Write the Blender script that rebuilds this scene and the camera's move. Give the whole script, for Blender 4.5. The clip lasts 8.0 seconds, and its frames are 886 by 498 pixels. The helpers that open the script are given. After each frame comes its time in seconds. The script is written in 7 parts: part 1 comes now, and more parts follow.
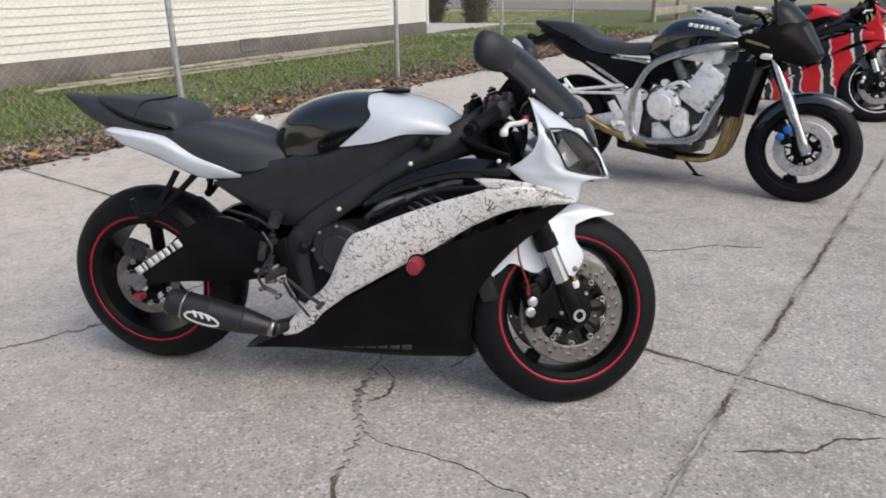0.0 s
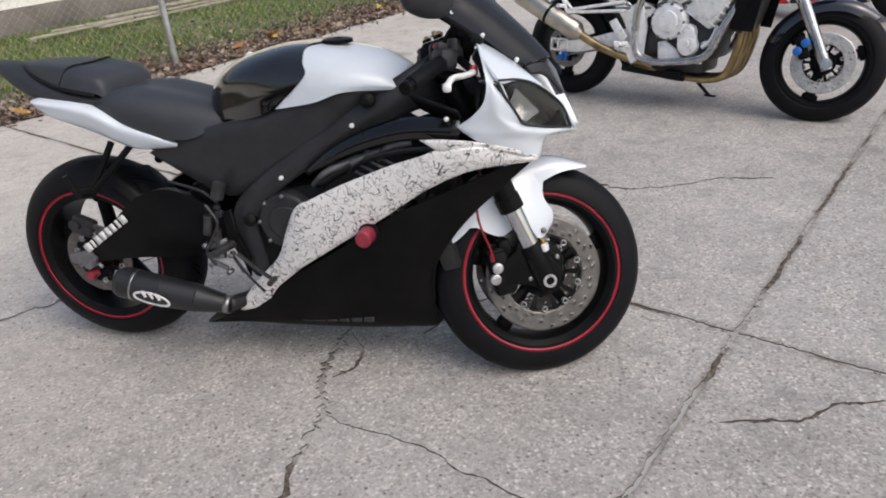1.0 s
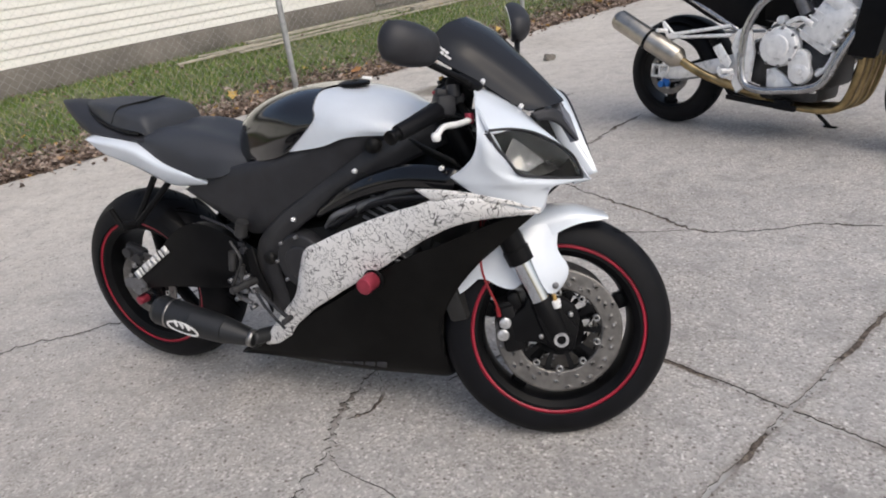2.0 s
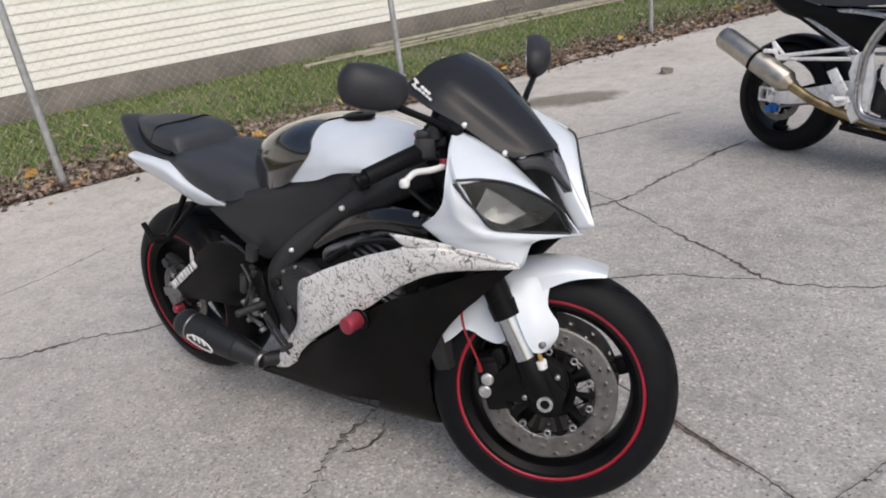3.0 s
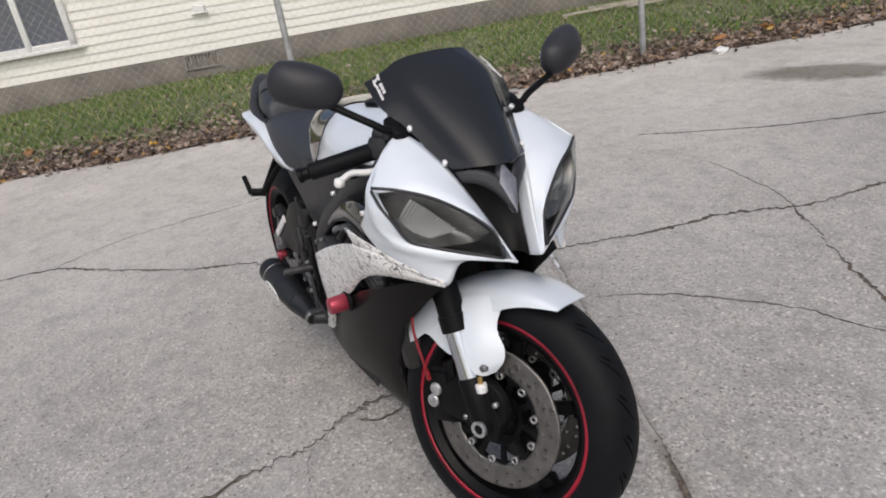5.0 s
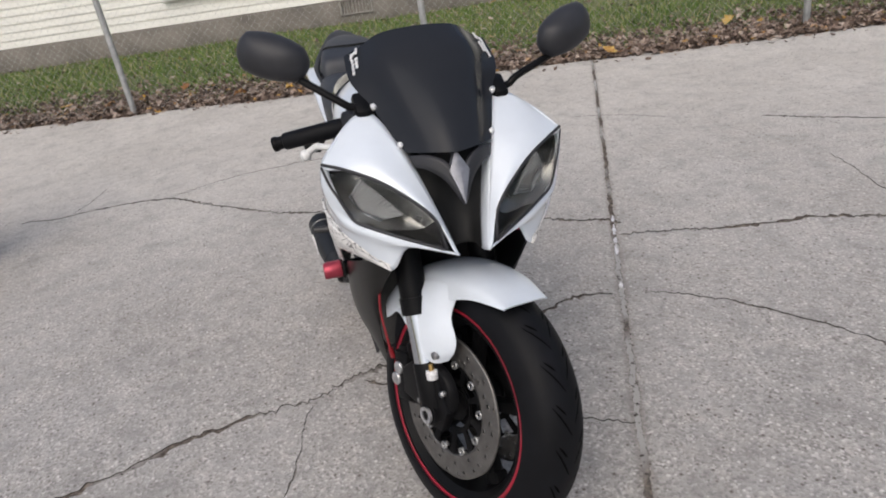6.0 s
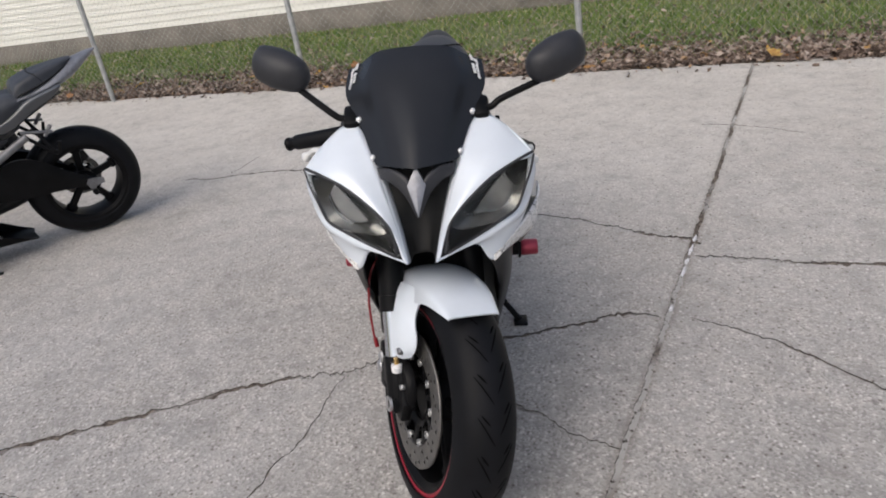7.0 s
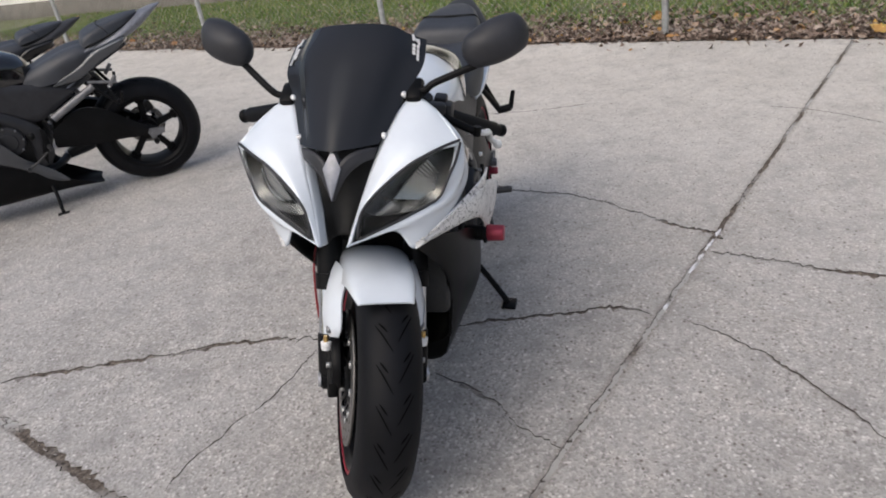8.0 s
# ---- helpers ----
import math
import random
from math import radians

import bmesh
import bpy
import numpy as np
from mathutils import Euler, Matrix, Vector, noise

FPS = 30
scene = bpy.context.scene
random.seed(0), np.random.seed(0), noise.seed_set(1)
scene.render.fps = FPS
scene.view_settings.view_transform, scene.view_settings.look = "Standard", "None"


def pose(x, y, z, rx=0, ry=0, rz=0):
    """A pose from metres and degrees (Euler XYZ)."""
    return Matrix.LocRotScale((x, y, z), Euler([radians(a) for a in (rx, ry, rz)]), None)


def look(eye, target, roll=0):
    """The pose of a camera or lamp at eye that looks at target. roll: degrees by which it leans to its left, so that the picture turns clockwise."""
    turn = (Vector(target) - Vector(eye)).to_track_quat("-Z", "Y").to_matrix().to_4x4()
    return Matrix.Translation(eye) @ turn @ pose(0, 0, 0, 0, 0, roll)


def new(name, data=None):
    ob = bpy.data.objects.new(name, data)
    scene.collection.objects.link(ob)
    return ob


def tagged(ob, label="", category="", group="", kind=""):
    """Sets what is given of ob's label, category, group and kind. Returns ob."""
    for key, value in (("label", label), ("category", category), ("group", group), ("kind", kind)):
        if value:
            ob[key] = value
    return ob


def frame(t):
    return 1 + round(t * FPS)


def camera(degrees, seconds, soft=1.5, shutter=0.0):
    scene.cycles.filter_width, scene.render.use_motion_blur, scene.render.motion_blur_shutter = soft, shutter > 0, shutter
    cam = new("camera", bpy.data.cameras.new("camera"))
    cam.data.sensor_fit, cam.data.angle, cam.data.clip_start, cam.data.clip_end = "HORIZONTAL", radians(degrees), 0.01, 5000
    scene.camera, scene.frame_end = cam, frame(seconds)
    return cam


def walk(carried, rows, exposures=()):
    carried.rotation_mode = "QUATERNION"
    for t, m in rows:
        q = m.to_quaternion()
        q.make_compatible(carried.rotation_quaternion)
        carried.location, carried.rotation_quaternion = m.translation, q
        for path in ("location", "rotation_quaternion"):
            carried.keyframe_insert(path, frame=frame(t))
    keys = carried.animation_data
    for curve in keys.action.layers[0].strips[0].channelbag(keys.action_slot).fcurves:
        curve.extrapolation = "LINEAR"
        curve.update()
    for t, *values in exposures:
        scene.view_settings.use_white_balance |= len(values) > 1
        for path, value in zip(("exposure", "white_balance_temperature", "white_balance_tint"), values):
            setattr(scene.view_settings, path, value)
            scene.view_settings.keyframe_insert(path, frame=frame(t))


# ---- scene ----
cam = camera(64.25, 8.0, soft=1.9)
PATH = [
    (0, (0.111, 0.013, 1.198), (0.074, 1.879, 0.479), -0.73),
    (0.5, (0.175, 0.133, 1.21), (0.081, 1.913, 0.303), -3.91),
    (1, (0.307, 0.222, 1.233), (0.175, 1.994, 0.315), -4.76),
    (1.5, (0.506, 0.267, 1.247), (0.131, 2.031, 0.383), -6.36),
    (2, (0.625, 0.368, 1.246), (0.107, 2.107, 0.404), -7.51),
    (2.2, (0.665, 0.429, 1.246), (0.09, 2.158, 0.421), -7.35),
    (3.3, (1.024, 0.639, 1.271), (0.026, 2.178, 0.473), -8.84),
    (3.5, (1.089, 0.667, 1.267), (0.005, 2.143, 0.463), -9.45),
    (4, (1.189, 0.793, 1.256), (-0.065, 2.106, 0.416), -10.16),
    (4.5, (1.284, 0.957, 1.27), (-0.045, 2.18, 0.412), -9.46),
    (4.7, (1.331, 1.014, 1.269), (-0.055, 2.181, 0.421), -9.48),
    (5.8, (1.587, 1.391, 1.237), (-0.064, 2.154, 0.404), -9.88),
    (6, (1.589, 1.468, 1.246), (-0.084, 2.129, 0.372), -9.52),
    (6.5, (1.653, 1.66, 1.269), (-0.096, 2.087, 0.399), -9.24),
    (7, (1.789, 1.874, 1.276), (-0.016, 2.039, 0.43), -9.62),
    (7.5, (1.799, 2.07, 1.251), (-0.004, 2.095, 0.385), -9.4),
    (8, (1.772, 2.26, 1.262), (-0.005, 2.11, 0.357), -9.54),
]
walk(cam, [(t, look(eye, target, roll)) for t, eye, target, roll in PATH], [(0, 0.0), (2.2, -0.05), (4, -0.14), (6, -0.18), (7, -0.15), (8, -0.08)])

# ---- light: a bright overcast day ----
SUN_EL, SUN_AZ = radians(50), radians(128)
world = bpy.data.worlds.new("overcast_sky")
scene.world = world
world.use_nodes = True
wn, wl = world.node_tree.nodes, world.node_tree.links
wn.clear()
sky = wn.new("ShaderNodeTexSky")
sky.sky_type, sky.sun_disc = "NISHITA", False
sky.sun_elevation, sky.sun_rotation = SUN_EL, SUN_AZ
sky.air_density, sky.dust_density, sky.ozone_density = 1.0, 5.0, 1.0
grey = wn.new("ShaderNodeHueSaturation")
grey.inputs["Saturation"].default_value = 0.88
back = wn.new("ShaderNodeBackground")
back.inputs["Strength"].default_value = 0.165
out = wn.new("ShaderNodeOutputWorld")
wl.new(sky.outputs[0], grey.inputs["Color"])
wl.new(grey.outputs[0], back.inputs["Color"])
wl.new(back.outputs[0], out.inputs["Surface"])
sun = new("sun", bpy.data.lights.new("sun", "SUN"))
sun.data.energy, sun.data.angle, sun.data.color = 0.62, radians(60), (0.93, 0.985, 1.0)
sun.matrix_world = look((math.sin(SUN_AZ) * 20, math.cos(SUN_AZ) * 20, 20 * math.tan(SUN_EL)), (0, 0, 0))


# ---- materials ----
def material(name, color, rough=0.5, metal=0.0, coat=0.0, spec=0.5):
    m = bpy.data.materials.new(name)
    m.use_nodes = True
    b = m.node_tree.nodes["Principled BSDF"]
    b.inputs["Base Color"].default_value = (*color, 1)
    b.inputs["Roughness"].default_value = rough
    b.inputs["Metallic"].default_value = metal
    b.inputs["Coat Weight"].default_value = coat
    b.inputs["Coat Roughness"].default_value = 0.06
    b.inputs["Specular IOR Level"].default_value = spec
    return m


def node(m, kind, **values):
    n = m.node_tree.nodes.new(kind)
    for key, value in values.items():
        n.inputs[key.replace("_", " ")].default_value = value
    return n


def link(m, a, b):
    m.node_tree.links.new(a, b)


def coords(m, scale=(1, 1, 1), which="Object"):
    tc = m.node_tree.nodes.new("ShaderNodeTexCoord")
    mp = m.node_tree.nodes.new("ShaderNodeMapping")
    mp.inputs["Scale"].default_value = scale
    link(m, tc.outputs[which], mp.inputs["Vector"])
    return mp.outputs[0]


def ramp(m, source, stops):
    r = m.node_tree.nodes.new("ShaderNodeValToRGB")
    e = r.color_ramp.elements
    while len(e) < len(stops):
        e.new(0.5)
    for el, (p, c) in zip(e, stops):
        el.position, el.color = p, (*c, 1)
    link(m, source, r.inputs[0])
    return r.outputs[0]


def mix(m, fac, a, b, mode="MIX"):
    n = m.node_tree.nodes.new("ShaderNodeMix")
    n.data_type, n.blend_type = "RGBA", mode
    for value, sock in ((fac, n.inputs[0]), (a, n.inputs[6]), (b, n.inputs[7])):
        if isinstance(value, (int, float)):
            sock.default_value = value
        elif isinstance(value, tuple):
            sock.default_value = (*value, 1)
        else:
            link(m, value, sock)
    return n.outputs[2]


def bsdf(m):
    return m.node_tree.nodes["Principled BSDF"]


def bump(m, height, strength=0.3, distance=0.005):
    n = node(m, "ShaderNodeBump", Strength=strength, Distance=distance)
    link(m, height, n.inputs["Height"])
    link(m, n.outputs[0], bsdf(m).inputs["Normal"])


def noisy(m, color, scale=40.0, amount=0.25, grain=0.15, grain_scale=600.0, rough_var=0.12, detail=6.0):
    """Two scales of variation in colour, roughness and relief."""
    co = coords(m)
    big = node(m, "ShaderNodeTexNoise", Scale=scale, Detail=detail, Roughness=0.6)
    fine = node(m, "ShaderNodeTexNoise", Scale=grain_scale, Detail=2.0)
    link(m, co, big.inputs["Vector"])
    link(m, co, fine.inputs["Vector"])
    dark = tuple(c * (1 - amount) for c in color)
    light = tuple(min(1, c * (1 + amount)) for c in color)
    c = ramp(m, big.outputs[0], [(0.3, dark), (0.7, light)])
    link(m, c, bsdf(m).inputs["Base Color"])
    r0 = bsdf(m).inputs["Roughness"].default_value
    r = m.node_tree.nodes.new("ShaderNodeMapRange")
    r.inputs["To Min"].default_value, r.inputs["To Max"].default_value = max(0, r0 - rough_var), min(1, r0 + rough_var)
    link(m, big.outputs[0], r.inputs["Value"])
    link(m, r.outputs[0], bsdf(m).inputs["Roughness"])
    bump(m, fine.outputs[0], grain, 0.001)
    return m


def flake_paint(name, color, rough=0.32, coat=1.0):
    m = material(name, color, rough, 0.0, coat)
    return noisy(m, color, 9.0, 0.05, 0.02, 900.0, 0.04)


def concrete_material():
    m = material("exposed_aggregate_concrete", (0.4, 0.38, 0.35), 0.9, spec=0.25)
    co = coords(m)
    stains = node(m, "ShaderNodeTexNoise", Scale=1.1, Detail=8.0, Roughness=0.62)
    patch = node(m, "ShaderNodeTexNoise", Scale=7.0, Detail=5.0, Roughness=0.65)
    stones = node(m, "ShaderNodeTexVoronoi", Scale=150.0, Randomness=1.0)
    sand = node(m, "ShaderNodeTexNoise", Scale=420.0, Detail=3.0)
    pits = node(m, "ShaderNodeTexNoise", Scale=75.0, Detail=3.0, Roughness=0.7)
    for n in (stains, patch, stones, sand, pits):
        link(m, co, n.inputs["Vector"])
    sep = m.node_tree.nodes.new("ShaderNodeSeparateColor")
    link(m, stones.outputs["Color"], sep.inputs[0])
    stone = ramp(m, sep.outputs[0], [(0.0, (0.12, 0.11, 0.10)), (0.2, (0.31, 0.292, 0.275)), (0.62, (0.45, 0.428, 0.402)), (0.86, (0.55, 0.52, 0.49)), (1.0, (0.82, 0.80, 0.77))])
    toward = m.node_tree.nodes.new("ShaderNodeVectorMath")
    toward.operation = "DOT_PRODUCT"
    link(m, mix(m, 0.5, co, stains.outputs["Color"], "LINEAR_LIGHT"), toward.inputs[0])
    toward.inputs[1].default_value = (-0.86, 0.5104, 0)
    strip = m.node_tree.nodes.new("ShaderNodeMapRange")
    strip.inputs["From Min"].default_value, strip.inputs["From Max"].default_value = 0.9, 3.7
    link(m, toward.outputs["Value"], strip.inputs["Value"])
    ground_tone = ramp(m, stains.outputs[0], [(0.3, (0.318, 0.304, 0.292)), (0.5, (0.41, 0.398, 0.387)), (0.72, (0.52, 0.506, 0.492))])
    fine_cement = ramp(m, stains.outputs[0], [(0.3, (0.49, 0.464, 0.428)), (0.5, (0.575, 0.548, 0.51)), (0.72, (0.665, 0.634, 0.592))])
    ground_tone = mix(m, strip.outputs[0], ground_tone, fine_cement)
    mottle = node(m, "ShaderNodeTexNoise", Scale=24.0, Detail=6.0, Roughness=0.72)
    link(m, co, mottle.inputs["Vector"])
    ground_tone = mix(m, 0.75, ground_tone, ramp(m, mottle.outputs[0], [(0.30, (0.66, 0.62, 0.58)), (0.47, (0.98, 0.97, 0.96)), (0.62, (1.06, 1.06, 1.06)), (0.75, (1.25, 1.25, 1.24))]), "MULTIPLY")
    bare = ramp(m, patch.outputs[0], [(0.30, (0.22, 0.22, 0.22)), (0.62, (0.56, 0.56, 0.56))])
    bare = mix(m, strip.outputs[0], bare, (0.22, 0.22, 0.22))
    a = mix(m, bare, ground_tone, stone)
    worn = ramp(m, patch.outputs[0], [(0.28, (0.72, 0.72, 0.72)), (0.5, (0.98, 0.98, 0.98)), (0.75, (1.1, 1.09, 1.07))])
    b = mix(m, 0.8, a, worn, "MULTIPLY")
    dark_pits = ramp(m, pits.outputs[0], [(0.27, (0.45, 0.43, 0.41)), (0.36, (1, 1, 1))])
    c = mix(m, 0.75, b, dark_pits, "MULTIPLY")
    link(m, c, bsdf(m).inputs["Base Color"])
    grit = node(m, "ShaderNodeTexVoronoi", Scale=58.0, Randomness=1.0)
    link(m, co, grit.inputs["Vector"])
    pick = m.node_tree.nodes.new("ShaderNodeSeparateColor")
    link(m, grit.outputs["Color"], pick.inputs[0])
    core = ramp(m, grit.outputs["Distance"], [(0.12, (1, 1, 1)), (0.34, (0, 0, 0))])
    pale = ramp(m, pick.outputs[0], [(0.76, (0, 0, 0)), (0.84, (1, 1, 1))])
    dim = ramp(m, pick.outputs[1], [(0.78, (0, 0, 0)), (0.84, (1, 1, 1))])
    c = mix(m, mix(m, 1.0, core, pale, "MULTIPLY"), c, (0.70, 0.68, 0.655))
    c = mix(m, mix(m, 1.0, core, dim, "MULTIPLY"), c, (0.15, 0.13, 0.115))
    # dirt washed along the two joints
    for corner, normal in (((1.017, 1.973, 0), (0.5716, 0.8205, 0)), ((1.017, 1.973, 0), (0.8121, -0.5835, 0))):
        off = m.node_tree.nodes.new("ShaderNodeVectorMath")
        off.operation = "SUBTRACT"
        link(m, mix(m, 0.012, co, mottle.outputs["Color"], "LINEAR_LIGHT"), off.inputs[0])
        off.inputs[1].default_value = corner
        dot = m.node_tree.nodes.new("ShaderNodeVectorMath")
        dot.operation = "DOT_PRODUCT"
        link(m, off.outputs[0], dot.inputs[0])
        dot.inputs[1].default_value = normal
        size_ = m.node_tree.nodes.new("ShaderNodeMath")
        size_.operation = "ABSOLUTE"
        link(m, dot.outputs["Value"], size_.inputs[0])
        c = mix(m, 1.0, c, ramp(m, size_.outputs[0], [(0.005, (0.74, 0.715, 0.69)), (0.026, (1, 1, 1))]), "MULTIPLY")
    # an old damp stain near the lawn's edge
    far_from = m.node_tree.nodes.new("ShaderNodeVectorMath")
    far_from.operation = "DISTANCE"
    wobble = mix(m, 0.14, co, patch.outputs["Color"], "LINEAR_LIGHT")
    squeeze = m.node_tree.nodes.new("ShaderNodeMapping")
    squeeze.vector_type = "TEXTURE"
    squeeze.inputs["Location"].default_value = (-0.70, 5.98, 0)
    squeeze.inputs["Rotation"].default_value = (0, 0, radians(22))
    squeeze.inputs["Scale"].default_value = (0.55, 0.27, 1)
    link(m, wobble, squeeze.inputs["Vector"])
    link(m, squeeze.outputs[0], far_from.inputs[0])
    damp = ramp(m, far_from.outputs["Value"], [(0.6, (0.43, 0.41, 0.38)), (0.95, (1, 1, 1))])
    c = mix(m, 1.0, c, damp, "MULTIPLY")
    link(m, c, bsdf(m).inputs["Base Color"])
    h = mix(m, 0.5, stones.outputs["Distance"], sand.outputs[0])
    bump(m, h, 0.6, 0.004)
    return m


def doodle_material():
    """White vinyl covered in fine black line drawings."""
    m = material("doodled_vinyl", (0.72, 0.71, 0.7), 0.42, coat=0.3)
    co = coords(m, (1, 0.35, 1))
    c = (0.84, 0.825, 0.81)
    layer = None
    for scale, width, bend, shift in ((30.0, 0.0066, 1.4, 0.0), (26.0, 0.006, 0.8, 3.7), (48.0, 0.008, 1.0, 8.1)):
        mp = m.node_tree.nodes.new("ShaderNodeMapping")
        mp.inputs["Location"].default_value = (shift, shift, shift)
        link(m, co, mp.inputs["Vector"])
        v = node(m, "ShaderNodeTexNoise", Scale=scale, Detail=0.6, Distortion=bend)
        link(m, mp.outputs[0], v.inputs["Vector"])
        line = ramp(m, v.outputs[0], [(0.46 - width * 2, (1, 1, 1)), (0.46 - width, (0.03, 0.03, 0.03)), (0.46 + width, (0.03, 0.03, 0.03)), (0.46 + width * 2, (1, 1, 1))])
        gate = node(m, "ShaderNodeTexNoise", Scale=scale * 0.8, Detail=1.0)
        link(m, mp.outputs[0], gate.inputs["Vector"])
        on = ramp(m, gate.outputs[0], [(0.57, (1, 1, 1)), (0.59, (0, 0, 0))])
        kept = mix(m, on, (1.0, 1.0, 1.0), line)
        layer = kept if layer is None else mix(m, 1.0, layer, kept, "MULTIPLY")
    rings = node(m, "ShaderNodeTexVoronoi", Scale=38.0)
    link(m, co, rings.inputs["Vector"])
    eyes = ramp(m, rings.outputs["Distance"], [(0.19, (1, 1, 1)), (0.21, (0.06, 0.06, 0.06)), (0.235, (0.06, 0.06, 0.06)), (0.255, (1, 1, 1))])
    tint = m.node_tree.nodes.new("ShaderNodeSeparateColor")
    link(m, rings.outputs["Color"], tint.inputs[0])
    some = ramp(m, tint.outputs[0], [(0.26, (1, 1, 1)), (0.27, (0, 0, 0))])
    layer = mix(m, 1.0, layer, mix(m, some, (1.0, 1.0, 1.0), eyes), "MULTIPLY")
    col = mix(m, 0.93, c, layer, "MULTIPLY")
    link(m, col, bsdf(m).inputs["Base Color"])
    return m


def glass_material(name, color, rough=0.02, alpha=0.35):
    m = material(name, color, rough, 0.0, 0.0)
    b = bsdf(m)
    b.inputs["Transmission Weight"].default_value = 1.0
    b.inputs["IOR"].default_value = 1.2
    return m


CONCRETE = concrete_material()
# walls painted dark, for the shade inside deep, narrow cracks and joints
CRACK_WALL = noisy(material("shaded_crack_wall", (0.06, 0.052, 0.045), 0.95, spec=0.1), (0.06, 0.052, 0.045), 40, 0.5, 0.5, 200)


def joint_material():
    """Dark soil with crumbs of old pale sealant."""
    m = material("joint_filling", (0.05, 0.045, 0.04), 0.95, spec=0.1)
    co = coords(m)
    big = node(m, "ShaderNodeTexNoise", Scale=2.3, Detail=2.0)
    small = node(m, "ShaderNodeTexNoise", Scale=55.0, Detail=4.0, Roughness=0.7)
    link(m, co, big.inputs["Vector"])
    link(m, co, small.inputs["Vector"])
    where = ramp(m, big.outputs[0], [(0.46, (0, 0, 0)), (0.56, (1, 1, 1))])
    crumbs = ramp(m, small.outputs[0], [(0.36, (0, 0, 0)), (0.44, (1, 1, 1))])
    mask = mix(m, 1.0, where, crumbs, "MULTIPLY")
    soil = ramp(m, small.outputs[0], [(0.3, (0.035, 0.03, 0.026)), (0.5, (0.12, 0.10, 0.085)), (0.7, (0.26, 0.22, 0.18))])
    link(m, mix(m, mask, soil, (0.42, 0.41, 0.395)), bsdf(m).inputs["Base Color"])
    return m


JOINT_DIRT = joint_material()
SEALANT = noisy(material("old_white_sealant", (0.68, 0.68, 0.70), 0.7), (0.68, 0.68, 0.70), 60, 0.35, 0.3, 300)
SOIL = noisy(material("soil_and_thatch", (0.30, 0.285, 0.15), 0.95), (0.30, 0.29, 0.145), 5, 0.5, 0.6, 120)
LAWN_SOIL = noisy(material("lawn_soil_and_thatch", (0.14, 0.14, 0.07), 0.95), (0.115, 0.128, 0.055), 5, 0.5, 0.6, 120)
WHITE = flake_paint("pearl_white_paint", (0.675, 0.725, 0.79), 0.3)
GLOSS_BLACK = flake_paint("gloss_black_paint", (0.005, 0.005, 0.006), 0.13, 0.12)
DEEP_GLOSS = flake_paint("lacquered_black_paint", (0.006, 0.006, 0.007), 0.12, 1.0)
BELLY_BLACK = noisy(material("polished_belly_black", (0.004, 0.004, 0.0045), 0.3, spec=0.05), (0.009, 0.0087, 0.0085), 8, 0.3, 0.02, 300, 0.05)
SATIN_BLACK = noisy(material("satin_black_paint", (0.0045, 0.0045, 0.005), 0.4, spec=0.11), (0.006, 0.006, 0.0067), 12, 0.3, 0.03, 400)
PLASTIC = noisy(material("black_textured_plastic", (0.026, 0.0265, 0.031), 0.5, spec=0.38), (0.026, 0.0265, 0.031), 20, 0.25, 0.12, 700)
FRAME_BLACK = noisy(material("cast_frame_black", (0.026, 0.026, 0.029), 0.46, spec=0.38), (0.026, 0.026, 0.029), 15, 0.3, 0.08, 500)
# near black, for the engine, inner parts, ducts, plugs and dark lines
DEEP = noisy(material("deep_black", (0.005, 0.005, 0.005), 0.6, spec=0.25), (0.008, 0.008, 0.008), 25, 0.4, 0.2, 300)
DISC_STEEL = noisy(material("worn_disc_steel", (0.165, 0.157, 0.15), 0.42, 0.75), (0.165, 0.157, 0.15), 30, 0.3, 0.05, 300)
BRIGHT_STEEL = noisy(material("bright_disc_steel", (0.48, 0.465, 0.45), 0.4, 0.6), (0.48, 0.465, 0.45), 30, 0.3, 0.05, 300)
DULL_STEEL = noisy(material("dull_bolt_steel", (0.34, 0.34, 0.34), 0.42, 0.7), (0.34, 0.34, 0.34), 60, 0.3, 0.1, 260)
# near black, painted for the shade inside the tyre's grooves
GROOVE = material("tread_groove_shade", (0.0015, 0.0015, 0.0015), 0.95, spec=0.05)
CAP_STEEL = noisy(material("dull_cap_steel", (0.55, 0.55, 0.56), 0.38, 0.8), (0.55, 0.55, 0.56), 90, 0.35, 0.1, 260)
RUBBER = noisy(material("tyre_rubber", (0.0048, 0.0050, 0.0066), 0.58, spec=0.17), (0.0048, 0.0050, 0.0066), 14, 0.4, 0.25, 350)
VINYL = noisy(material("seat_vinyl", (0.036, 0.039, 0.047), 0.5, spec=0.45), (0.036, 0.039, 0.047), 10, 0.2, 0.35, 380)
STEEL = noisy(material("drilled_disc_steel", (0.33, 0.32, 0.31), 0.42, 1.0), (0.33, 0.32, 0.31), 35, 0.3, 0.05, 300)
CHROME = noisy(material("fork_chrome", (0.60, 0.63, 0.68), 0.09, 1.0), (0.60, 0.63, 0.68), 15, 0.1, 0.01, 300, 0.05)
ALLOY = noisy(material("cast_alloy", (0.92, 0.92, 0.93), 0.3, 0.15), (0.92, 0.92, 0.93), 22, 0.22, 0.15, 260)
ALLOY_GREY = noisy(material("dull_grey_alloy", (0.2, 0.2, 0.21), 0.5, 0.6), (0.2, 0.2, 0.21), 22, 0.3, 0.15, 260)
RED_ANODISED = noisy(material("red_anodised_metal", (0.36, 0.05, 0.075), 0.36, 0.5), (0.38, 0.05, 0.08), 20, 0.2, 0.02, 300)
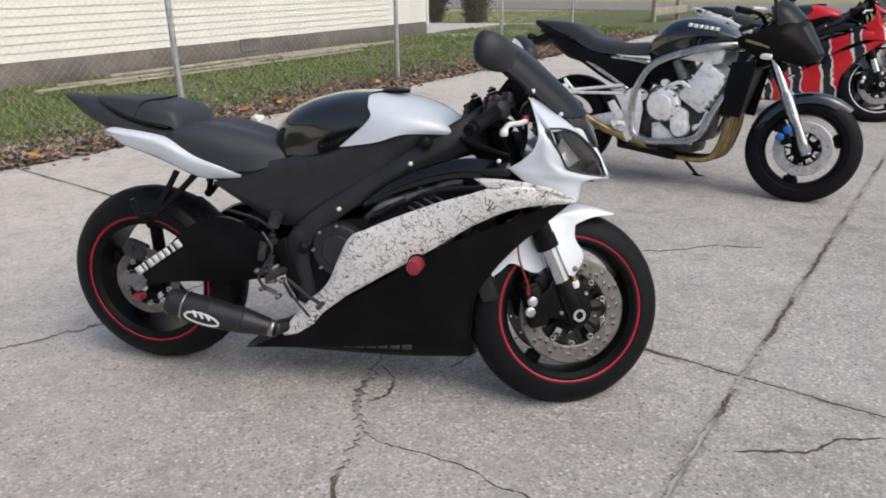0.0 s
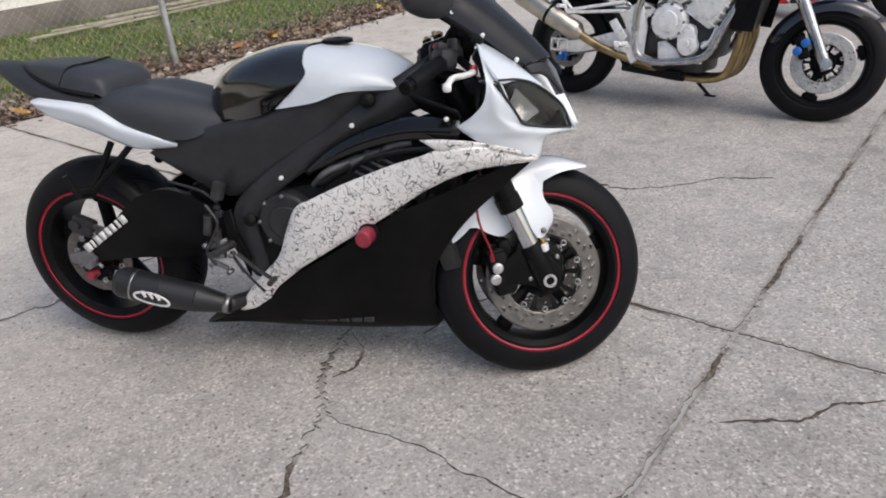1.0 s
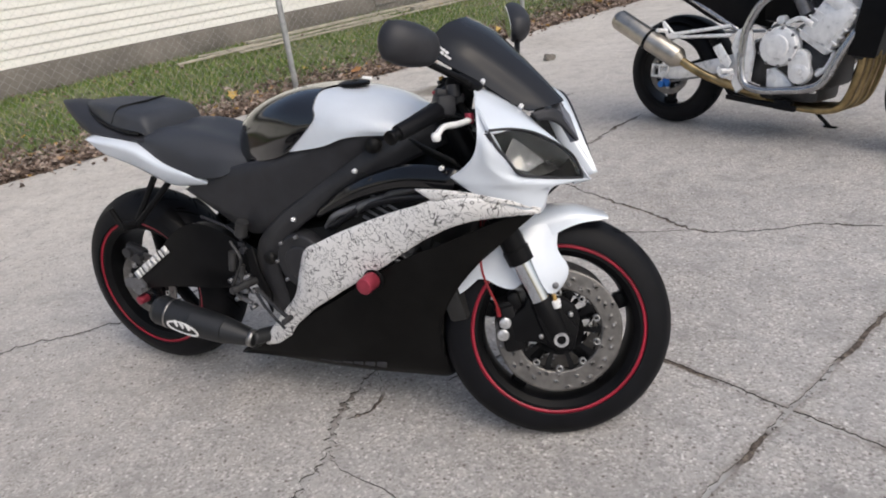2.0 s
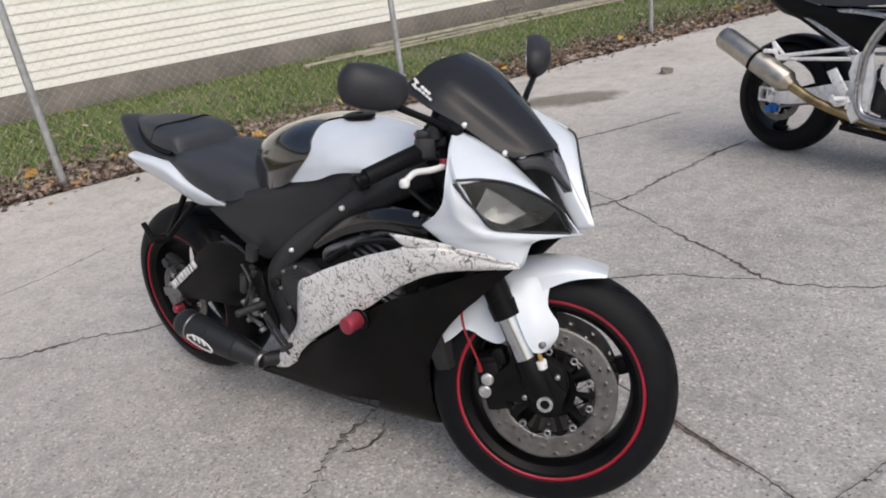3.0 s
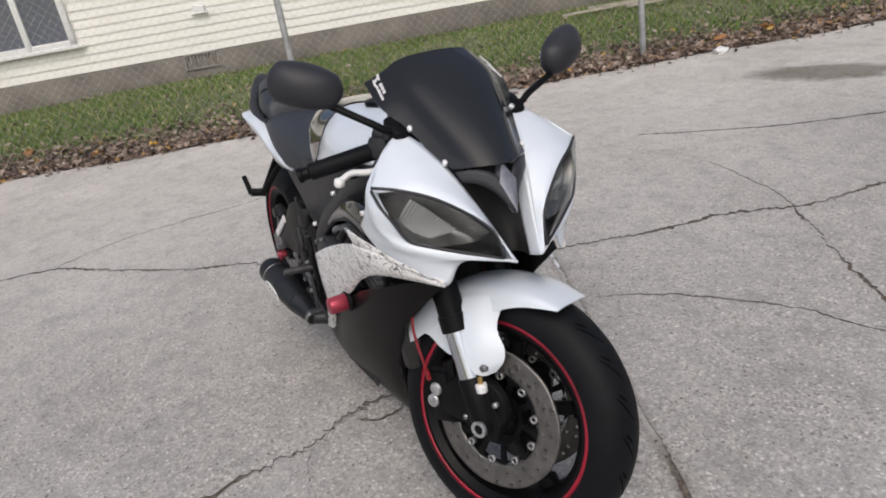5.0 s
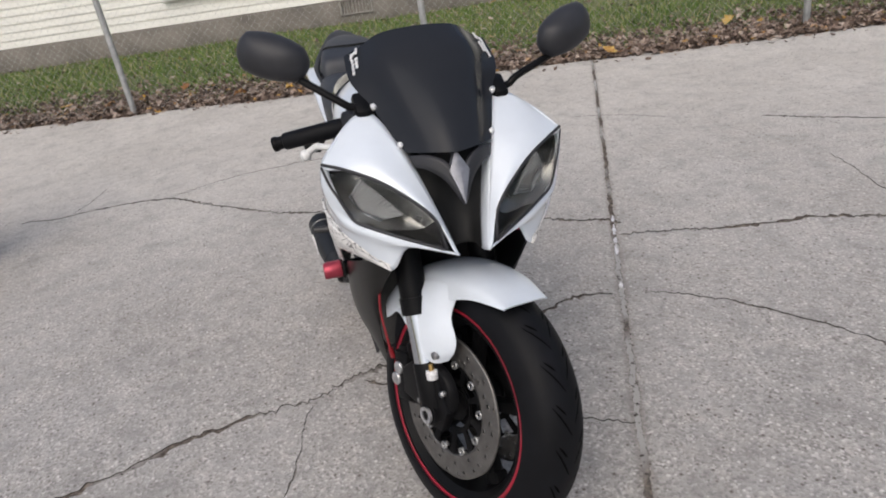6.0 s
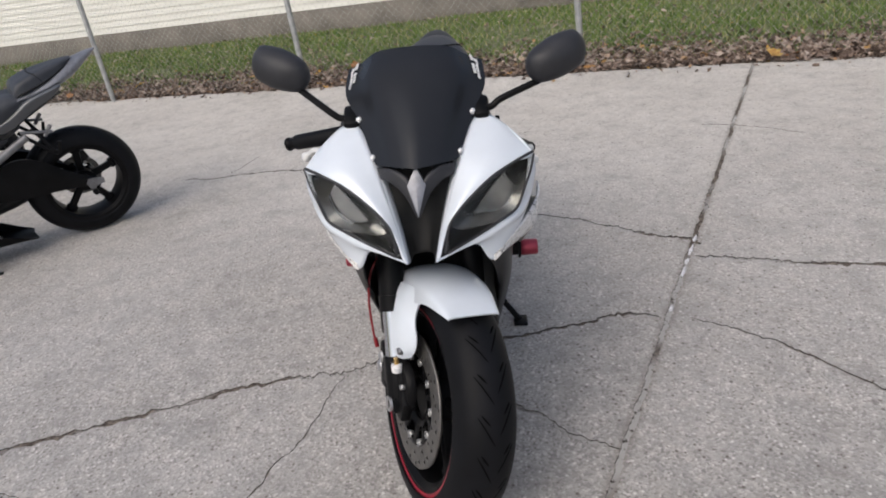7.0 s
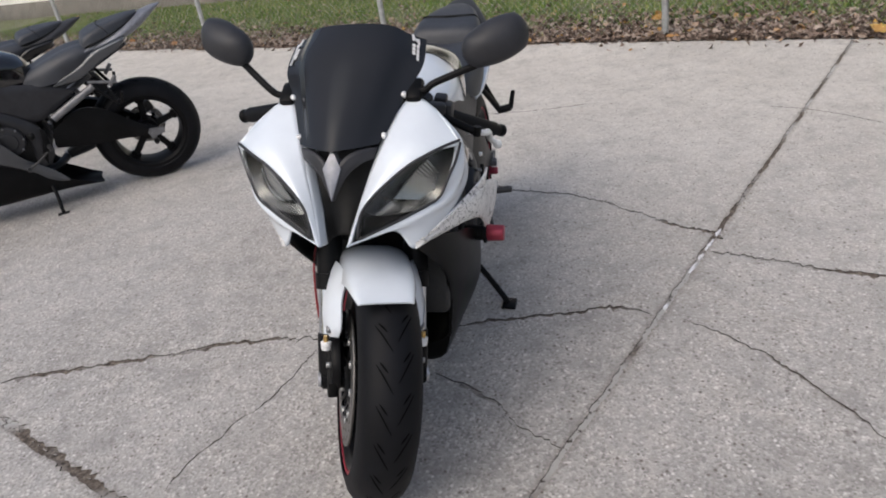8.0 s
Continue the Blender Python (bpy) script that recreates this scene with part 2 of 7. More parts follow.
RED_TAPE = noisy(material("red_rim_tape", (0.31, 0.012, 0.032), 0.45), (0.31, 0.012, 0.032), 12, 0.25, 0.02, 300)
RED_HOSE = material("red_brake_hose", (0.22, 0.010, 0.016), 0.4)
BRASS = material("brass_fitting", (0.6, 0.4, 0.15), 0.35, 0.9)
WHITE_PLASTIC = noisy(material("white_lever_coating", (0.75, 0.75, 0.74), 0.35), (0.75, 0.75, 0.74), 30, 0.08, 0.02, 300)
DECAL_WHITE = material("white_decal", (0.72, 0.72, 0.72), 0.45)
DECAL_GREY = material("faded_grey_decal", (0.018, 0.017, 0.019), 0.6)
OLIVE_DECAL = material("olive_gold_decal", (0.22, 0.19, 0.10), 0.4)
DARK_ALLOY = noisy(material("dark_grey_alloy", (0.05, 0.05, 0.052), 0.5, 0.5), (0.05, 0.05, 0.052), 22, 0.4, 0.15, 260)
DOODLE = doodle_material()
SCREEN = flake_paint("dark_smoked_screen", (0.022, 0.024, 0.029), 0.13, 0.08)
bsdf(SCREEN).inputs["Specular IOR Level"].default_value = 0.1
LENS = glass_material("smoked_lamp_lens", (0.80, 0.81, 0.80))
REFLECTOR = material("lamp_reflector", (0.92, 0.92, 0.92), 0.16, 1.0)
LAMP_SHELL = noisy(material("lamp_inner_shell", (0.2, 0.2, 0.2), 0.24, 0.8), (0.2, 0.2, 0.2), 30, 0.3, 0.02, 200)
SILVER_TRIM = noisy(material("silver_nose_emblem", (0.2, 0.205, 0.23), 0.35, 0.4), (0.2, 0.205, 0.23), 60, 0.2, 0.02, 500)
EXHAUST_BLACK = noisy(material("black_exhaust_coating", (0.013, 0.014, 0.016), 0.45), (0.013, 0.014, 0.016), 25, 0.3, 0.05, 400)
TITANIUM = noisy(material("heat_tinted_pipe", (0.36, 0.27, 0.14), 0.33, 1.0), (0.36, 0.27, 0.14), 12, 0.4, 0.03, 200)
CAN_STEEL = noisy(material("brushed_silencer_steel", (0.5, 0.46, 0.4), 0.34, 1.0), (0.5, 0.46, 0.4), 20, 0.18, 0.03, 200)
BLUE_ANODISED = material("blue_anodised_caliper", (0.03, 0.16, 0.5), 0.3, 0.5)
BLUE_BLACK = flake_paint("midnight_blue_paint", (0.006, 0.008, 0.016), 0.1, 1.0)
GREY_BLUE = flake_paint("graphite_grey_paint", (0.05, 0.055, 0.065), 0.25)
RED_PAINT = flake_paint("bright_red_paint", (0.66, 0.006, 0.018), 0.25, 0.3)
WHITE_PLAIN = flake_paint("race_white_paint", (0.75, 0.75, 0.75), 0.3)
FRAME_SILVER = noisy(material("silver_frame_paint", (0.44, 0.44, 0.45), 0.24, 0.9), (0.44, 0.44, 0.45), 20, 0.2, 0.03, 300)
FINS = noisy(material("radiator_core", (0.015, 0.015, 0.015), 0.55), (0.015, 0.015, 0.015), 60, 0.4, 0.2, 500)
GALVANISED = noisy(material("galvanised_steel", (0.42, 0.43, 0.43), 0.5, 0.6), (0.42, 0.43, 0.43), 18, 0.25, 0.1, 250)
WIRE = material("galvanised_wire", (0.42, 0.43, 0.41), 0.55, 0.3)
SIDING = noisy(material("cream_vinyl_siding", (0.82, 0.81, 0.76), 0.5), (0.82, 0.81, 0.76), 1.6, 0.05, 0.05, 180)
FOUNDATION = noisy(material("weathered_foundation", (0.165, 0.15, 0.13), 0.92), (0.165, 0.15, 0.13), 2.5, 0.3, 0.5, 90)
ROOFING = noisy(material("grey_shingle", (0.12, 0.115, 0.11), 0.9), (0.12, 0.115, 0.11), 6, 0.35, 0.5, 80)
VENT_METAL = noisy(material("vent_metal", (0.3, 0.28, 0.26), 0.6, 0.3), (0.3, 0.28, 0.26), 30, 0.3, 0.1, 200)
WEATHERED_WOOD = noisy(material("weathered_board", (0.36, 0.33, 0.27), 0.85), (0.36, 0.33, 0.27), 7, 0.3, 0.4, 90)
STREET = noisy(material("street_asphalt", (0.22, 0.21, 0.2), 0.9), (0.22, 0.21, 0.2), 2, 0.2, 0.5, 60)
WINDOW_GLASS = material("window_glass", (0.12, 0.13, 0.16), 0.06, 0.0, spec=1.0)
BARK = noisy(material("shrub_bark", (0.12, 0.085, 0.06), 0.9), (0.12, 0.085, 0.06), 20, 0.4, 0.4, 120)
PALE_WALK = noisy(material("pale_concrete_walk", (0.55, 0.54, 0.52), 0.9), (0.55, 0.54, 0.52), 3, 0.12, 0.4, 120)


def island_material(name, stops, rough=0.8, translucent=0.0):
    """Each loose piece takes its own colour."""
    m = material(name, stops[0][1], rough, spec=0.2)
    geo = m.node_tree.nodes.new("ShaderNodeNewGeometry")
    c = ramp(m, geo.outputs["Random Per Island"], stops)
    co = coords(m)
    n = node(m, "ShaderNodeTexNoise", Scale=60.0, Detail=3.0)
    link(m, co, n.inputs["Vector"])
    shade = ramp(m, n.outputs[0], [(0.3, (0.7, 0.7, 0.7)), (0.7, (1.1, 1.1, 1.1))])
    link(m, mix(m, 0.6, c, shade, "MULTIPLY"), bsdf(m).inputs["Base Color"])
    return m


GRASS = island_material("lawn_grass", [(0.0, (0.07, 0.13, 0.03)), (0.45, (0.135, 0.21, 0.05)), (0.80, (0.215, 0.29, 0.085)), (0.92, (0.34, 0.32, 0.15)), (1.0, (0.46, 0.40, 0.23))])
LEAVES = island_material("fallen_leaves", [(0.0, (0.07, 0.05, 0.04)), (0.3, (0.15, 0.108, 0.085)), (0.55, (0.24, 0.178, 0.145)), (0.78, (0.35, 0.275, 0.228)), (0.93, (0.48, 0.40, 0.34)), (0.985, (0.40, 0.23, 0.10)), (1.0, (0.6, 0.36, 0.08))])
BRIGHT_LEAVES = island_material("bright_leaves", [(0.0, (0.30, 0.14, 0.07)), (0.4, (0.38, 0.20, 0.08)), (0.7, (0.50, 0.33, 0.09)), (1.0, (0.55, 0.38, 0.13))])
SHRUB_LEAF = island_material("shrub_leaves", [(0.0, (0.03, 0.045, 0.015)), (0.5, (0.07, 0.08, 0.03)), (0.8, (0.13, 0.1, 0.05)), (1.0, (0.18, 0.12, 0.07))])


def slash_material():
    """Red panels slashed with jagged white and black."""
    m = material("slashed_race_paint", (0.6, 0.02, 0.03), 0.3, coat=0.15)
    co = coords(m, (1, 0.2, 1))
    n = node(m, "ShaderNodeTexNoise", Scale=14.0, Detail=3.0)
    link(m, co, n.inputs["Vector"])
    sep = m.node_tree.nodes.new("ShaderNodeSeparateXYZ")
    link(m, co, sep.inputs[0])
    a = m.node_tree.nodes.new("ShaderNodeMath")
    a.operation = "MULTIPLY_ADD"
    link(m, sep.outputs[0], a.inputs[0])
    a.inputs[1].default_value = 4.2
    link(m, sep.outputs[2], a.inputs[2])
    b = m.node_tree.nodes.new("ShaderNodeMath")
    b.operation = "MULTIPLY_ADD"
    link(m, n.outputs[0], b.inputs[0])
    b.inputs[1].default_value = 0.35
    link(m, a.outputs[0], b.inputs[2])
    f = m.node_tree.nodes.new("ShaderNodeMath")
    f.operation = "FRACT"
    link(m, b.outputs[0], f.inputs[0])
    r = m.node_tree.nodes.new("ShaderNodeValToRGB")
    r.color_ramp.interpolation = "CONSTANT"
    for k, (p, c) in enumerate(((0.0, (0.66, 0.006, 0.018)), (0.5, (0.75, 0.75, 0.75)), (0.6, (0.01, 0.01, 0.012)), (0.86, (0.75, 0.75, 0.75)), (0.92, (0.66, 0.006, 0.018)))):
        e = r.color_ramp.elements[k] if k < 2 else r.color_ramp.elements.new(p)
        e.position, e.color = p, (*c, 1)
    link(m, f.outputs[0], r.inputs[0])
    link(m, r.outputs[0], bsdf(m).inputs["Base Color"])
    return m


def spotted_material():
    m = material("white_with_black_spots", (0.75, 0.75, 0.75), 0.3, coat=0.6)
    n = node(m, "ShaderNodeTexNoise", Scale=22.0, Detail=2.0)
    link(m, coords(m), n.inputs["Vector"])
    link(m, ramp(m, n.outputs[0], [(0.46, (0.012, 0.012, 0.012)), (0.48, (0.75, 0.75, 0.75))]), bsdf(m).inputs["Base Color"])
    return m


SLASH = slash_material()
SPOTTED = spotted_material()


# ---- mesh helpers ----
def finish(ob, bm, mat, angle=0.6):
    for f in bm.faces:
        f.smooth = True
    for e in bm.edges:
        if len(e.link_faces) == 2 and e.calc_face_angle(0) > angle:
            e.smooth = False
    bm.to_mesh(ob.data)
    bm.free()
    ob.data.materials.append(mat)
    return ob


def part(name, bm, mat, parent=None, label="", angle=0.6):
    """Links a bmesh as one mesh object, under parent if there is one."""
    ob = new(name, bpy.data.meshes.new(name))
    finish(ob, bm, mat, angle)
    ob.parent = parent
    return tagged(ob, label) if label else ob


def loose(bm):
    """The separate pieces of a bmesh, as lists of faces."""
    seen, out = set(), []
    for f in bm.faces:
        if f in seen:
            continue
        todo, piece = [f], []
        seen.add(f)
        while todo:
            g = todo.pop()
            piece.append(g)
            for v in g.verts:
                for h in v.link_faces:
                    if h not in seen:
                        seen.add(h)
                        todo.append(h)
        out.append(piece)
    return out


def split_parts(name, bm, mat, parent, label="", angle=0.6, by_side=True, turn=None):
    """Makes each loose piece, or each side's pieces together, a part of its own."""
    groups = {}
    for i, piece in enumerate(loose(bm)):
        y = sum(f.calc_center_median().y for f in piece) / len(piece)
        groups.setdefault((y > 0) if by_side else i, []).extend(piece)
    first = None
    for faces in groups.values():
        b, made = bmesh.new(), {}
        for f in faces:
            for v in f.verts:
                if v not in made:
                    made[v] = b.verts.new(v.co)
        for f in faces:
            b.faces.new([made[v] for v in f.verts])
        if turn is not None:
            b.transform(turn)
        ob = part(name, b, mat, parent, label, angle)
        first = first or ob
    bm.free()
    return first


def thing(name, m, label, category, group="", kind=""):
    """An empty at the base of a thing, to carry its parts."""
    ob = new(name)
    ob.matrix_world = m
    ob.empty_display_size = 0.1
    return tagged(ob, label, category, group, kind)


def shape():
    return bmesh.new()


def box(bm, size, m=Matrix(), bevel=0.0, segs=2):
    r = bmesh.ops.create_cube(bm, size=1.0, matrix=m @ Matrix.Diagonal((*size, 1)))
    if bevel:
        edges = {e for v in r["verts"] for e in v.link_edges}
        bmesh.ops.bevel(bm, geom=list(edges), offset=bevel, segments=segs, affect="EDGES", profile=0.5)
    return bm


def at(x, y, z, rx=0, ry=0, rz=0):
    return pose(x, y, z, rx, ry, rz)


def between(a, b):
    """A pose whose z axis runs from a to b, and the length."""
    a, b = Vector(a), Vector(b)
    return Matrix.Translation((a + b) / 2) @ (b - a).to_track_quat("Z", "Y").to_matrix().to_4x4(), (b - a).length


def rod(bm, a, b, r1, r2=None, segs=16, bevel=0.0):
    m, h = between(a, b)
    r = bmesh.ops.create_cone(bm, cap_ends=True, segments=segs, radius1=r1, radius2=r1 if r2 is None else r2, depth=h, matrix=m)
    if bevel:
        rim = {e for v in r["verts"] for e in v.link_edges if any(len(f.verts) > 4 for f in e.link_faces)}
        bmesh.ops.bevel(bm, geom=list(rim), offset=bevel, segments=2, affect="EDGES", profile=0.5)
    return bm


def spline(pts, n):
    """n points of a Catmull-Rom curve through pts."""
    p = np.array(pts, float)
    if len(p) == 2:
        return p[0] + np.linspace(0, 1, n)[:, None] * (p[1] - p[0])
    q = np.vstack([2 * p[0] - p[1], p, 2 * p[-1] - p[-2]])
    u = np.linspace(0, len(p) - 1, n)
    i = np.minimum(u.astype(int), len(p) - 2)
    t = (u - i)[:, None]
    a, b, c, d = q[i], q[i + 1], q[i + 2], q[i + 3]
    return 0.5 * (2 * b + (c - a) * t + (2 * a - 5 * b + 4 * c - d) * t**2 + (3 * b - a - 3 * c + d) * t**3)


def tube(bm, pts, r, segs=8, steps=0, taper=None, flat=1.0):
    """A bent round bar along a smooth curve through pts."""
    p = spline(pts, steps or max(6, 5 * (len(pts) - 1) + 1))
    rings = []
    ref = Vector((0.13, 0.31, 0.94))
    for i, c in enumerate(p):
        d = Vector(p[min(i + 1, len(p) - 1)] - p[max(i - 1, 0)]).normalized()
        a = d.cross(ref)
        if a.length < 0.1:
            a = d.cross(Vector((1, 0, 0)))
        a.normalize()
        b = d.cross(a)
        rr = r if taper is None else r + (taper - r) * i / (len(p) - 1)
        rings.append([bm.verts.new(Vector(c) + a * (rr * math.cos(k * 2 * math.pi / segs)) + b * (rr * flat * math.sin(k * 2 * math.pi / segs))) for k in range(segs)])
    for r0, r1 in zip(rings, rings[1:]):
        for k in range(segs):
            bm.faces.new((r0[k], r0[(k + 1) % segs], r1[(k + 1) % segs], r1[k]))
    bm.faces.new(rings[0][::-1])
    bm.faces.new(rings[-1])
    return bm


def sheet(bm, rails, nu=22, nv=12, thick=0.004, both=True, ref_z=0.55, ref_y=0.0, ref_x=None):
    """A curved shell through rails (each a row of points), with thickness to the inside, and its mirror twin."""
    if both and all(abs(p[1]) < 1e-6 for p in rails[0]):
        rails, both, nv = [flip(r) for r in rails[:0:-1]] + list(rails), False, 2 * nv - 1
    elif both and all(abs(p[1]) < 1e-6 for p in rails[-1]):
        rails, both, nv = list(rails) + [flip(r) for r in rails[-2::-1]], False, 2 * nv - 1
    lines = np.array([spline(r, nu) for r in rails])
    grid = np.array([spline(lines[:, i], nv) for i in range(nu)])
    du = np.gradient(grid, axis=0)
    dv = np.gradient(grid, axis=1)
    nrm = np.cross(du, dv)
    nrm /= np.maximum(np.linalg.norm(nrm, axis=2, keepdims=True), 1e-9)
    outw = grid - np.array([0, ref_y, ref_z])
    outw[..., 0] = 0 if ref_x is None else grid[..., 0] - ref_x
    if (nrm * outw).sum() < 0:
        nrm = -nrm
    inner = grid - nrm * thick
    for side in (1, -1) if both else (1,):
        k = np.array([1, side, 1])
        a = [[bm.verts.new(grid[i, j] * k) for j in range(nv)] for i in range(nu)]
        b = [[bm.verts.new(inner[i, j] * k) for j in range(nv)] for i in range(nu)]
        made = []
        for i in range(nu - 1):
            for j in range(nv - 1):
                made.append(bm.faces.new((a[i][j], a[i + 1][j], a[i + 1][j + 1], a[i][j + 1])))
                made.append(bm.faces.new((b[i][j], b[i][j + 1], b[i + 1][j + 1], b[i + 1][j])))
        for i in range(nu - 1):
            made.append(bm.faces.new((a[i][0], b[i][0], b[i + 1][0], a[i + 1][0])))
            made.append(bm.faces.new((a[i][-1], a[i + 1][-1], b[i + 1][-1], b[i][-1])))
        for j in range(nv - 1):
            made.append(bm.faces.new((a[0][j], a[0][j + 1], b[0][j + 1], b[0][j])))
            made.append(bm.faces.new((a[-1][j], b[-1][j], b[-1][j + 1], a[-1][j + 1])))
        bmesh.ops.recalc_face_normals(bm, faces=made)
    return bm


def flip(points):
    return [(x, -y, z) for x, y, z in points]


def lathe(bm, profile, segs=64, m=Matrix()):
    """A ring turned about the y axis; profile rows are (radius, y), closed."""
    n = len(profile)
    rings = [[bm.verts.new(m @ Vector((r * math.cos(a), y, r * math.sin(a)))) for r, y in profile] for a in (k * 2 * math.pi / segs for k in range(segs))]
    made = []
    for k in range(segs):
        r0, r1 = rings[k], rings[(k + 1) % segs]
        for j in range(n):
            made.append(bm.faces.new((r0[j], r0[(j + 1) % n], r1[(j + 1) % n], r1[j])))
    bmesh.ops.recalc_face_normals(bm, faces=made)
    return bm


def plate(bm, outline, y0, y1, bevel=0.0):
    """A flat plate: an outline in x and z, from y0 to y1."""
    lo = [bm.verts.new((x, y0, z)) for x, z in outline]
    hi = [bm.verts.new((x, y1, z)) for x, z in outline]
    made = [bm.faces.new(lo), bm.faces.new(hi[::-1])]
    n = len(outline)
    for i in range(n):
        made.append(bm.faces.new((lo[i], hi[i], hi[(i + 1) % n], lo[(i + 1) % n])))
    bmesh.ops.recalc_face_normals(bm, faces=made)
    if bevel:
        rim = [e for f in made[:2] for e in f.edges]
        bmesh.ops.bevel(bm, geom=rim, offset=bevel, segments=2, affect="EDGES", profile=0.5)
    return bm


def blob(bm, size, m, segs=20):
    """A rounded, squarish pad."""
    r = bmesh.ops.create_uvsphere(bm, u_segments=segs, v_segments=segs // 2, radius=1.0)
    for v in r["verts"]:
        c = v.co
        v.co = Vector([math.copysign(abs(q) ** 0.72, q) for q in c])
        v.co = m @ Vector((v.co.x * size[0], v.co.y * size[1], v.co.z * size[2]))
    return bm


def raw(name, verts, faces, mat, parent=None, smooth=False):
    me = bpy.data.meshes.new(name)
    me.from_pydata(verts, [], faces)
    me.materials.append(mat)
    if smooth:
        me.polygons.foreach_set("use_smooth", [True] * len(me.polygons))
    ob = new(name, me)
    ob.parent = parent
    return ob


# ---- the yard: along the fence (s), towards the house (n) ----
YARD = Matrix(((0.5104, -0.8600, 0, -3.932), (0.8600, 0.5104, 0, 3.634), (0, 0, 1, 0), (0, 0, 0, 1)))


def yard(s, n, z=0.0):
    return YARD @ Vector((s, n, z))


# ground to the horizon
bm = shape()
bmesh.ops.create_grid(bm, x_segments=30, y_segments=30, size=300, matrix=Matrix.Translation((0, 0, -0.045)))
ground = tagged(part("ground", bm, SOIL), "bare soil and thin lawn spreading round the yard", "ground", kind="structure")

# pavement: slabs split by two joints that cross beside the front wheel
CROSS = Vector((1.017, 1.973))
ACROSS = Vector((-0.8205, 0.5716))   # joint that runs off to the fence
ALONG = Vector((0.5835, 0.8121))     # joint that runs beside the fence


def edge_n(s):
    """Where the concrete ends: it runs not quite along the fence."""
    return -0.235 - 0.0498 * s


def crack_cutter(bm, pts, width, depth=0.13, jag=0.009, seed=0):
    """A ragged wedge along a polyline, open to above."""
    rng = random.Random(seed)
    p = spline([(x, y, 0) for x, y in pts], max(12, int(sum(math.dist(a, b) for a, b in zip(pts, pts[1:])) / 0.015)))
    rows, drift = [], 0.0
    for i, c in enumerate(p):
        d = p[min(i + 1, len(p) - 1)] - p[max(i - 1, 0)]
        d /= np.linalg.norm(d)
        side = np.array([-d[1], d[0], 0])
        end = min(1.0, 0.25 + 0.25 * min(i, len(p) - 1 - i))
        drift = 0.72 * drift + rng.uniform(-jag, jag) * 0.6
        c = c + side * drift
        wl_, wr_ = (width * end * (rng.choice((0.35, 0.6, 0.9, 1.2, 1.7)) if jag > 0.006 else 1.0) * rng.uniform(0.7, 1.25) / 2 for _ in range(2))
        rows.append([bm.verts.new(c + side * k + np.array([0, 0, z])) for k, z in ((1.25 * wl_, 0.02), (-1.25 * wr_, 0.02), (-0.45 * wr_, -depth), (0.45 * wl_, -depth))])
    made = []
    for a, b in zip(rows, rows[1:]):
        for k in range(4):
            made.append(bm.faces.new((a[k], a[(k + 1) % 4], b[(k + 1) % 4], b[k])))
    made += [bm.faces.new(rows[0][::-1]), bm.faces.new(rows[-1])]
    bmesh.ops.recalc_face_normals(bm, faces=made)


CRACKS = [
    (0.012, [(-0.13, 0.54), (-0.16, 0.73), (-0.17, 0.92), (-0.18, 1.1), (-0.21, 1.28), (-0.2, 1.44), (-0.17, 1.59), (-0.165, 1.7), (-0.18, 1.79), (-0.175, 1.88), (-0.18, 1.96), (-0.14, 2.07)]),
    (0.003, [(-0.16, 1.68), (-0.04, 1.61), (0.1, 1.55), (0.19, 1.48), (0.31, 1.4), (0.45, 1.34)]),
    (0.007, [(-0.16, 1.83), (-0.11, 1.87), (-0.09, 1.95), (-0.14, 2.06)]),
    (0.008, [(0.09, 2.04), (0.18, 2.13), (0.28, 2.21), (0.39, 2.29), (0.45, 2.36)]),
    (0.009, [(-0.15, 2.07), (-0.15, 2.27), (-0.15, 2.45), (-0.15, 2.6), (-0.08, 2.7)]),
    (0.006, [(-0.04, 2.79), (0.07, 2.89), (0.18, 2.96), (0.31, 3.01), (0.51, 3.08), (0.65, 3.09), (0.85, 3.1)]),
    (0.012, [(-0.42, 3.0), (-0.33, 3.14), (-0.25, 3.24), (-0.16, 3.4), (-0.04, 3.62), (0.05, 3.73), (0.16, 3.82), (0.27, 4.03), (0.33, 4.19), (0.42, 4.34), (0.52, 4.57), (0.69, 4.86)]),
    (0.008, [(0.16, 3.82), (0.29, 3.68), (0.4, 3.56), (0.54, 3.43), (0.66, 3.32), (0.76, 3.21), (0.85, 3.11), (0.97, 3.08), (1.12, 3.09), (1.31, 3.14), (1.55, 3.12)]),
    (0.005, [(-0.44, 4.17), (-0.2, 4.06), (0.02, 3.94), (0.16, 3.82)]),
    (0.010, [(-0.5, 3.06), (-0.56, 3.05), (-0.65, 2.95), (-0.79, 2.84), (-1.01, 2.67), (-1.2, 2.38), (-1.36, 2.26), (-1.53, 2.15), (-1.7, 2.0), (-1.86, 1.87), (-2.08, 1.73), (-2.3, 1.6), (-2.46, 1.5), (-2.61, 1.2), (-2.67, 0.9), (-2.77, 0.72)]),
    (0.005, [(-2.48, 1.5), (-2.53, 1.85), (-2.47, 2.17), (-2.38, 2.5), (-2.35, 2.88)]),
    (0.005, [(-2.68, 0.99), (-2.82, 1.1), (-2.99, 1.18)]),
    (0.009, [(-1.03, 4.4), (-0.73, 4.59), (-0.42, 4.81), (-0.15, 5.07), (0.0, 5.24), (0.22, 5.51)]),
    (0.007, [(0.85, 1.6), (0.97, 1.59), (1.07, 1.6), (1.18, 1.65), (1.29, 1.65)]),
    (0.005, [(-1.85, 3.77), (-1.68, 3.95), (-1.39, 4.11)]),
    (0.012, [(0.06, 0.65), (0.19, 0.84), (0.33, 1.03), (0.45, 1.2), (0.6, 1.4)]),
]


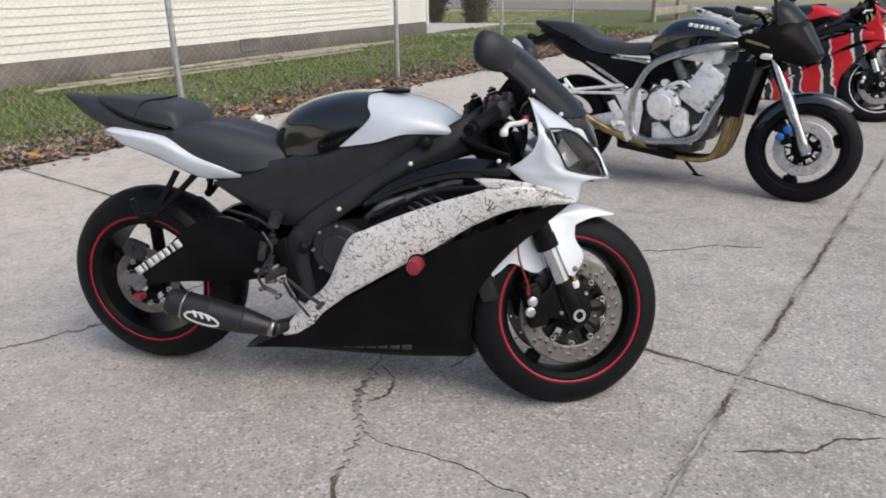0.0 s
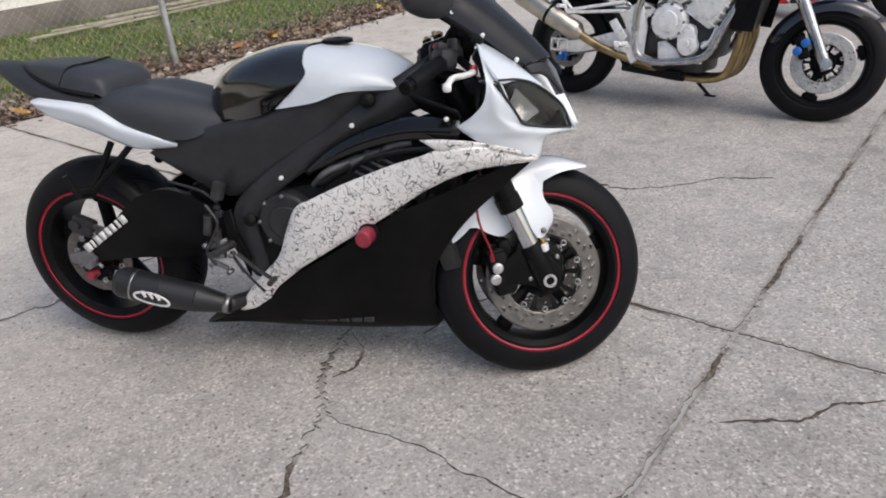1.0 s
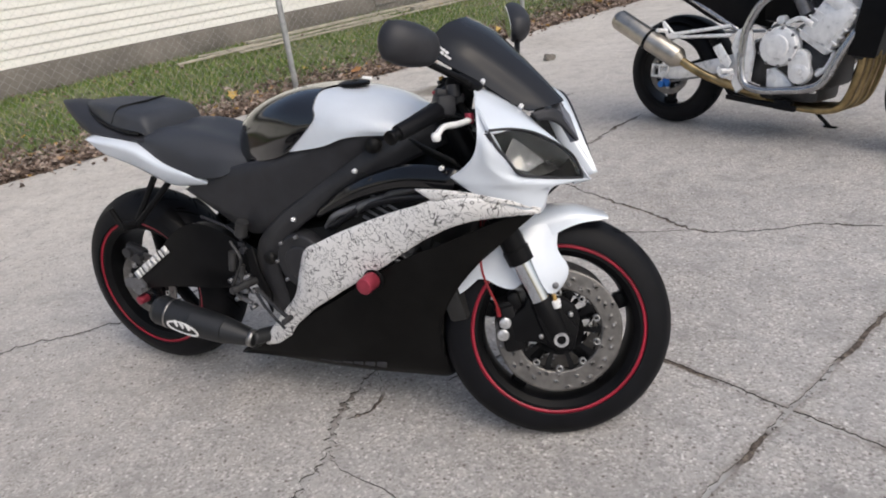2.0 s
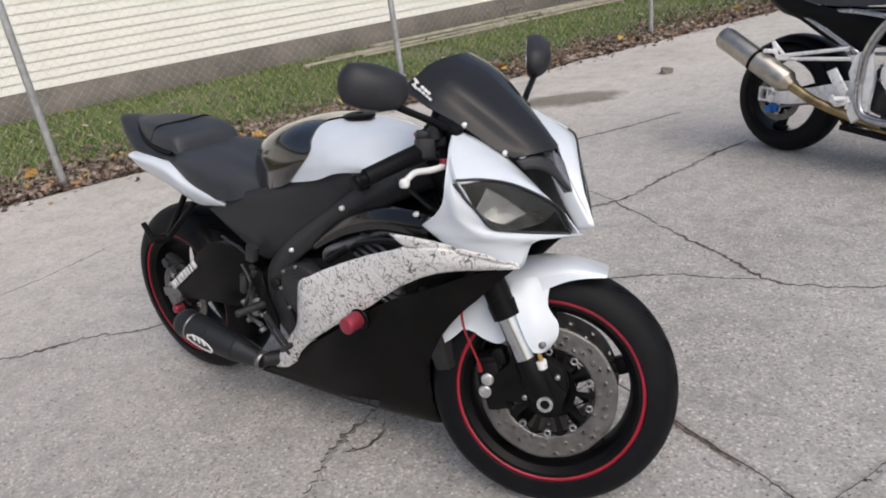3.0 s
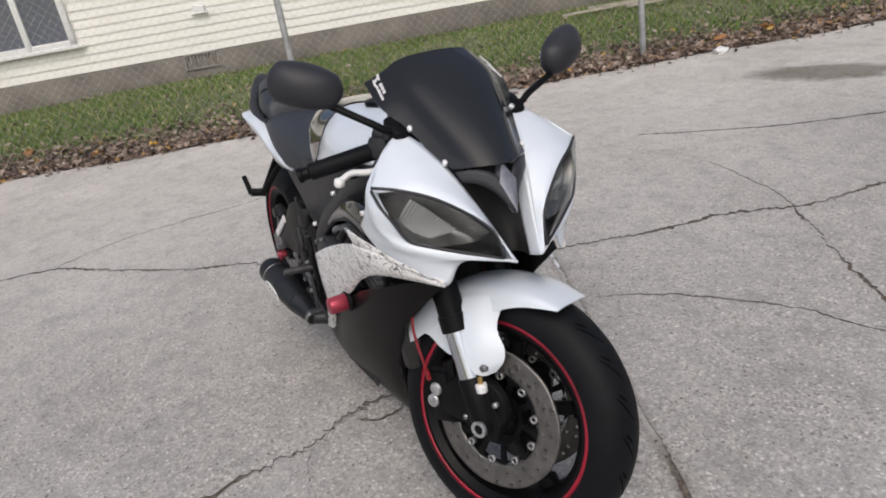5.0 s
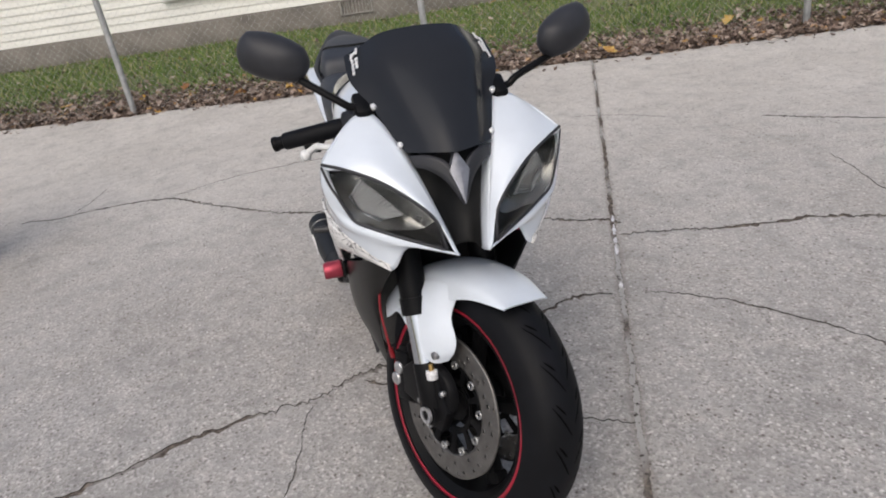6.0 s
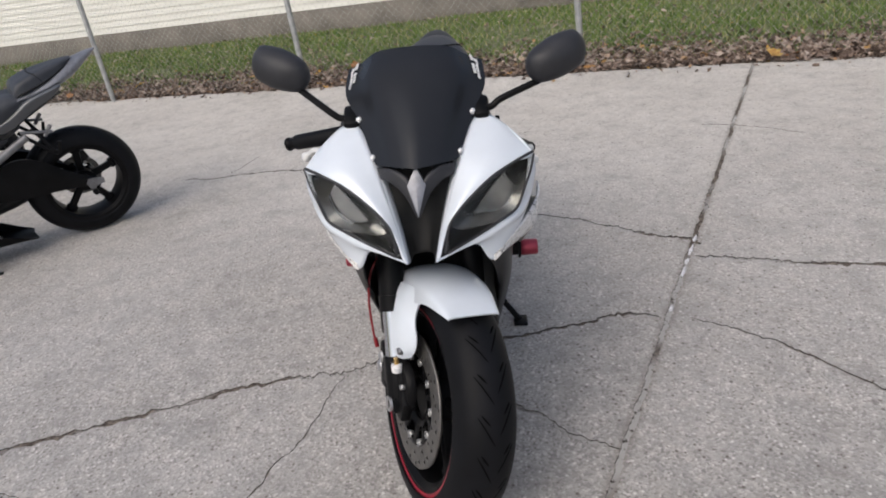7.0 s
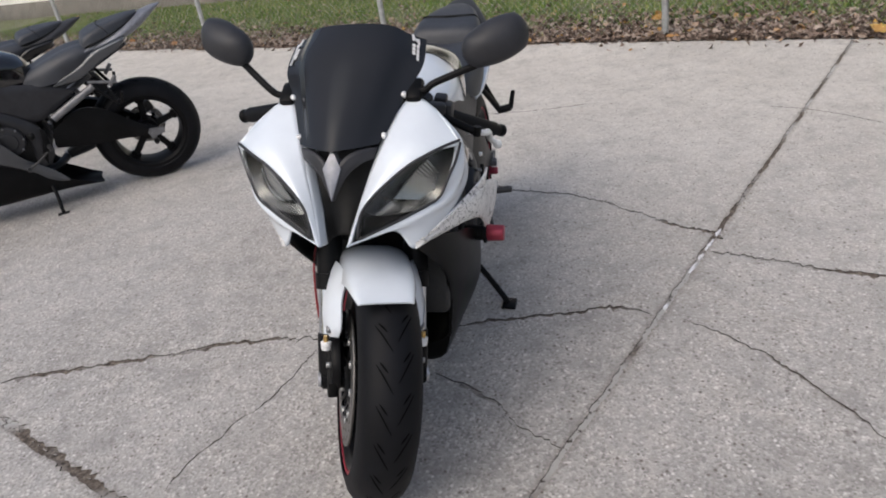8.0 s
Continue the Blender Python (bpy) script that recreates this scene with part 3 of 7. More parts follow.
def slab_outline(sa, sl):
    """The corners of one of the four slabs round the crossing."""
    gap_a, gap_l = 0.004, 0.004
    c = CROSS + ACROSS * (gap_l * sa) + ALONG * (gap_a * sl)
    far = 14.0
    if sa > 0:
        def edge(p):
            q = YARD.inverted() @ Vector((p.x, p.y, 0))
            w = YARD.inverted().to_3x3() @ Vector((ACROSS.x, ACROSS.y, 0))
            return p + ACROSS * ((edge_n(q.x) - q.y) / (w.y + 0.0498 * w.x))
        a, b = edge(c), edge(c + ALONG * (far * sl))
        return [c, a, b, c + ALONG * (far * sl)]
    return [c, c - ACROSS * far, c - ACROSS * far + ALONG * (far * sl), c + ALONG * (far * sl)]


pavement = thing("pavement", Matrix(), "cracked exposed-aggregate concrete slabs of a driveway", "pavement", kind="structure")
cutter_bm = shape()
for i, (width, pts) in enumerate(CRACKS):
    crack_cutter(cutter_bm, pts, width * (1.5 if width > 0.007 else 1.15), jag=0.011 if width > 0.007 else 0.009, seed=i)
# ragged chips along the two joints
for i, (a, b, w) in enumerate(((CROSS + ACROSS * -2.5, CROSS + ACROSS * 5.2, 0.015), (CROSS + ALONG * -3.0, CROSS + ALONG * 5.0, 0.013))):
    crack_cutter(cutter_bm, [tuple(a.lerp(b, k / 12)) for k in range(13)], w, 0.13, 0.005, 50 + i)
cutter = new("cutter", bpy.data.meshes.new("cutter"))
for q in cutter_bm.faces:
    q.material_index = 1
cutter_bm.to_mesh(cutter.data)
cutter.data.materials.append(CONCRETE)
cutter.data.materials.append(CRACK_WALL)
cutter_bm.free()
for sa in (1, -1):
    for sl in (1, -1):
        bm = shape()
        ring = slab_outline(sa, sl)
        lo = [bm.verts.new((p.x, p.y, -0.1)) for p in ring]
        hi = [bm.verts.new((p.x, p.y, 0)) for p in ring]
        made = [bm.faces.new(lo), bm.faces.new(hi)]
        made += [bm.faces.new((lo[k], lo[(k + 1) % 4], hi[(k + 1) % 4], hi[k])) for k in range(4)]
        for q in (made[2], made[5]):
            q.material_index = 1
        bmesh.ops.recalc_face_normals(bm, faces=made)
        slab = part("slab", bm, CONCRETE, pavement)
        slab.data.materials.append(CRACK_WALL)
        mod = slab.modifiers.new("cracks", "BOOLEAN")
        mod.operation, mod.object, mod.solver, mod.use_self = "DIFFERENCE", cutter, "EXACT", True
        bpy.context.view_layer.update()
        cut = bpy.data.meshes.new_from_object(slab.evaluated_get(bpy.context.evaluated_depsgraph_get()))
        slab.modifiers.clear()
        slab.data = cut
        for poly in slab.data.polygons:
            poly.use_smooth = False
bpy.data.objects.remove(cutter)
bm = shape()
grid_size = 14.2
for sa in (1, -1):
    ring = [CROSS + ACROSS * 5.0 + ALONG * grid_size * sa, CROSS + ACROSS * 5.0, CROSS - ACROSS * 13.8, CROSS - ACROSS * 13.8 + ALONG * grid_size * sa]
    bm.faces.new([bm.verts.new((p.x, p.y, -0.0035)) for p in (ring if sa < 0 else ring[::-1])])
base = part("joint_filling", bm, JOINT_DIRT, pavement, "dark soil in the joints and cracks")
# a broken bead of old white sealant beside the crossing cracks
rng = random.Random(77)
bm = shape()
for start, end in ((1.36, 1.40), (1.60, 1.68), (1.70, 1.745), (1.77, 1.86), (1.885, 1.95)):
    rows = []
    count = max(5, int((end - start) / 0.014))
    for i in range(count + 1):
        taper = min(1.0, 0.3 + 0.35 * min(i, count - i))
        c = CROSS + ACROSS * (start + (end - start) * i / count) + ALONG * rng.uniform(-0.0015, 0.0015)
        half = 0.0085 * taper * rng.uniform(0.6, 1.25)
        rows.append([bm.verts.new((c.x + ALONG.x * k * half, c.y + ALONG.y * k * half, z)) for k, z in ((-1, -0.006), (-0.7, 0.0012), (0.7, 0.0016), (1, -0.006))])
    for a, b in zip(rows, rows[1:]):
        for k in range(3):
            bm.faces.new((a[k], a[k + 1], b[k + 1], b[k]))
bmesh.ops.recalc_face_normals(bm, faces=bm.faces)
part("sealant_bead", bm, SEALANT, pavement, "broken bead of old white sealant")

# strip of lawn between the pavement and the house
bm = shape()
bmesh.ops.create_grid(bm, x_segments=80, y_segments=24, size=1, matrix=YARD @ Matrix.Translation((1.0, 1.2, 0)) @ Matrix.Diagonal((24, 2.4, 1, 1)))


def lawn_z(s, n):
    r = n - edge_n(s)
    return -0.025 + 0.055 * min(1, max(0, r / 1.2)) + 0.025 * min(1, max(0, r / 0.5)) * noise.noise((s * 0.7, n * 0.9, 0))


for v in bm.verts:
    q = YARD.inverted() @ v.co
    v.co.z = lawn_z(q.x, q.y)
tagged(part("lawn", bm, LAWN_SOIL), "strip of thin autumn lawn under the fence", "lawn", kind="structure")


def blades(count, seed, s_range, n_range, h_range):
    rng = np.random.default_rng(seed)
    verts, faces = [], []
    for k in range(count):
        s, n = rng.uniform(*s_range), rng.uniform(*n_range)
        n += (edge_n(s) + 0.35) * (1 - n / 3.3)
        if n - edge_n(s) < 0.8 and rng.random() > 0.25 + 1.1 * max(0, n - edge_n(s) - 0.35):
            continue
        if noise.noise((s * 0.8, n * 0.8, 3)) < -0.25 and rng.random() < 0.6:
            continue
        h, w, a = rng.uniform(*h_range), rng.uniform(0.003, 0.007), rng.uniform(0, 6.283)
        lean = rng.uniform(0.2, 1.1) * h
        b = rng.uniform(0, 6.283)
        p = yard(s, n, lawn_z(s, n) - 0.004)
        dx, dy = math.cos(a) * w, math.sin(a) * w
        lx, ly = math.cos(b) * lean, math.sin(b) * lean
        i = len(verts)
        verts += [(p.x - dx, p.y - dy, p.z), (p.x + dx, p.y + dy, p.z), (p.x + lx * 0.4 + dx * 0.7, p.y + ly * 0.4 + dy * 0.7, p.z + h * 0.65), (p.x + lx * 0.4 - dx * 0.7, p.y + ly * 0.4 - dy * 0.7, p.z + h * 0.65), (p.x + lx, p.y + ly, p.z + h)]
        faces += [(i, i + 1, i + 2, i + 3), (i + 3, i + 2, i + 4)]
    return verts, faces


v, f = blades(90000, 1, (-13, 16), (-0.2, 3.3), (0.025, 0.075))
tagged(raw("grass", v, f, GRASS), "short green and straw-coloured lawn grass", "grass", kind="stuff")


def leaf_litter(count, seed, place, size):
    rng = np.random.default_rng(seed)
    verts, faces = [], []
    for k in range(count):
        x, y, z = place(rng)
        L, a = rng.uniform(*size), rng.uniform(0, 6.283)
        W = L * rng.uniform(0.45, 0.8)
        tilt = Euler((rng.normal(0, 0.45), rng.normal(0, 0.45), a)).to_matrix()
        curl = rng.uniform(-0.25, 0.45) * L
        ring = [(-0.5, 0, 0), (-0.2, -0.5, 1), (0.05, -0.32, 0.5), (0.2, -0.45, 1), (0.55, 0, 0.2), (0.2, 0.45, 1), (0.05, 0.32, 0.5), (-0.2, 0.5, 1)]
        i = len(verts)
        for u, w, c in ring:
            q = tilt @ Vector((u * L, w * W, c * curl))
            verts.append((x + q.x, y + q.y, z + max(q.z, -0.004)))
        faces += [(i, i + 1, i + 2, i + 7), (i + 2, i + 6, i + 7), (i + 2, i + 3, i + 4), (i + 2, i + 4, i + 6), (i + 6, i + 4, i + 5)]
    return verts, faces


def litter_strip(rng):
    s = rng.uniform(-13, 15)
    n = edge_n(s) - 0.02 + abs(rng.normal(0, 0.42)) + 0.10 * noise.noise((s * 1.3, 0, 5))
    p = yard(s, n, lawn_z(s, n) + 0.012 + rng.uniform(0, 0.035) * max(0, 1 - (n - edge_n(s)) / 0.6))
    return p.x, p.y, p.z


def litter_lawn(rng):
    s, n = rng.uniform(-13, 15), rng.uniform(0, 3.2)
    p = yard(s, n, lawn_z(s, n) + 0.05)
    return p.x, p.y, p.z


def litter_paving(rng):
    s = rng.uniform(-12, 14)
    n = edge_n(s) - 0.01 - abs(rng.normal(0, 0.10))
    p = yard(s, n, 0.006)
    return p.x, p.y, p.z


v, f = leaf_litter(36000, 2, litter_strip, (0.03, 0.092))
tagged(raw("leaf_litter", v, f, LEAVES), "drift of dry brown leaves along the pavement's edge", "leaves", kind="stuff")
v, f = leaf_litter(1600, 3, litter_lawn, (0.03, 0.07))
tagged(raw("scattered_leaves", v, f, LEAVES), "dry leaves scattered over the lawn", "leaves", kind="stuff")
v, f = leaf_litter(500, 4, litter_paving, (0.02, 0.06))
tagged(raw("blown_leaves", v, f, LEAVES), "dry leaves blown onto the concrete's edge", "leaves", kind="stuff")


def litter_bright(rng):
    spots = ((-2.94, 4.96), (-2.70, 5.87), (-2.46, 6.0), (-2.84, 4.82), (-1.67, 7.14), (-1.27, 7.35))
    if rng.uniform() < 0.3:
        x, y = spots[int(rng.integers(len(spots)))]
        return x + rng.normal(0, 0.03), y + rng.normal(0, 0.03), 0.055
    s = rng.uniform(-8, 8)
    n = edge_n(s) + abs(rng.normal(0, 0.3))
    p = yard(s, n, lawn_z(s, n) + 0.055)
    return p.x, p.y, p.z


v, f = leaf_litter(24, 9, litter_bright, (0.09, 0.15))
tagged(raw("maple_leaves", v, f, BRIGHT_LEAVES), "large fresh yellow and orange leaves on the drift", "leaves", kind="stuff")

# chain-link fence
FENCE_H = 1.5
fence = thing("chain_link_fence", YARD @ at(0, -0.085, 0), "galvanised chain-link fence along the pavement's edge", "fence")
POSTS = [-13.1, -10.4, -7.7, -4.95, -2.457, 0.175, 3.07, 6.37, 9.2, 12.1]
for s in POSTS:
    bm = shape()
    rod(bm, (s, 0, -0.2), (s, 0, FENCE_H), 0.026, segs=14)
    blob(bm, (0.034, 0.034, 0.022), at(s, 0, FENCE_H + 0.01), 10)
    part("post", bm, GALVANISED, fence)
bm = shape()
rod(bm, (POSTS[0], 0, FENCE_H - 0.04), (POSTS[-1], 0, FENCE_H - 0.04), 0.018, segs=10)
part("top_rail", bm, GALVANISED, fence)
for s0, s1 in zip(POSTS, POSTS[1:]):
    cell, r = 0.034, 0.00085
    verts, faces = [], []
    count = int((s1 - s0) / cell)
    rows = int((FENCE_H - 0.06) / cell)
    for k in range(count):
        for side in (0, 1):
            line = []
            for j in range(rows + 1):
                x = s0 + (k + 0.5 + (0.5 if (j + k) % 2 else -0.5) * 1.02) * cell
                line.append((x, 0.03 + 0.002 * side, 0.03 + j * cell))
            if side == 1:
                continue
            for j, (x, y, z) in enumerate(line):
                verts += [(x - r, y - r, z), (x + r, y - r, z), (x, y + r, z)]
                if j:
                    b = len(verts) - 6
                    faces += [(b, b + 1, b + 4, b + 3), (b + 1, b + 2, b + 5, b + 4), (b + 2, b, b + 3, b + 5)]
    tagged(raw("wire_mesh", verts, faces, WIRE, fence), "diamond wire mesh", kind="stuff")

# house wall: foundation, clapboards, vents
HOUSE_N, H0, H1 = 3.39, -22.0, 12.50
SLOPE = 0.0019


def foot(s):
    return 0.329 - SLOPE * s


house = thing("house", YARD @ at(0, HOUSE_N, 0), "one-storey house clad in cream horizontal siding", "house")
bm = shape()
verts = [bm.verts.new(c) for c in ((H0, 0.03, -0.2), (H1 - 0.02, 0.03, -0.2), (H1 - 0.02, 0.03, foot(H1)), (H0, 0.03, foot(H0)), (H0, 0.3, -0.2), (H1 - 0.02, 0.3, -0.2), (H1 - 0.02, 0.3, foot(H1)), (H0, 0.3, foot(H0)))]
for q in ((0, 1, 2, 3), (5, 4, 7, 6), (1, 5, 6, 2), (4, 0, 3, 7), (3, 2, 6, 7), (0, 4, 5, 1)):
    bm.faces.new([verts[k] for k in q])
part("foundation", bm, FOUNDATION, house, "stained concrete foundation")
bm = shape()
box(bm, (H1 - H0 - 0.1, 0.15, 3.2), at((H0 + H1) / 2, 0.12, 2.2))
box(bm, (0.15, 8.0, 3.2), at(H1 - 0.12, 4.1, 2.2))
box(bm, (0.15, 8.0, 3.2), at(H0 + 0.12, 4.1, 2.2))
box(bm, (H1 - H0 - 0.1, 0.15, 3.2), at((H0 + H1) / 2, 8.1, 2.2))
part("wall", bm, SIDING, house)
BOARD = 0.1
bm = shape()
L = H1 - H0
for profile in [((0.0, 0.0), (-0.014, 0.0), (-0.014, 0.006), (0.0, BOARD + 0.012))]:
    lo = [bm.verts.new((0, y, z)) for y, z in profile]
    hi = [bm.verts.new((L, y, z)) for y, z in profile]
    for k in range(4):
        bm.faces.new((lo[k], hi[k], hi[(k + 1) % 4], lo[(k + 1) % 4]))
    bm.faces.new(lo[::-1])
    bm.faces.new(hi)
board_mesh = bpy.data.meshes.new("board")
bm.to_mesh(board_mesh)
bm.free()
board_mesh.materials.append(SIDING)
for k in range(32):
    ob = new("board", board_mesh)
    ob.parent = house
    ob.matrix_basis = at(H0, 0.038, foot(H0) + k * BOARD, 0, math.degrees(math.atan(SLOPE)))
bm = shape()
box(bm, (0.09, 0.09, 3.2), at(H1 + 0.0, 0.05, 1.85), 0.006)
part("corner_trim", bm, SIDING, house)
bm = shape()
ridge = [(-0.5, 3.35), (4.1, 5.6), (8.7, 3.35), (8.7, 3.2), (4.1, 5.4), (-0.5, 3.2)]
lo = [bm.verts.new((H0 - 0.4, y, z)) for y, z in ridge]
hi = [bm.verts.new((H1 + 0.4, y, z)) for y, z in ridge]
for k in range(6):
    bm.faces.new((lo[k], hi[k], hi[(k + 1) % 6], lo[(k + 1) % 6]))
bm.faces.new(lo[::-1])
bm.faces.new(hi)
part("roof", bm, ROOFING, house)


def vent(s, z):
    v = shape()
    for x in (-0.2, 0.2):
        box(v, (0.02, 0.03, 0.17), at(s + x, 0.02, z))
    for q in (-0.085, 0.085):
        box(v, (0.42, 0.03, 0.018), at(s, 0.02, z + q))
    vv = part("vent", v, VENT_METAL, house, "metal foundation vent")
    for k in range(9):
        b = shape()
        box(b, (0.012, 0.022, 0.16), at(s - 0.17 + k * 0.0425, 0.022, z, 0, 0, 25))
        part("slat", b, VENT_METAL, vv)


vent(7.29, 0.235)
vent(-1.12, 0.235)
bm = shape()
box(bm, (0.13, 0.05, 0.09), at(-0.98, 0.0, 0.825), 0.01)
box(bm, (0.19, 0.07, 0.022), at(-0.98, -0.005, 0.78), 0.006)
part("dryer_vent", bm, WHITE_PLASTIC, house, "small white plastic wall vent")

# window low in the wall
WS0, WS1, WZ0, WZ1 = -3.50, -2.50, 0.70, 1.60
w = shape()
for x in (WS0, (WS0 + WS1) / 2, WS1):
    box(w, (0.07, 0.06, WZ1 - WZ0 + 0.07), at(x, 0.0, (WZ0 + WZ1) / 2), 0.006)
for z in (WZ0, WZ1):
    box(w, (WS1 - WS0 + 0.07, 0.06, 0.07), at((WS0 + WS1) / 2, 0.0, z), 0.006)
win = part("window", w, WHITE_PLASTIC, house, "white framed window in the siding")
w = shape()
box(w, (WS1 - WS0 + 0.22, 0.09, 0.04), at((WS0 + WS1) / 2, -0.01, WZ0 - 0.05), 0.006)
part("sill", w, WHITE_PLASTIC, win)
for x in ((3 * WS0 + WS1) / 4, (WS0 + 3 * WS1) / 4):
    w = shape()
    box(w, ((WS1 - WS0) / 2 - 0.05, 0.012, WZ1 - WZ0 - 0.05), at(x, 0.012, (WZ0 + WZ1) / 2))
    part("pane", w, WINDOW_GLASS, win, "pane reflecting the pale sky")

# old boards and pipes lying along the wall
for k, (s0, n0, s1, n1, w) in enumerate(((3.2, 2.45, 7.9, 2.75, 0.05), (3.9, 2.25, 8.8, 2.35, 0.045), (4.4, 2.9, 9.6, 2.95, 0.07), (3.6, 2.7, 6.6, 2.55, 0.04), (7.0, 2.5, 10.3, 2.75, 0.09))):
    a, b = yard(s0, n0, 0.10), yard(s1, n1, 0.07)
    bm = shape()
    m, h = between(a, b)
    box(bm, (w, w * 0.5, h), m, 0.006)
    tagged(part("old_board", bm, WEATHERED_WOOD), "weathered grey board lying on the lawn by the house", "board", "boards by the house")


# ---- motorcycles ----
def bike_frame(x, y, heading, lean):
    """The pose of a motorcycle: x forward from the rear axle, y to its left, z up; it leans to its left."""
    return Matrix.Translation((x, y, 0)) @ Matrix.Rotation(radians(heading), 4, "Z") @ Matrix.Rotation(radians(-lean), 4, "X")


def steer_matrix(axle_x, axle_z, angle, rake=24.0, offset=0.03):
    axis = Vector((-math.sin(radians(rake)), 0, math.cos(radians(rake))))
    p = Vector((axle_x - offset, 0, axle_z))
    return Matrix.Translation(p) @ Matrix.Rotation(radians(angle), 4, axis) @ Matrix.Translation(-p)


def tread(bm, R, width, count, seed=0):
    """Slanted grooves on the crown, both sides: thin dark strips painted for their shade."""
    for k in range(count):
        a = k * 2 * math.pi / count
        for side in (-1, 1):
            for off, y0, y1, tw in ((0.0, 0.005, 0.034, 0.20), (0.5, 0.014, 0.028, 0.07)):
                a0 = a + off * 2 * math.pi / count
                pts = []
                for q in range(4):
                    y = y0 + (y1 - y0) * q / 3
                    y *= width / 0.12
                    r = R - crown_drop(y, width) + 0.0006
                    ang = a0 + side * 0.02 + tw * q / 3 + (0.03 if side > 0 else 0)
                    pts.append((r, ang, side * y))
                wid = 0.0062
                row = []
                for q, (r, ang, y) in enumerate(pts):
                    w = wid * (0.5 if q in (0, 3) else 1.0) / R
                    row.append([bm.verts.new((r * math.cos(ang + s * w), y, r * math.sin(ang + s * w))) for s in (-0.5, 0.5)])
                for r0, r1 in zip(row, row[1:]):
                    bm.faces.new((r0[0], r0[1], r1[1], r1[0]))


def crown_drop(y, width):
    h = width / 2
    q = min(0.999, abs(y) / h)
    return 0.058 * (width / 0.12) ** 0.5 * (1 - math.sqrt(1 - q * q)) if q < 1 else 0.06


def wheel(name, parent, m, R, width, rim_r, spokes, rim_mat, stripe=None, disc_r=0.155, disc_y=(), spoke_w=0.034, twin=False, tyre_label="", inner=0.735, disc_mat=None):
    """rim (part) > tyre, stripe, brake discs; the axle is the y axis."""
    hw = width / 2
    bm = shape()
    rw = hw * 0.90
    lathe(bm, [(rim_r + 0.006, -rw), (rim_r + 0.006, -rw + 0.006), (rim_r - 0.012, -rw + 0.014), (rim_r - 0.020, -rw * 0.45), (rim_r - 0.020, rw * 0.45), (rim_r - 0.012, rw - 0.014), (rim_r + 0.006, rw - 0.006), (rim_r + 0.006, rw), (rim_r - 0.010, rw), (rim_r - 0.024, rw - 0.012), (rim_r - 0.029, rw * 0.4), (rim_r - 0.029, -rw * 0.4), (rim_r - 0.024, -rw + 0.012), (rim_r - 0.010, -rw)], 72)
    rod(bm, (0, -hw * 0.75, 0), (0, hw * 0.75, 0), 0.036, segs=24)
    rod(bm, (0, -hw * 0.35, 0), (0, hw * 0.35, 0), 0.058, segs=24)
    rim = part(name, bm, rim_mat, parent)
    rim.matrix_basis = m
    for k in range(spokes):
        bm = shape()
        a = k * 2 * math.pi / spokes + 0.35
        for da in ((-0.13, 0.13) if twin else (0.0,)):
            c, s = math.cos(a + da), math.sin(a + da)
            c0, s0 = math.cos(a + da * 0.4), math.sin(a + da * 0.4)
            r0, r1 = 0.04, rim_r - 0.02
            p0, p1 = Vector((c0 * r0, 0, s0 * r0)), Vector((c * r1, 0, s * r1))
            w = spoke_w * (0.6 if twin else 1)
            q, h = between(p0, p1)
            ax = (p1 - p0).normalized()
            rot = Matrix((Vector((0, 1, 0)).cross(ax), Vector((0, 1, 0)), ax)).transposed().to_4x4()
            box(bm, (w, 0.03, h), Matrix.Translation((p0 + p1) / 2) @ rot, 0.008)
            box(bm, (w * 1.5, 0.034, h * 0.22), Matrix.Translation(p0.lerp(p1, 0.88)) @ rot, 0.008)
        part("spoke", bm, rim_mat, rim)
    bm = shape()
    prof = []
    for k in range(17):
        y = -hw + 2 * hw * k / 16
        prof.append((R - crown_drop(y, width), y))
    low = R - crown_drop(hw, width)
    prof += [(low - 0.012, hw * 1.0), (rim_r + 0.012, rw + 0.006), (rim_r - 0.002, rw - 0.004), (rim_r - 0.002, -rw + 0.004), (rim_r + 0.012, -rw - 0.006), (low - 0.012, -hw * 1.0)]
    lathe(bm, prof, 96)
    tyre = part("tyre", bm, RUBBER, rim, tyre_label, angle=0.9)
    bm = shape()
    tread(bm, R, width, 22)
    tagged(part("tread_groove", bm, GROOVE, rim), kind="stuff")
    if stripe:
        bm = shape()
        for side in (-1, 1):
            lathe(bm, [(rim_r + 0.0060, side * (rw - 0.004)), (rim_r + 0.0065, side * (rw + 0.0022)), (rim_r - 0.0025, side * (rw + 0.0022)), (rim_r - 0.0025, side * (rw + 0.0005))], 72)
        split_parts("rim_stripe", bm, stripe, rim)
    for y in disc_y:
        bm = shape()
        disc(bm, disc_r, y, inner)
        part("brake_disc", bm, disc_mat or DISC_STEEL, rim)
        bm = shape()
        lobes = [inner - 0.035 + 0.035 * math.cos(10 * k * 2 * math.pi / 80) for k in range(80)]
        rings = []
        for f, yy in ((0.050 / disc_r, y * 0.8), (0.40, y * 0.9), (0.62, y), (None, y)):
            rings.append([[bm.verts.new((disc_r * (f or g) * math.cos(k * math.pi / 40), yy + d, disc_r * (f or g) * math.sin(k * math.pi / 40))) for k, g in enumerate(lobes)] for d in (-0.003, 0.003)])
        for j in range(3):
            for k in range(80):
                n = (k + 1) % 80
                if j == 1 and k % 8 not in (0, 7):
                    continue
                for d in (0, 1):
                    bm.faces.new((rings[j][d][k], rings[j][d][n], rings[j + 1][d][n], rings[j + 1][d][k]))
        for k in range(80):
            n = (k + 1) % 80
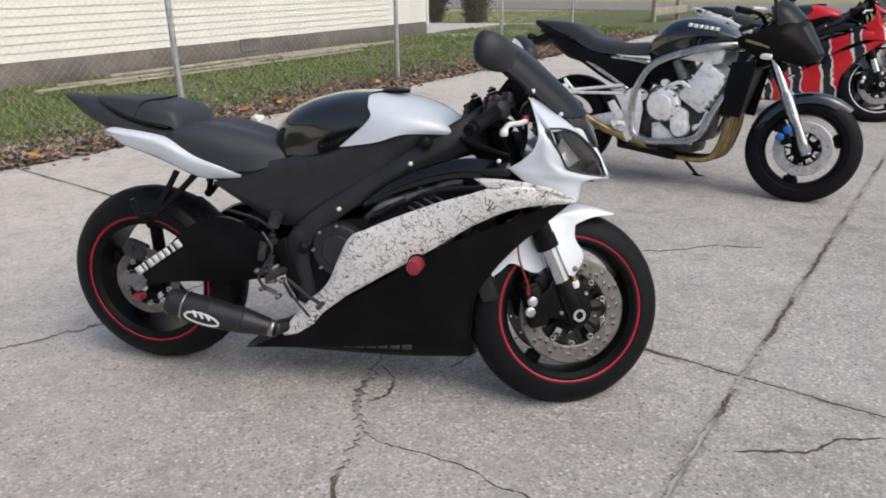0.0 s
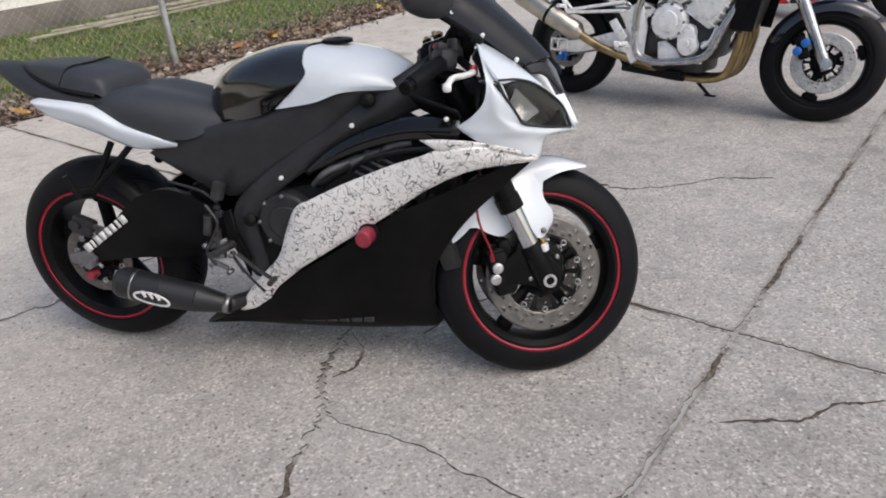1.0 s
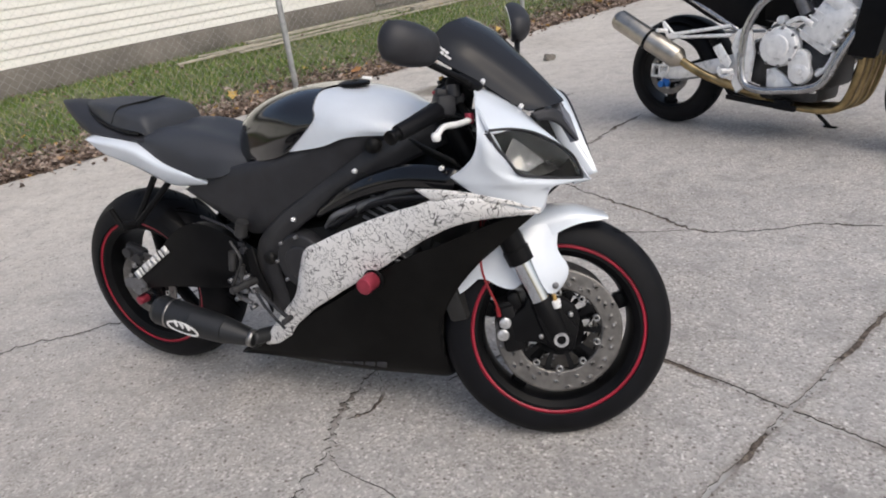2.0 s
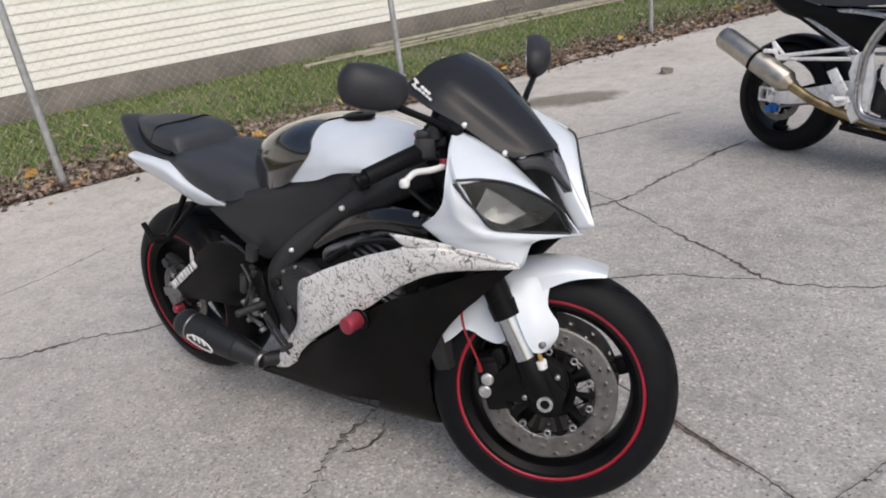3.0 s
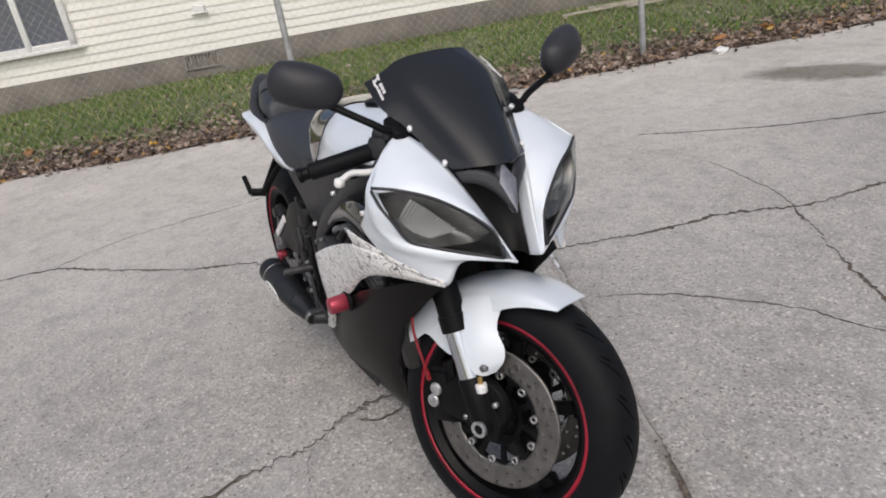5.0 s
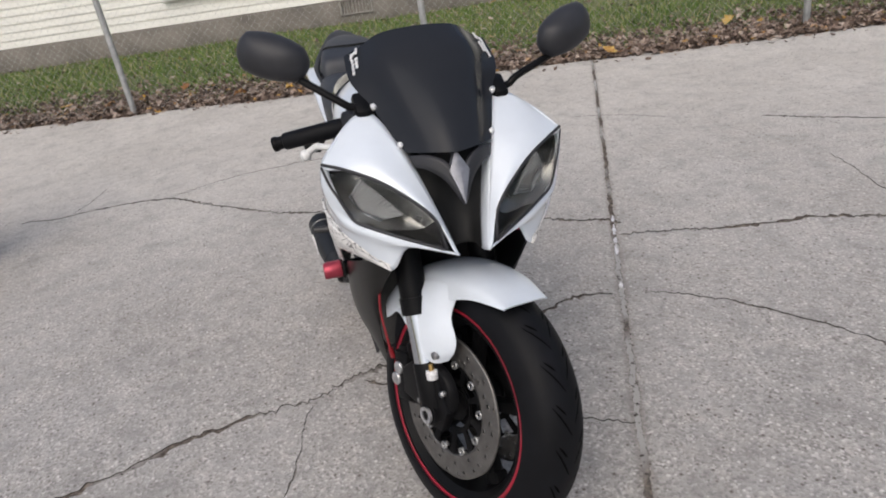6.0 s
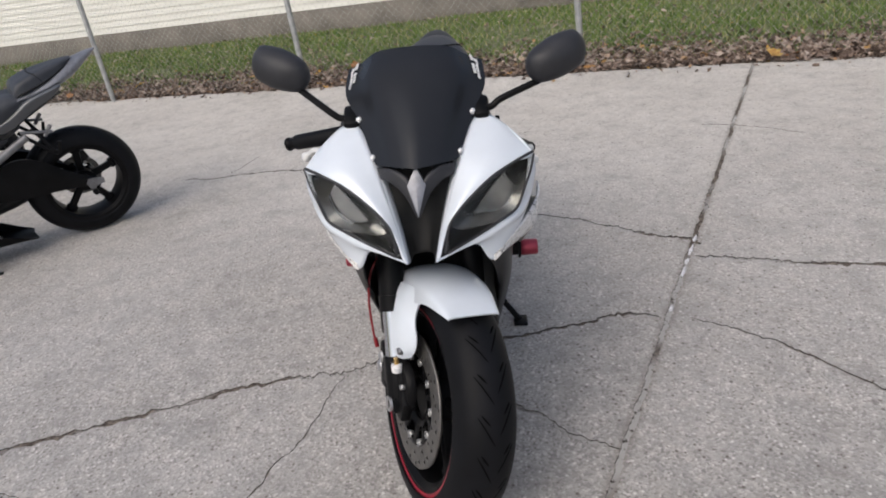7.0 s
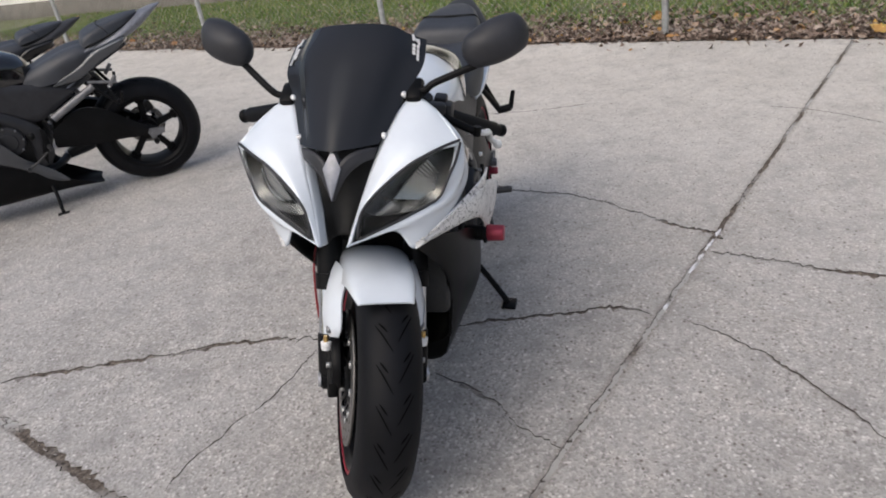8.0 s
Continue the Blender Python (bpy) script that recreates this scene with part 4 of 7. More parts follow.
            bm.faces.new((rings[3][0][k], rings[3][1][k], rings[3][1][n], rings[3][0][n]))
        bmesh.ops.recalc_face_normals(bm, faces=bm.faces)
        part("disc_carrier", bm, SATIN_BLACK, rim)
        bm = shape()
        for k in range(10):
            a = (k + 0.5) * 2 * math.pi / 10
            c = Vector((math.cos(a) * disc_r * (inner - 0.045), y, math.sin(a) * disc_r * (inner - 0.045)))
            lathe(bm, [(0.0092, -0.005), (0.0092, 0.005), (0.0050, 0.005), (0.0050, -0.005)], 10, Matrix.Translation(c))
        split_parts("disc_button", bm, DULL_STEEL, rim, by_side=False)
    return rim


def disc(bm, r, y, share=0.735):
    """A brake disc with drilled holes: rings of quads with real gaps."""
    t = 0.0025
    inner = r * share
    segs, rings = 120, 9
    drilled = set()
    for k in range(0, segs, 4):
        row = 1 + ((k // 4) * 3) % 7
        drilled.add((k, row))
        if (k // 4) % 2 == 0:
            drilled.add((k + 1, (row + 3) % 7 + 1))
    rad = [inner + (r - inner) * q / rings for q in range(rings + 1)]
    wave = [1 + 0.004 * math.sin(k * 2 * math.pi / segs * 10) for k in range(segs)]
    top = [[bm.verts.new((rr * wave[k] * math.cos(k * 2 * math.pi / segs), y + t, rr * wave[k] * math.sin(k * 2 * math.pi / segs))) for rr in rad] for k in range(segs)]
    bot = [[bm.verts.new((rr * wave[k] * math.cos(k * 2 * math.pi / segs), y - t, rr * wave[k] * math.sin(k * 2 * math.pi / segs))) for rr in rad] for k in range(segs)]
    made = []
    for k in range(segs):
        n = (k + 1) % segs
        for j in range(rings):
            if (k, j) in drilled:
                made.append(bm.faces.new((top[k][j], bot[k][j], bot[k][j + 1], top[k][j + 1])))
                made.append(bm.faces.new((top[n][j], top[n][j + 1], bot[n][j + 1], bot[n][j])))
                made.append(bm.faces.new((top[k][j], top[n][j], bot[n][j], bot[k][j])))
                made.append(bm.faces.new((top[k][j + 1], bot[k][j + 1], bot[n][j + 1], top[n][j + 1])))
                continue
            made.append(bm.faces.new((top[k][j], top[k][j + 1], top[n][j + 1], top[n][j])))
            made.append(bm.faces.new((bot[k][j], bot[n][j], bot[n][j + 1], bot[k][j + 1])))
        made.append(bm.faces.new((top[k][0], top[n][0], bot[n][0], bot[k][0])))
        made.append(bm.faces.new((top[k][-1], bot[k][-1], bot[n][-1], top[n][-1])))
    return bm


def bolt(bm, p, axis, r=0.008, h=0.006):
    p, axis = Vector(p), Vector(axis).normalized()
    rod(bm, p - axis * 0.004, p + axis * h, r, r * 0.8, 12)


def mirror_shell(bm, size, outer):
    """A rounded-square shell, flat at the back, narrower towards its stalk."""
    made = bmesh.ops.create_uvsphere(bm, u_segments=36, v_segments=20, radius=1)["verts"]
    for v in made:
        p = v.co.copy()
        r = max(abs(p.y), abs(p.z), 1e-6)
        k = (math.hypot(p.y, p.z) / r) ** 0.30
        y, z = p.y * k, p.z * k
        z *= 0.94 + 0.07 * y * outer
        x = max(p.x, -0.38)
        v.co = (x * size[0], y * size[1], z * size[2])


def sport_bike(m, label, mats, steer=24.0, group="parked motorcycles", rise=0.0, stripe=None, decals=True, stand=0.0, brace=False):
    """A faired sport motorcycle with all its parts."""
    P = mats
    bike = thing("motorcycle", m, label, "motorcycle", group)
    AX, AZ = 1.362, 0.287
    S = Matrix.Translation((0, -0.003, -0.008)) @ steer_matrix(AX, AZ, steer)
    R_AX, RY = 0.294, -0.007

    LOW = Matrix.Translation((-0.023, 0, -0.008))

    def add(name, bm, mat, lab="", parent=None, turned=False, angle=0.6, sides=False, each=False, lift=False, shift=None):
        if shift:
            bm.transform(Matrix.Translation(shift))
        if lift and rise:
            for v in bm.verts:
                v.co.z += rise * max(0.0, 0.55 - v.co.x) / 0.75
        if sides or each:
            return split_parts(name, bm, mat, parent or bike, lab, angle, not each, (S @ LOW if turned == "low" else S) if turned else None)
        if turned:
            bm.transform(S @ LOW if turned == "low" else S)
        return part(name, bm, mat, parent or bike, lab, angle)

    # wheels
    wheel("rear_wheel", bike, at(0.026, RY, R_AX - 0.003), 0.2955, 0.178, 0.208, 5, SATIN_BLACK, stripe, 0.11, (-0.085,), 0.036)
    wheel("front_wheel", bike, S @ at(AX - 0.0145, 0.002, AZ - 0.009, -3), 0.2905, 0.134, 0.213, 5, SATIN_BLACK, stripe, 0.157, (-0.066, 0.066), 0.028, inner=0.67)

    # upper cowl, lamps, screen
    bm = shape()
    sheet(bm, [[(1.222, -0.130, 0.906), (1.262, -0.108, 0.882), (1.313, -0.086, 0.842), (1.362, -0.066, 0.788), (1.410, -0.044, 0.725), (1.450, -0.028, 0.671)],
               [(1.234, -0.160, 0.898), (1.283, -0.176, 0.864), (1.332, -0.146, 0.838), (1.372, -0.104, 0.798), (1.417, -0.056, 0.735), (1.451, -0.032, 0.673)],
               [(1.242, -0.183, 0.883), (1.291, -0.238, 0.831), (1.331, -0.194, 0.825), (1.368, -0.134, 0.798), (1.414, -0.063, 0.740), (1.448, -0.036, 0.675)]], 30, 12, 0.004)
    INNER = [(1.222, -0.130, 0.906), (1.262, -0.108, 0.882), (1.313, -0.086, 0.842), (1.362, -0.066, 0.788), (1.410, -0.044, 0.725), (1.450, -0.028, 0.671)]
    sheet(bm, [INNER[2:], [(x - 0.016, y * 0.90, z - 0.006) for x, y, z in INNER[2:]], [(x - 0.040, y * 0.86, z - 0.012) for x, y, z in INNER[2:]]], 20, 5, 0.003)
    cowl = add("upper_cowl", bm, P["cowl"], "front cowl round the twin lamps", sides=True)
    bm = shape()
    BROW = [(1.196, -0.234, 0.730), (1.235, -0.234, 0.716), (1.284, -0.220, 0.701), (1.334, -0.188, 0.690), (1.380, -0.140, 0.687), (1.415, -0.086, 0.683), (1.448, -0.036, 0.675)]
    sheet(bm, [[(1.242, -0.183, 0.883), (1.268, -0.214, 0.858), (1.291, -0.238, 0.831)],
               [(1.264, -0.234, 0.832), (1.286, -0.240, 0.803), (1.317, -0.219, 0.772)],
               [(1.257, -0.242, 0.784), (1.290, -0.235, 0.753), (1.338, -0.194, 0.725)],
               [(1.228, -0.240, 0.751), (1.30, -0.223, 0.719), (1.340, -0.195, 0.711), (1.386, -0.126, 0.699)], BROW,
               [(1.198, -0.232, 0.725), (1.24, -0.226, 0.696), (1.292, -0.208, 0.677), (1.341, -0.174, 0.663), (1.382, -0.126, 0.679), (1.416, -0.082, 0.680), (1.449, -0.034, 0.673)],
               [(1.200, -0.230, 0.720), (1.25, -0.218, 0.682), (1.31, -0.186, 0.651), (1.366, -0.142, 0.626), (1.380, -0.112, 0.671), (1.415, -0.074, 0.675), (1.450, -0.030, 0.671)]], 34, 26, 0.004)
    add("side_cowl", bm, P["cowl"], sides=True)
    LAMP_TOP = [(1.291, -0.237, 0.831), (1.331, -0.194, 0.824), (1.368, -0.133, 0.797), (1.414, -0.063, 0.739), (1.436, -0.048, 0.684)]
    LAMP_LOW = [(1.291, -0.238, 0.828), (1.304, -0.229, 0.796), (1.318, -0.217, 0.771), (1.332, -0.203, 0.740), (1.340, -0.193, 0.727), (1.352, -0.177, 0.720), (1.388, -0.123, 0.702), (1.436, -0.050, 0.682)]
    mid = [(1.291, -0.239, 0.830), (1.327, -0.214, 0.793), (1.362, -0.170, 0.760), (1.410, -0.098, 0.719), (1.439, -0.049, 0.683)]
    for side in (1, -1):
        k = flip if side < 0 else list
        bm = shape()
        sheet(bm, [k(LAMP_TOP), k(mid), k(LAMP_LOW)], 20, 9, 0.003, both=False)
        lens = add("headlight", bm, LENS, "smoked clear headlight lens")
        lens.visible_shadow = False

        def back(p, d, y):
            return [(x - d, yy * y, z - 0.004) for x, yy, z in p]
        bm = shape()
        sheet(bm, [k(back(LAMP_TOP, 0.004, 0.99)), k(back(mid, 0.050, 0.86)), k(back(LAMP_LOW, 0.004, 0.99))], 18, 9, 0.003, both=False)
        add("lamp_bowl", bm, LAMP_SHELL, parent=lens)
        bm = shape()
        top_edge, low_edge = spline(back(LAMP_TOP, 0.022, 0.96), 41), spline(back(LAMP_LOW, 0.022, 0.96), 41)
        for rib in range(15):
            a, b = Vector(top_edge[14 + rib]), Vector(low_edge[14 + rib])
            p0, p1 = a.lerp(b, 0.20 + 0.012 * rib), a.lerp(b, 0.90 - 0.03 * (rib % 3))
            p0.y, p1.y = p0.y * side, p1.y * side
            ax = (p1 - p0).normalized()
            across = ax.cross(Vector((1, 0, 0))).normalized()
            rot = Matrix((across, ax.cross(across), ax)).transposed().to_4x4()
            box(bm, (0.0050, 0.003, (p1 - p0).length), Matrix.Translation((p0 + p1) / 2) @ rot @ Matrix.Rotation(radians(26 - 1.2 * rib), 4, "Z"))
        add("lamp_reflector", bm, REFLECTOR, parent=lens)
        bm = shape()
        tip = [spline(back(rail_, 0.009 + 0.012 * d_, 0.985 - 0.03 * d_), 41)[31:] for rail_, d_ in ((LAMP_TOP, 0), (mid, 1), (LAMP_LOW, 0))]
        sheet(bm, [k([tuple(q) for q in rail_]) for rail_ in tip], 10, 7, 0.003, both=False)
        add("lamp_shroud", bm, SATIN_BLACK, "black shroud at the lamp's tip", parent=lens)
        bm = shape()
        rim_path = k([(x + 0.001, y * 1.004, z + 0.001) for x, y, z in LAMP_TOP])
        tube(bm, rim_path, 0.0032, 6, 24)
        tube(bm, k([(x, y * 1.003, z - 0.001) for x, y, z in LAMP_LOW]), 0.0032, 6, 24)
        add("lamp_seal", bm, PLASTIC, parent=lens)
    bm = shape()
    sheet(bm, [[(1.384, 0, 0.845), (1.335, 0, 0.898), (1.270, 0, 0.958), (1.21, 0, 1.008), (1.155, 0, 1.040)],
               [(1.366, -0.040, 0.844), (1.322, -0.053, 0.887), (1.259, -0.070, 0.947), (1.20, -0.081, 0.998), (1.14, -0.076, 1.032)],
               [(1.347, -0.063, 0.842), (1.308, -0.076, 0.870), (1.244, -0.097, 0.925), (1.185, -0.117, 0.971), (1.121, -0.114, 1.008)],
               [(1.330, -0.083, 0.841), (1.297, -0.096, 0.859), (1.236, -0.121, 0.909), (1.178, -0.150, 0.952), (1.11, -0.148, 0.992)]], 24, 11, 0.004)
    bmesh.ops.remove_doubles(bm, verts=bm.verts, dist=0.0005)
    scr = add("windscreen", bm, P["screen"], "dark smoked double-bubble windscreen")
    bm = shape()
    for side in (1, -1):
        for p in ((1.238, -0.119, 0.911), (1.312, -0.089, 0.850)):
            bolt(bm, (p[0], p[1] * side, p[2]), (0.55, -0.35 * side, 0.75), 0.0060)
    add("screen_bolt", bm, ALLOY, parent=scr, each=True)
    bm = shape()
    sheet(bm, [[(1.236, -0.118, 0.904), (1.204, -0.129, 0.927), (1.176, -0.136, 0.945)],
               [(1.216, -0.121, 0.882), (1.182, -0.125, 0.897), (1.152, -0.124, 0.916)],
               [(1.204, -0.112, 0.852), (1.167, -0.110, 0.866), (1.137, -0.104, 0.886)]], 10, 8, 0.004)
    add("inner_cowl", bm, SATIN_BLACK, "black inner panel under the windscreen", sides=True)
    # black centre of the nose with a silver emblem
    bm = shape()
    sheet(bm, [[(1.325, 0, 0.830), (1.328, 0, 0.788), (1.340, 0, 0.735), (1.372, 0, 0.672), (1.375, 0, 0.660)],
               [(1.322, -0.035, 0.824), (1.332, -0.034, 0.786), (1.350, -0.026, 0.733), (1.380, -0.018, 0.670), (1.384, -0.02, 0.660)],
               [(1.316, -0.078, 0.814), (1.332, -0.064, 0.780), (1.372, -0.042, 0.720), (1.412, -0.024, 0.664), (1.408, -0.030, 0.661)]], 18, 7, 0.004)
    add("nose_duct", bm, DEEP)
    bm = shape()
    top, lo_, wd = (1.372, 0.0, 0.845), (1.418, 0.0, 0.755), 0.0185
    m4 = [bm.verts.new(q) for q in (top, (1.391, -wd, 0.812), lo_, (1.391, wd, 0.812), (1.398, 0, 0.812))]
    for q in ((0, 1, 4), (1, 2, 4), (2, 3, 4), (3, 0, 4)):
        bm.faces.new([m4[i] for i in q])
    b4 = [bm.verts.new(v.co - Vector((0.02, 0, 0.006))) for v in m4[:4]]
    for i in range(4):
        bm.faces.new((m4[i], b4[i], b4[(i + 1) % 4], m4[(i + 1) % 4]))
    bmesh.ops.recalc_face_normals(bm, faces=bm.faces)
    add("nose_emblem", bm, SILVER_TRIM, "silver diamond emblem")
    bm = shape()
    for side in (1, -1):
        sheet(bm, [[(1.333, -0.081 * side, 0.835), (1.362, -0.046 * side, 0.838), (1.384, -0.016 * side, 0.820), (1.414, -0.002 * side, 0.762)], [(1.345, -0.074 * side, 0.815), (1.368, -0.052 * side, 0.812), (1.389, -0.026 * side, 0.792), (1.412, -0.003 * side, 0.752)]], 16, 4, 0.006, both=False)
    add("nose_trim", bm, PLASTIC, sides=True)

    # side panels
    bm = shape()
    upper = [(0.497, -0.132, 0.172), (0.545, -0.142, 0.235), (0.605, -0.152, 0.297), (0.665, -0.168, 0.357), (0.712, -0.190, 0.447), (0.752, -0.208, 0.512), (0.80, -0.214, 0.538), (0.888, -0.218, 0.579), (1.014, -0.223, 0.629), (1.10, -0.232, 0.658), (1.148, -0.236, 0.674), (1.25, -0.225, 0.678), (1.366, -0.146, 0.634)]
    lower = [(0.505, -0.131, 0.158), (0.58, -0.133, 0.183), (0.61, -0.143, 0.218), (0.638, -0.150, 0.252), (0.69, -0.166, 0.295), (0.738, -0.180, 0.333), (0.80, -0.191, 0.373), (0.864, -0.200, 0.415), (0.979, -0.205, 0.485), (1.05, -0.212, 0.534), (1.119, -0.217, 0.577), (1.222, -0.214, 0.620), (1.366, -0.144, 0.624)]
    middle = [((a[0] + b[0]) / 2, (a[1] + b[1]) / 2 - 0.006, (a[2] + b[2]) / 2) for a, b in zip(upper, lower)]
    sheet(bm, [upper, middle, lower], 52, 10, 0.005)
    sheet(bm, [[(1.104, -0.238, 0.699), (1.20, -0.238, 0.697), (1.30, -0.204, 0.674), (1.366, -0.146, 0.638)], [(1.146, -0.2365, 0.672), (1.21, -0.232, 0.677), (1.30, -0.202, 0.662), (1.366, -0.146, 0.632)]], 18, 4, 0.005)
    for v in bm.verts:
        if v.co.y > 0:
            v.co.y += 0.024 * min(1.0, max(0.0, (1.34 - v.co.x) / 0.2)) * min(1.0, max(0.0, (v.co.z - 0.30) / 0.2))
    add("side_panel", bm, P["panel"], P.get("panel_label", ""), sides=True)
    bm = shape()
    sheet(bm, [[(0.50, -0.120, 0.166), (0.68, -0.152, 0.285), (0.84, -0.188, 0.386), (1.02, -0.198, 0.50), (1.16, -0.194, 0.562), (1.28, -0.174, 0.612), (1.352, -0.138, 0.622)],
               [(0.46, -0.118, 0.142), (0.63, -0.146, 0.205), (0.80, -0.180, 0.290), (0.95, -0.192, 0.365), (1.08, -0.188, 0.435), (1.18, -0.172, 0.48), (1.262, -0.15, 0.54)],
               [(0.40, -0.100, 0.108), (0.60, -0.138, 0.150), (0.76, -0.160, 0.192), (0.90, -0.165, 0.237), (1.02, -0.158, 0.282), (1.086, -0.142, 0.305), (1.106, -0.150, 0.385)],
               [(0.343, -0.078, 0.080), (0.50, -0.104, 0.106), (0.673, -0.117, 0.114), (0.85, -0.112, 0.116), (1.0, -0.113, 0.130), (1.084, -0.113, 0.145), (1.087, -0.125, 0.21)],
               [(0.35, 0.0, 0.086), (0.50, 0.0, 0.098), (0.673, 0.0, 0.104), (0.85, 0.0, 0.105), (1.0, 0.0, 0.116), (1.088, 0.0, 0.13), (1.10, 0.0, 0.19)]], 36, 20, 0.004, ref_z=0.35)
    belly = add("belly_fairing", bm, P["belly"], "lower belly fairing")
    if decals:
        bm = shape()
        for k in range(6):
            box(bm, (0.030, 0.004, 0.020), at(0.710 + k * 0.037, -0.1395 - 0.0005 * k, 0.153 + k * 0.002, -30), 0.001)
        add("belly_lettering", bm, DECAL_GREY, "faded grey letter-sized bars", parent=belly, each=True)
    bm = shape()
    sheet(bm, [[(1.205, -0.205, 0.742), (1.069, -0.190, 0.742), (0.964, -0.176, 0.715), (0.866, -0.168, 0.668), (0.775, -0.160, 0.604)],
               [(1.20, -0.224, 0.722), (1.065, -0.212, 0.715), (0.955, -0.195, 0.687), (0.862, -0.183, 0.645), (0.78, -0.172, 0.597)],
               [(1.19, -0.222, 0.69), (1.06, -0.206, 0.688), (0.95, -0.190, 0.660), (0.86, -0.178, 0.625), (0.785, -0.168, 0.588)]], 24, 8, 0.006)
    add("upper_side_panel", bm, GLOSS_BLACK, sides=True)
    bm = shape()
    sheet(bm, [[(1.14, -0.205, 0.672), (1.05, -0.196, 0.664), (0.96, -0.182, 0.642), (0.87, -0.17, 0.602), (0.80, -0.16, 0.56)], [(1.14, -0.190, 0.655), (1.05, -0.182, 0.648), (0.96, -0.17, 0.628), (0.88, -0.158, 0.592), (0.81, -0.15, 0.55)]], 18, 4, 0.006)
    add("inner_vane", bm, PLASTIC, sides=True)

    # frame
    bm = shape()
    sheet(bm, [[(1.10, -0.045, 0.868), (1.03, -0.100, 0.826), (0.923, -0.125, 0.764), (0.784, -0.135, 0.676), (0.645, -0.135, 0.586), (0.548, -0.130, 0.50), (0.517, -0.125, 0.42), (0.518, -0.12, 0.33), (0.555, -0.115, 0.268)],
               [(1.11, -0.065, 0.815), (1.03, -0.123, 0.772), (0.90, -0.147, 0.706), (0.752, -0.155, 0.616), (0.642, -0.155, 0.540), (0.582, -0.150, 0.475), (0.562, -0.145, 0.41), (0.565, -0.14, 0.34), (0.592, -0.132, 0.27)],
               [(1.12, -0.060, 0.76), (1.019, -0.115, 0.72), (0.87, -0.140, 0.652), (0.72, -0.148, 0.560), (0.640, -0.148, 0.495), (0.608, -0.144, 0.45), (0.604, -0.138, 0.40), (0.612, -0.13, 0.34), (0.632, -0.122, 0.272)]], 34, 9, 0.03)
    frame_ob = add("frame_spar", bm, FRAME_BLACK, "black alloy frame spar", sides=True)
    bm = shape()
    for p in ((0.716, -0.184, 0.585), (0.925, -0.190, 0.722), (1.165, -0.214, 0.742)):
        for side in (1, -1):
            bolt(bm, (p[0], p[1] * side, p[2]), (0, -side, 0.15), 0.0065, 0.004)
    add("frame_bolt", bm, ALLOY, parent=frame_ob, each=True)
    bm = shape()
    for side in (1, -1):
        rod(bm, (0.59, -0.14 * side, 0.455), (0.59, -0.158 * side, 0.455), 0.018, segs=16)
        rod(bm, (0.955, -0.12 * side, 0.772), (0.955, -0.150 * side, 0.772), 0.018, segs=16)
    add("frame_plug", bm, DEEP, parent=frame_ob, each=True)

    # engine
    bm = shape()
    box(bm, (0.34, 0.26, 0.26), at(0.74, 0, 0.42, 0, -8), 0.03)
    box(bm, (0.20, 0.30, 0.26), at(0.93, 0, 0.56, 0, 28), 0.02)
    box(bm, (0.30, 0.22, 0.14), at(0.80, 0, 0.26), 0.03)
    eng = add("engine", bm, DEEP, "black engine block behind the fairing")
    bm = shape()
    for side in (1, -1):
        rod(bm, (0.70, -0.10 * side, 0.455), (0.70, -0.165 * side, 0.455), 0.085, 0.078, 32, 0.008)
        rod(bm, (0.70, -0.165 * side, 0.455), (0.70, -0.172 * side, 0.455), 0.05, 0.045, 24, 0.003)
        rod(bm, (0.90, -0.10 * side, 0.42), (0.90, -0.155 * side, 0.42), 0.055, 0.05, 24, 0.006)
    add("engine_cover", bm, FRAME_BLACK, parent=eng, sides=True)
    bm = shape()
    for side in (1, -1):
        for k in range(8):
            a = k * math.pi / 4
            bolt(bm, (0.70 + 0.074 * math.cos(a), -0.166 * side, 0.455 + 0.074 * math.sin(a)), (0, -side, 0), 0.006)
    add("cover_bolt", bm, ALLOY_GREY, parent=eng, each=True)
    bm = shape()
    for k in range(7):
        box(bm, (0.15, 0.31, 0.006), at(0.95 + k * 0.008, 0, 0.50 + k * 0.02, 0, 28))
    for k in range(3):
        tube(bm, [(0.78 + k * 0.09, -0.13, 0.55 + k * 0.03), (0.84 + k * 0.08, -0.17, 0.60 + k * 0.03), (0.92 + k * 0.07, -0.15, 0.63 + k * 0.02)], 0.009, 8)
    add("cooling_fin", bm, ALLOY_GREY, parent=eng, each=True)
    bm = shape()
    box(bm, (0.05, 0.30, 0.28), at(1.10, 0, 0.46, 0, -18), 0.01)
    add("radiator", bm, FINS)
    bm = shape()
    sheet(bm, [[(1.15, -0.16, 0.66), (1.20, -0.11, 0.66), (1.22, 0.0, 0.66)], [(1.08, -0.15, 0.50), (1.11, -0.1, 0.5), (1.12, 0, 0.5)], [(1.06, -0.11, 0.30), (1.08, -0.08, 0.3), (1.09, 0, 0.3)]], 10, 8, 0.01)
    add("inner_fairing", bm, DEEP)

    # tank, seats, tail
    bm = shape()
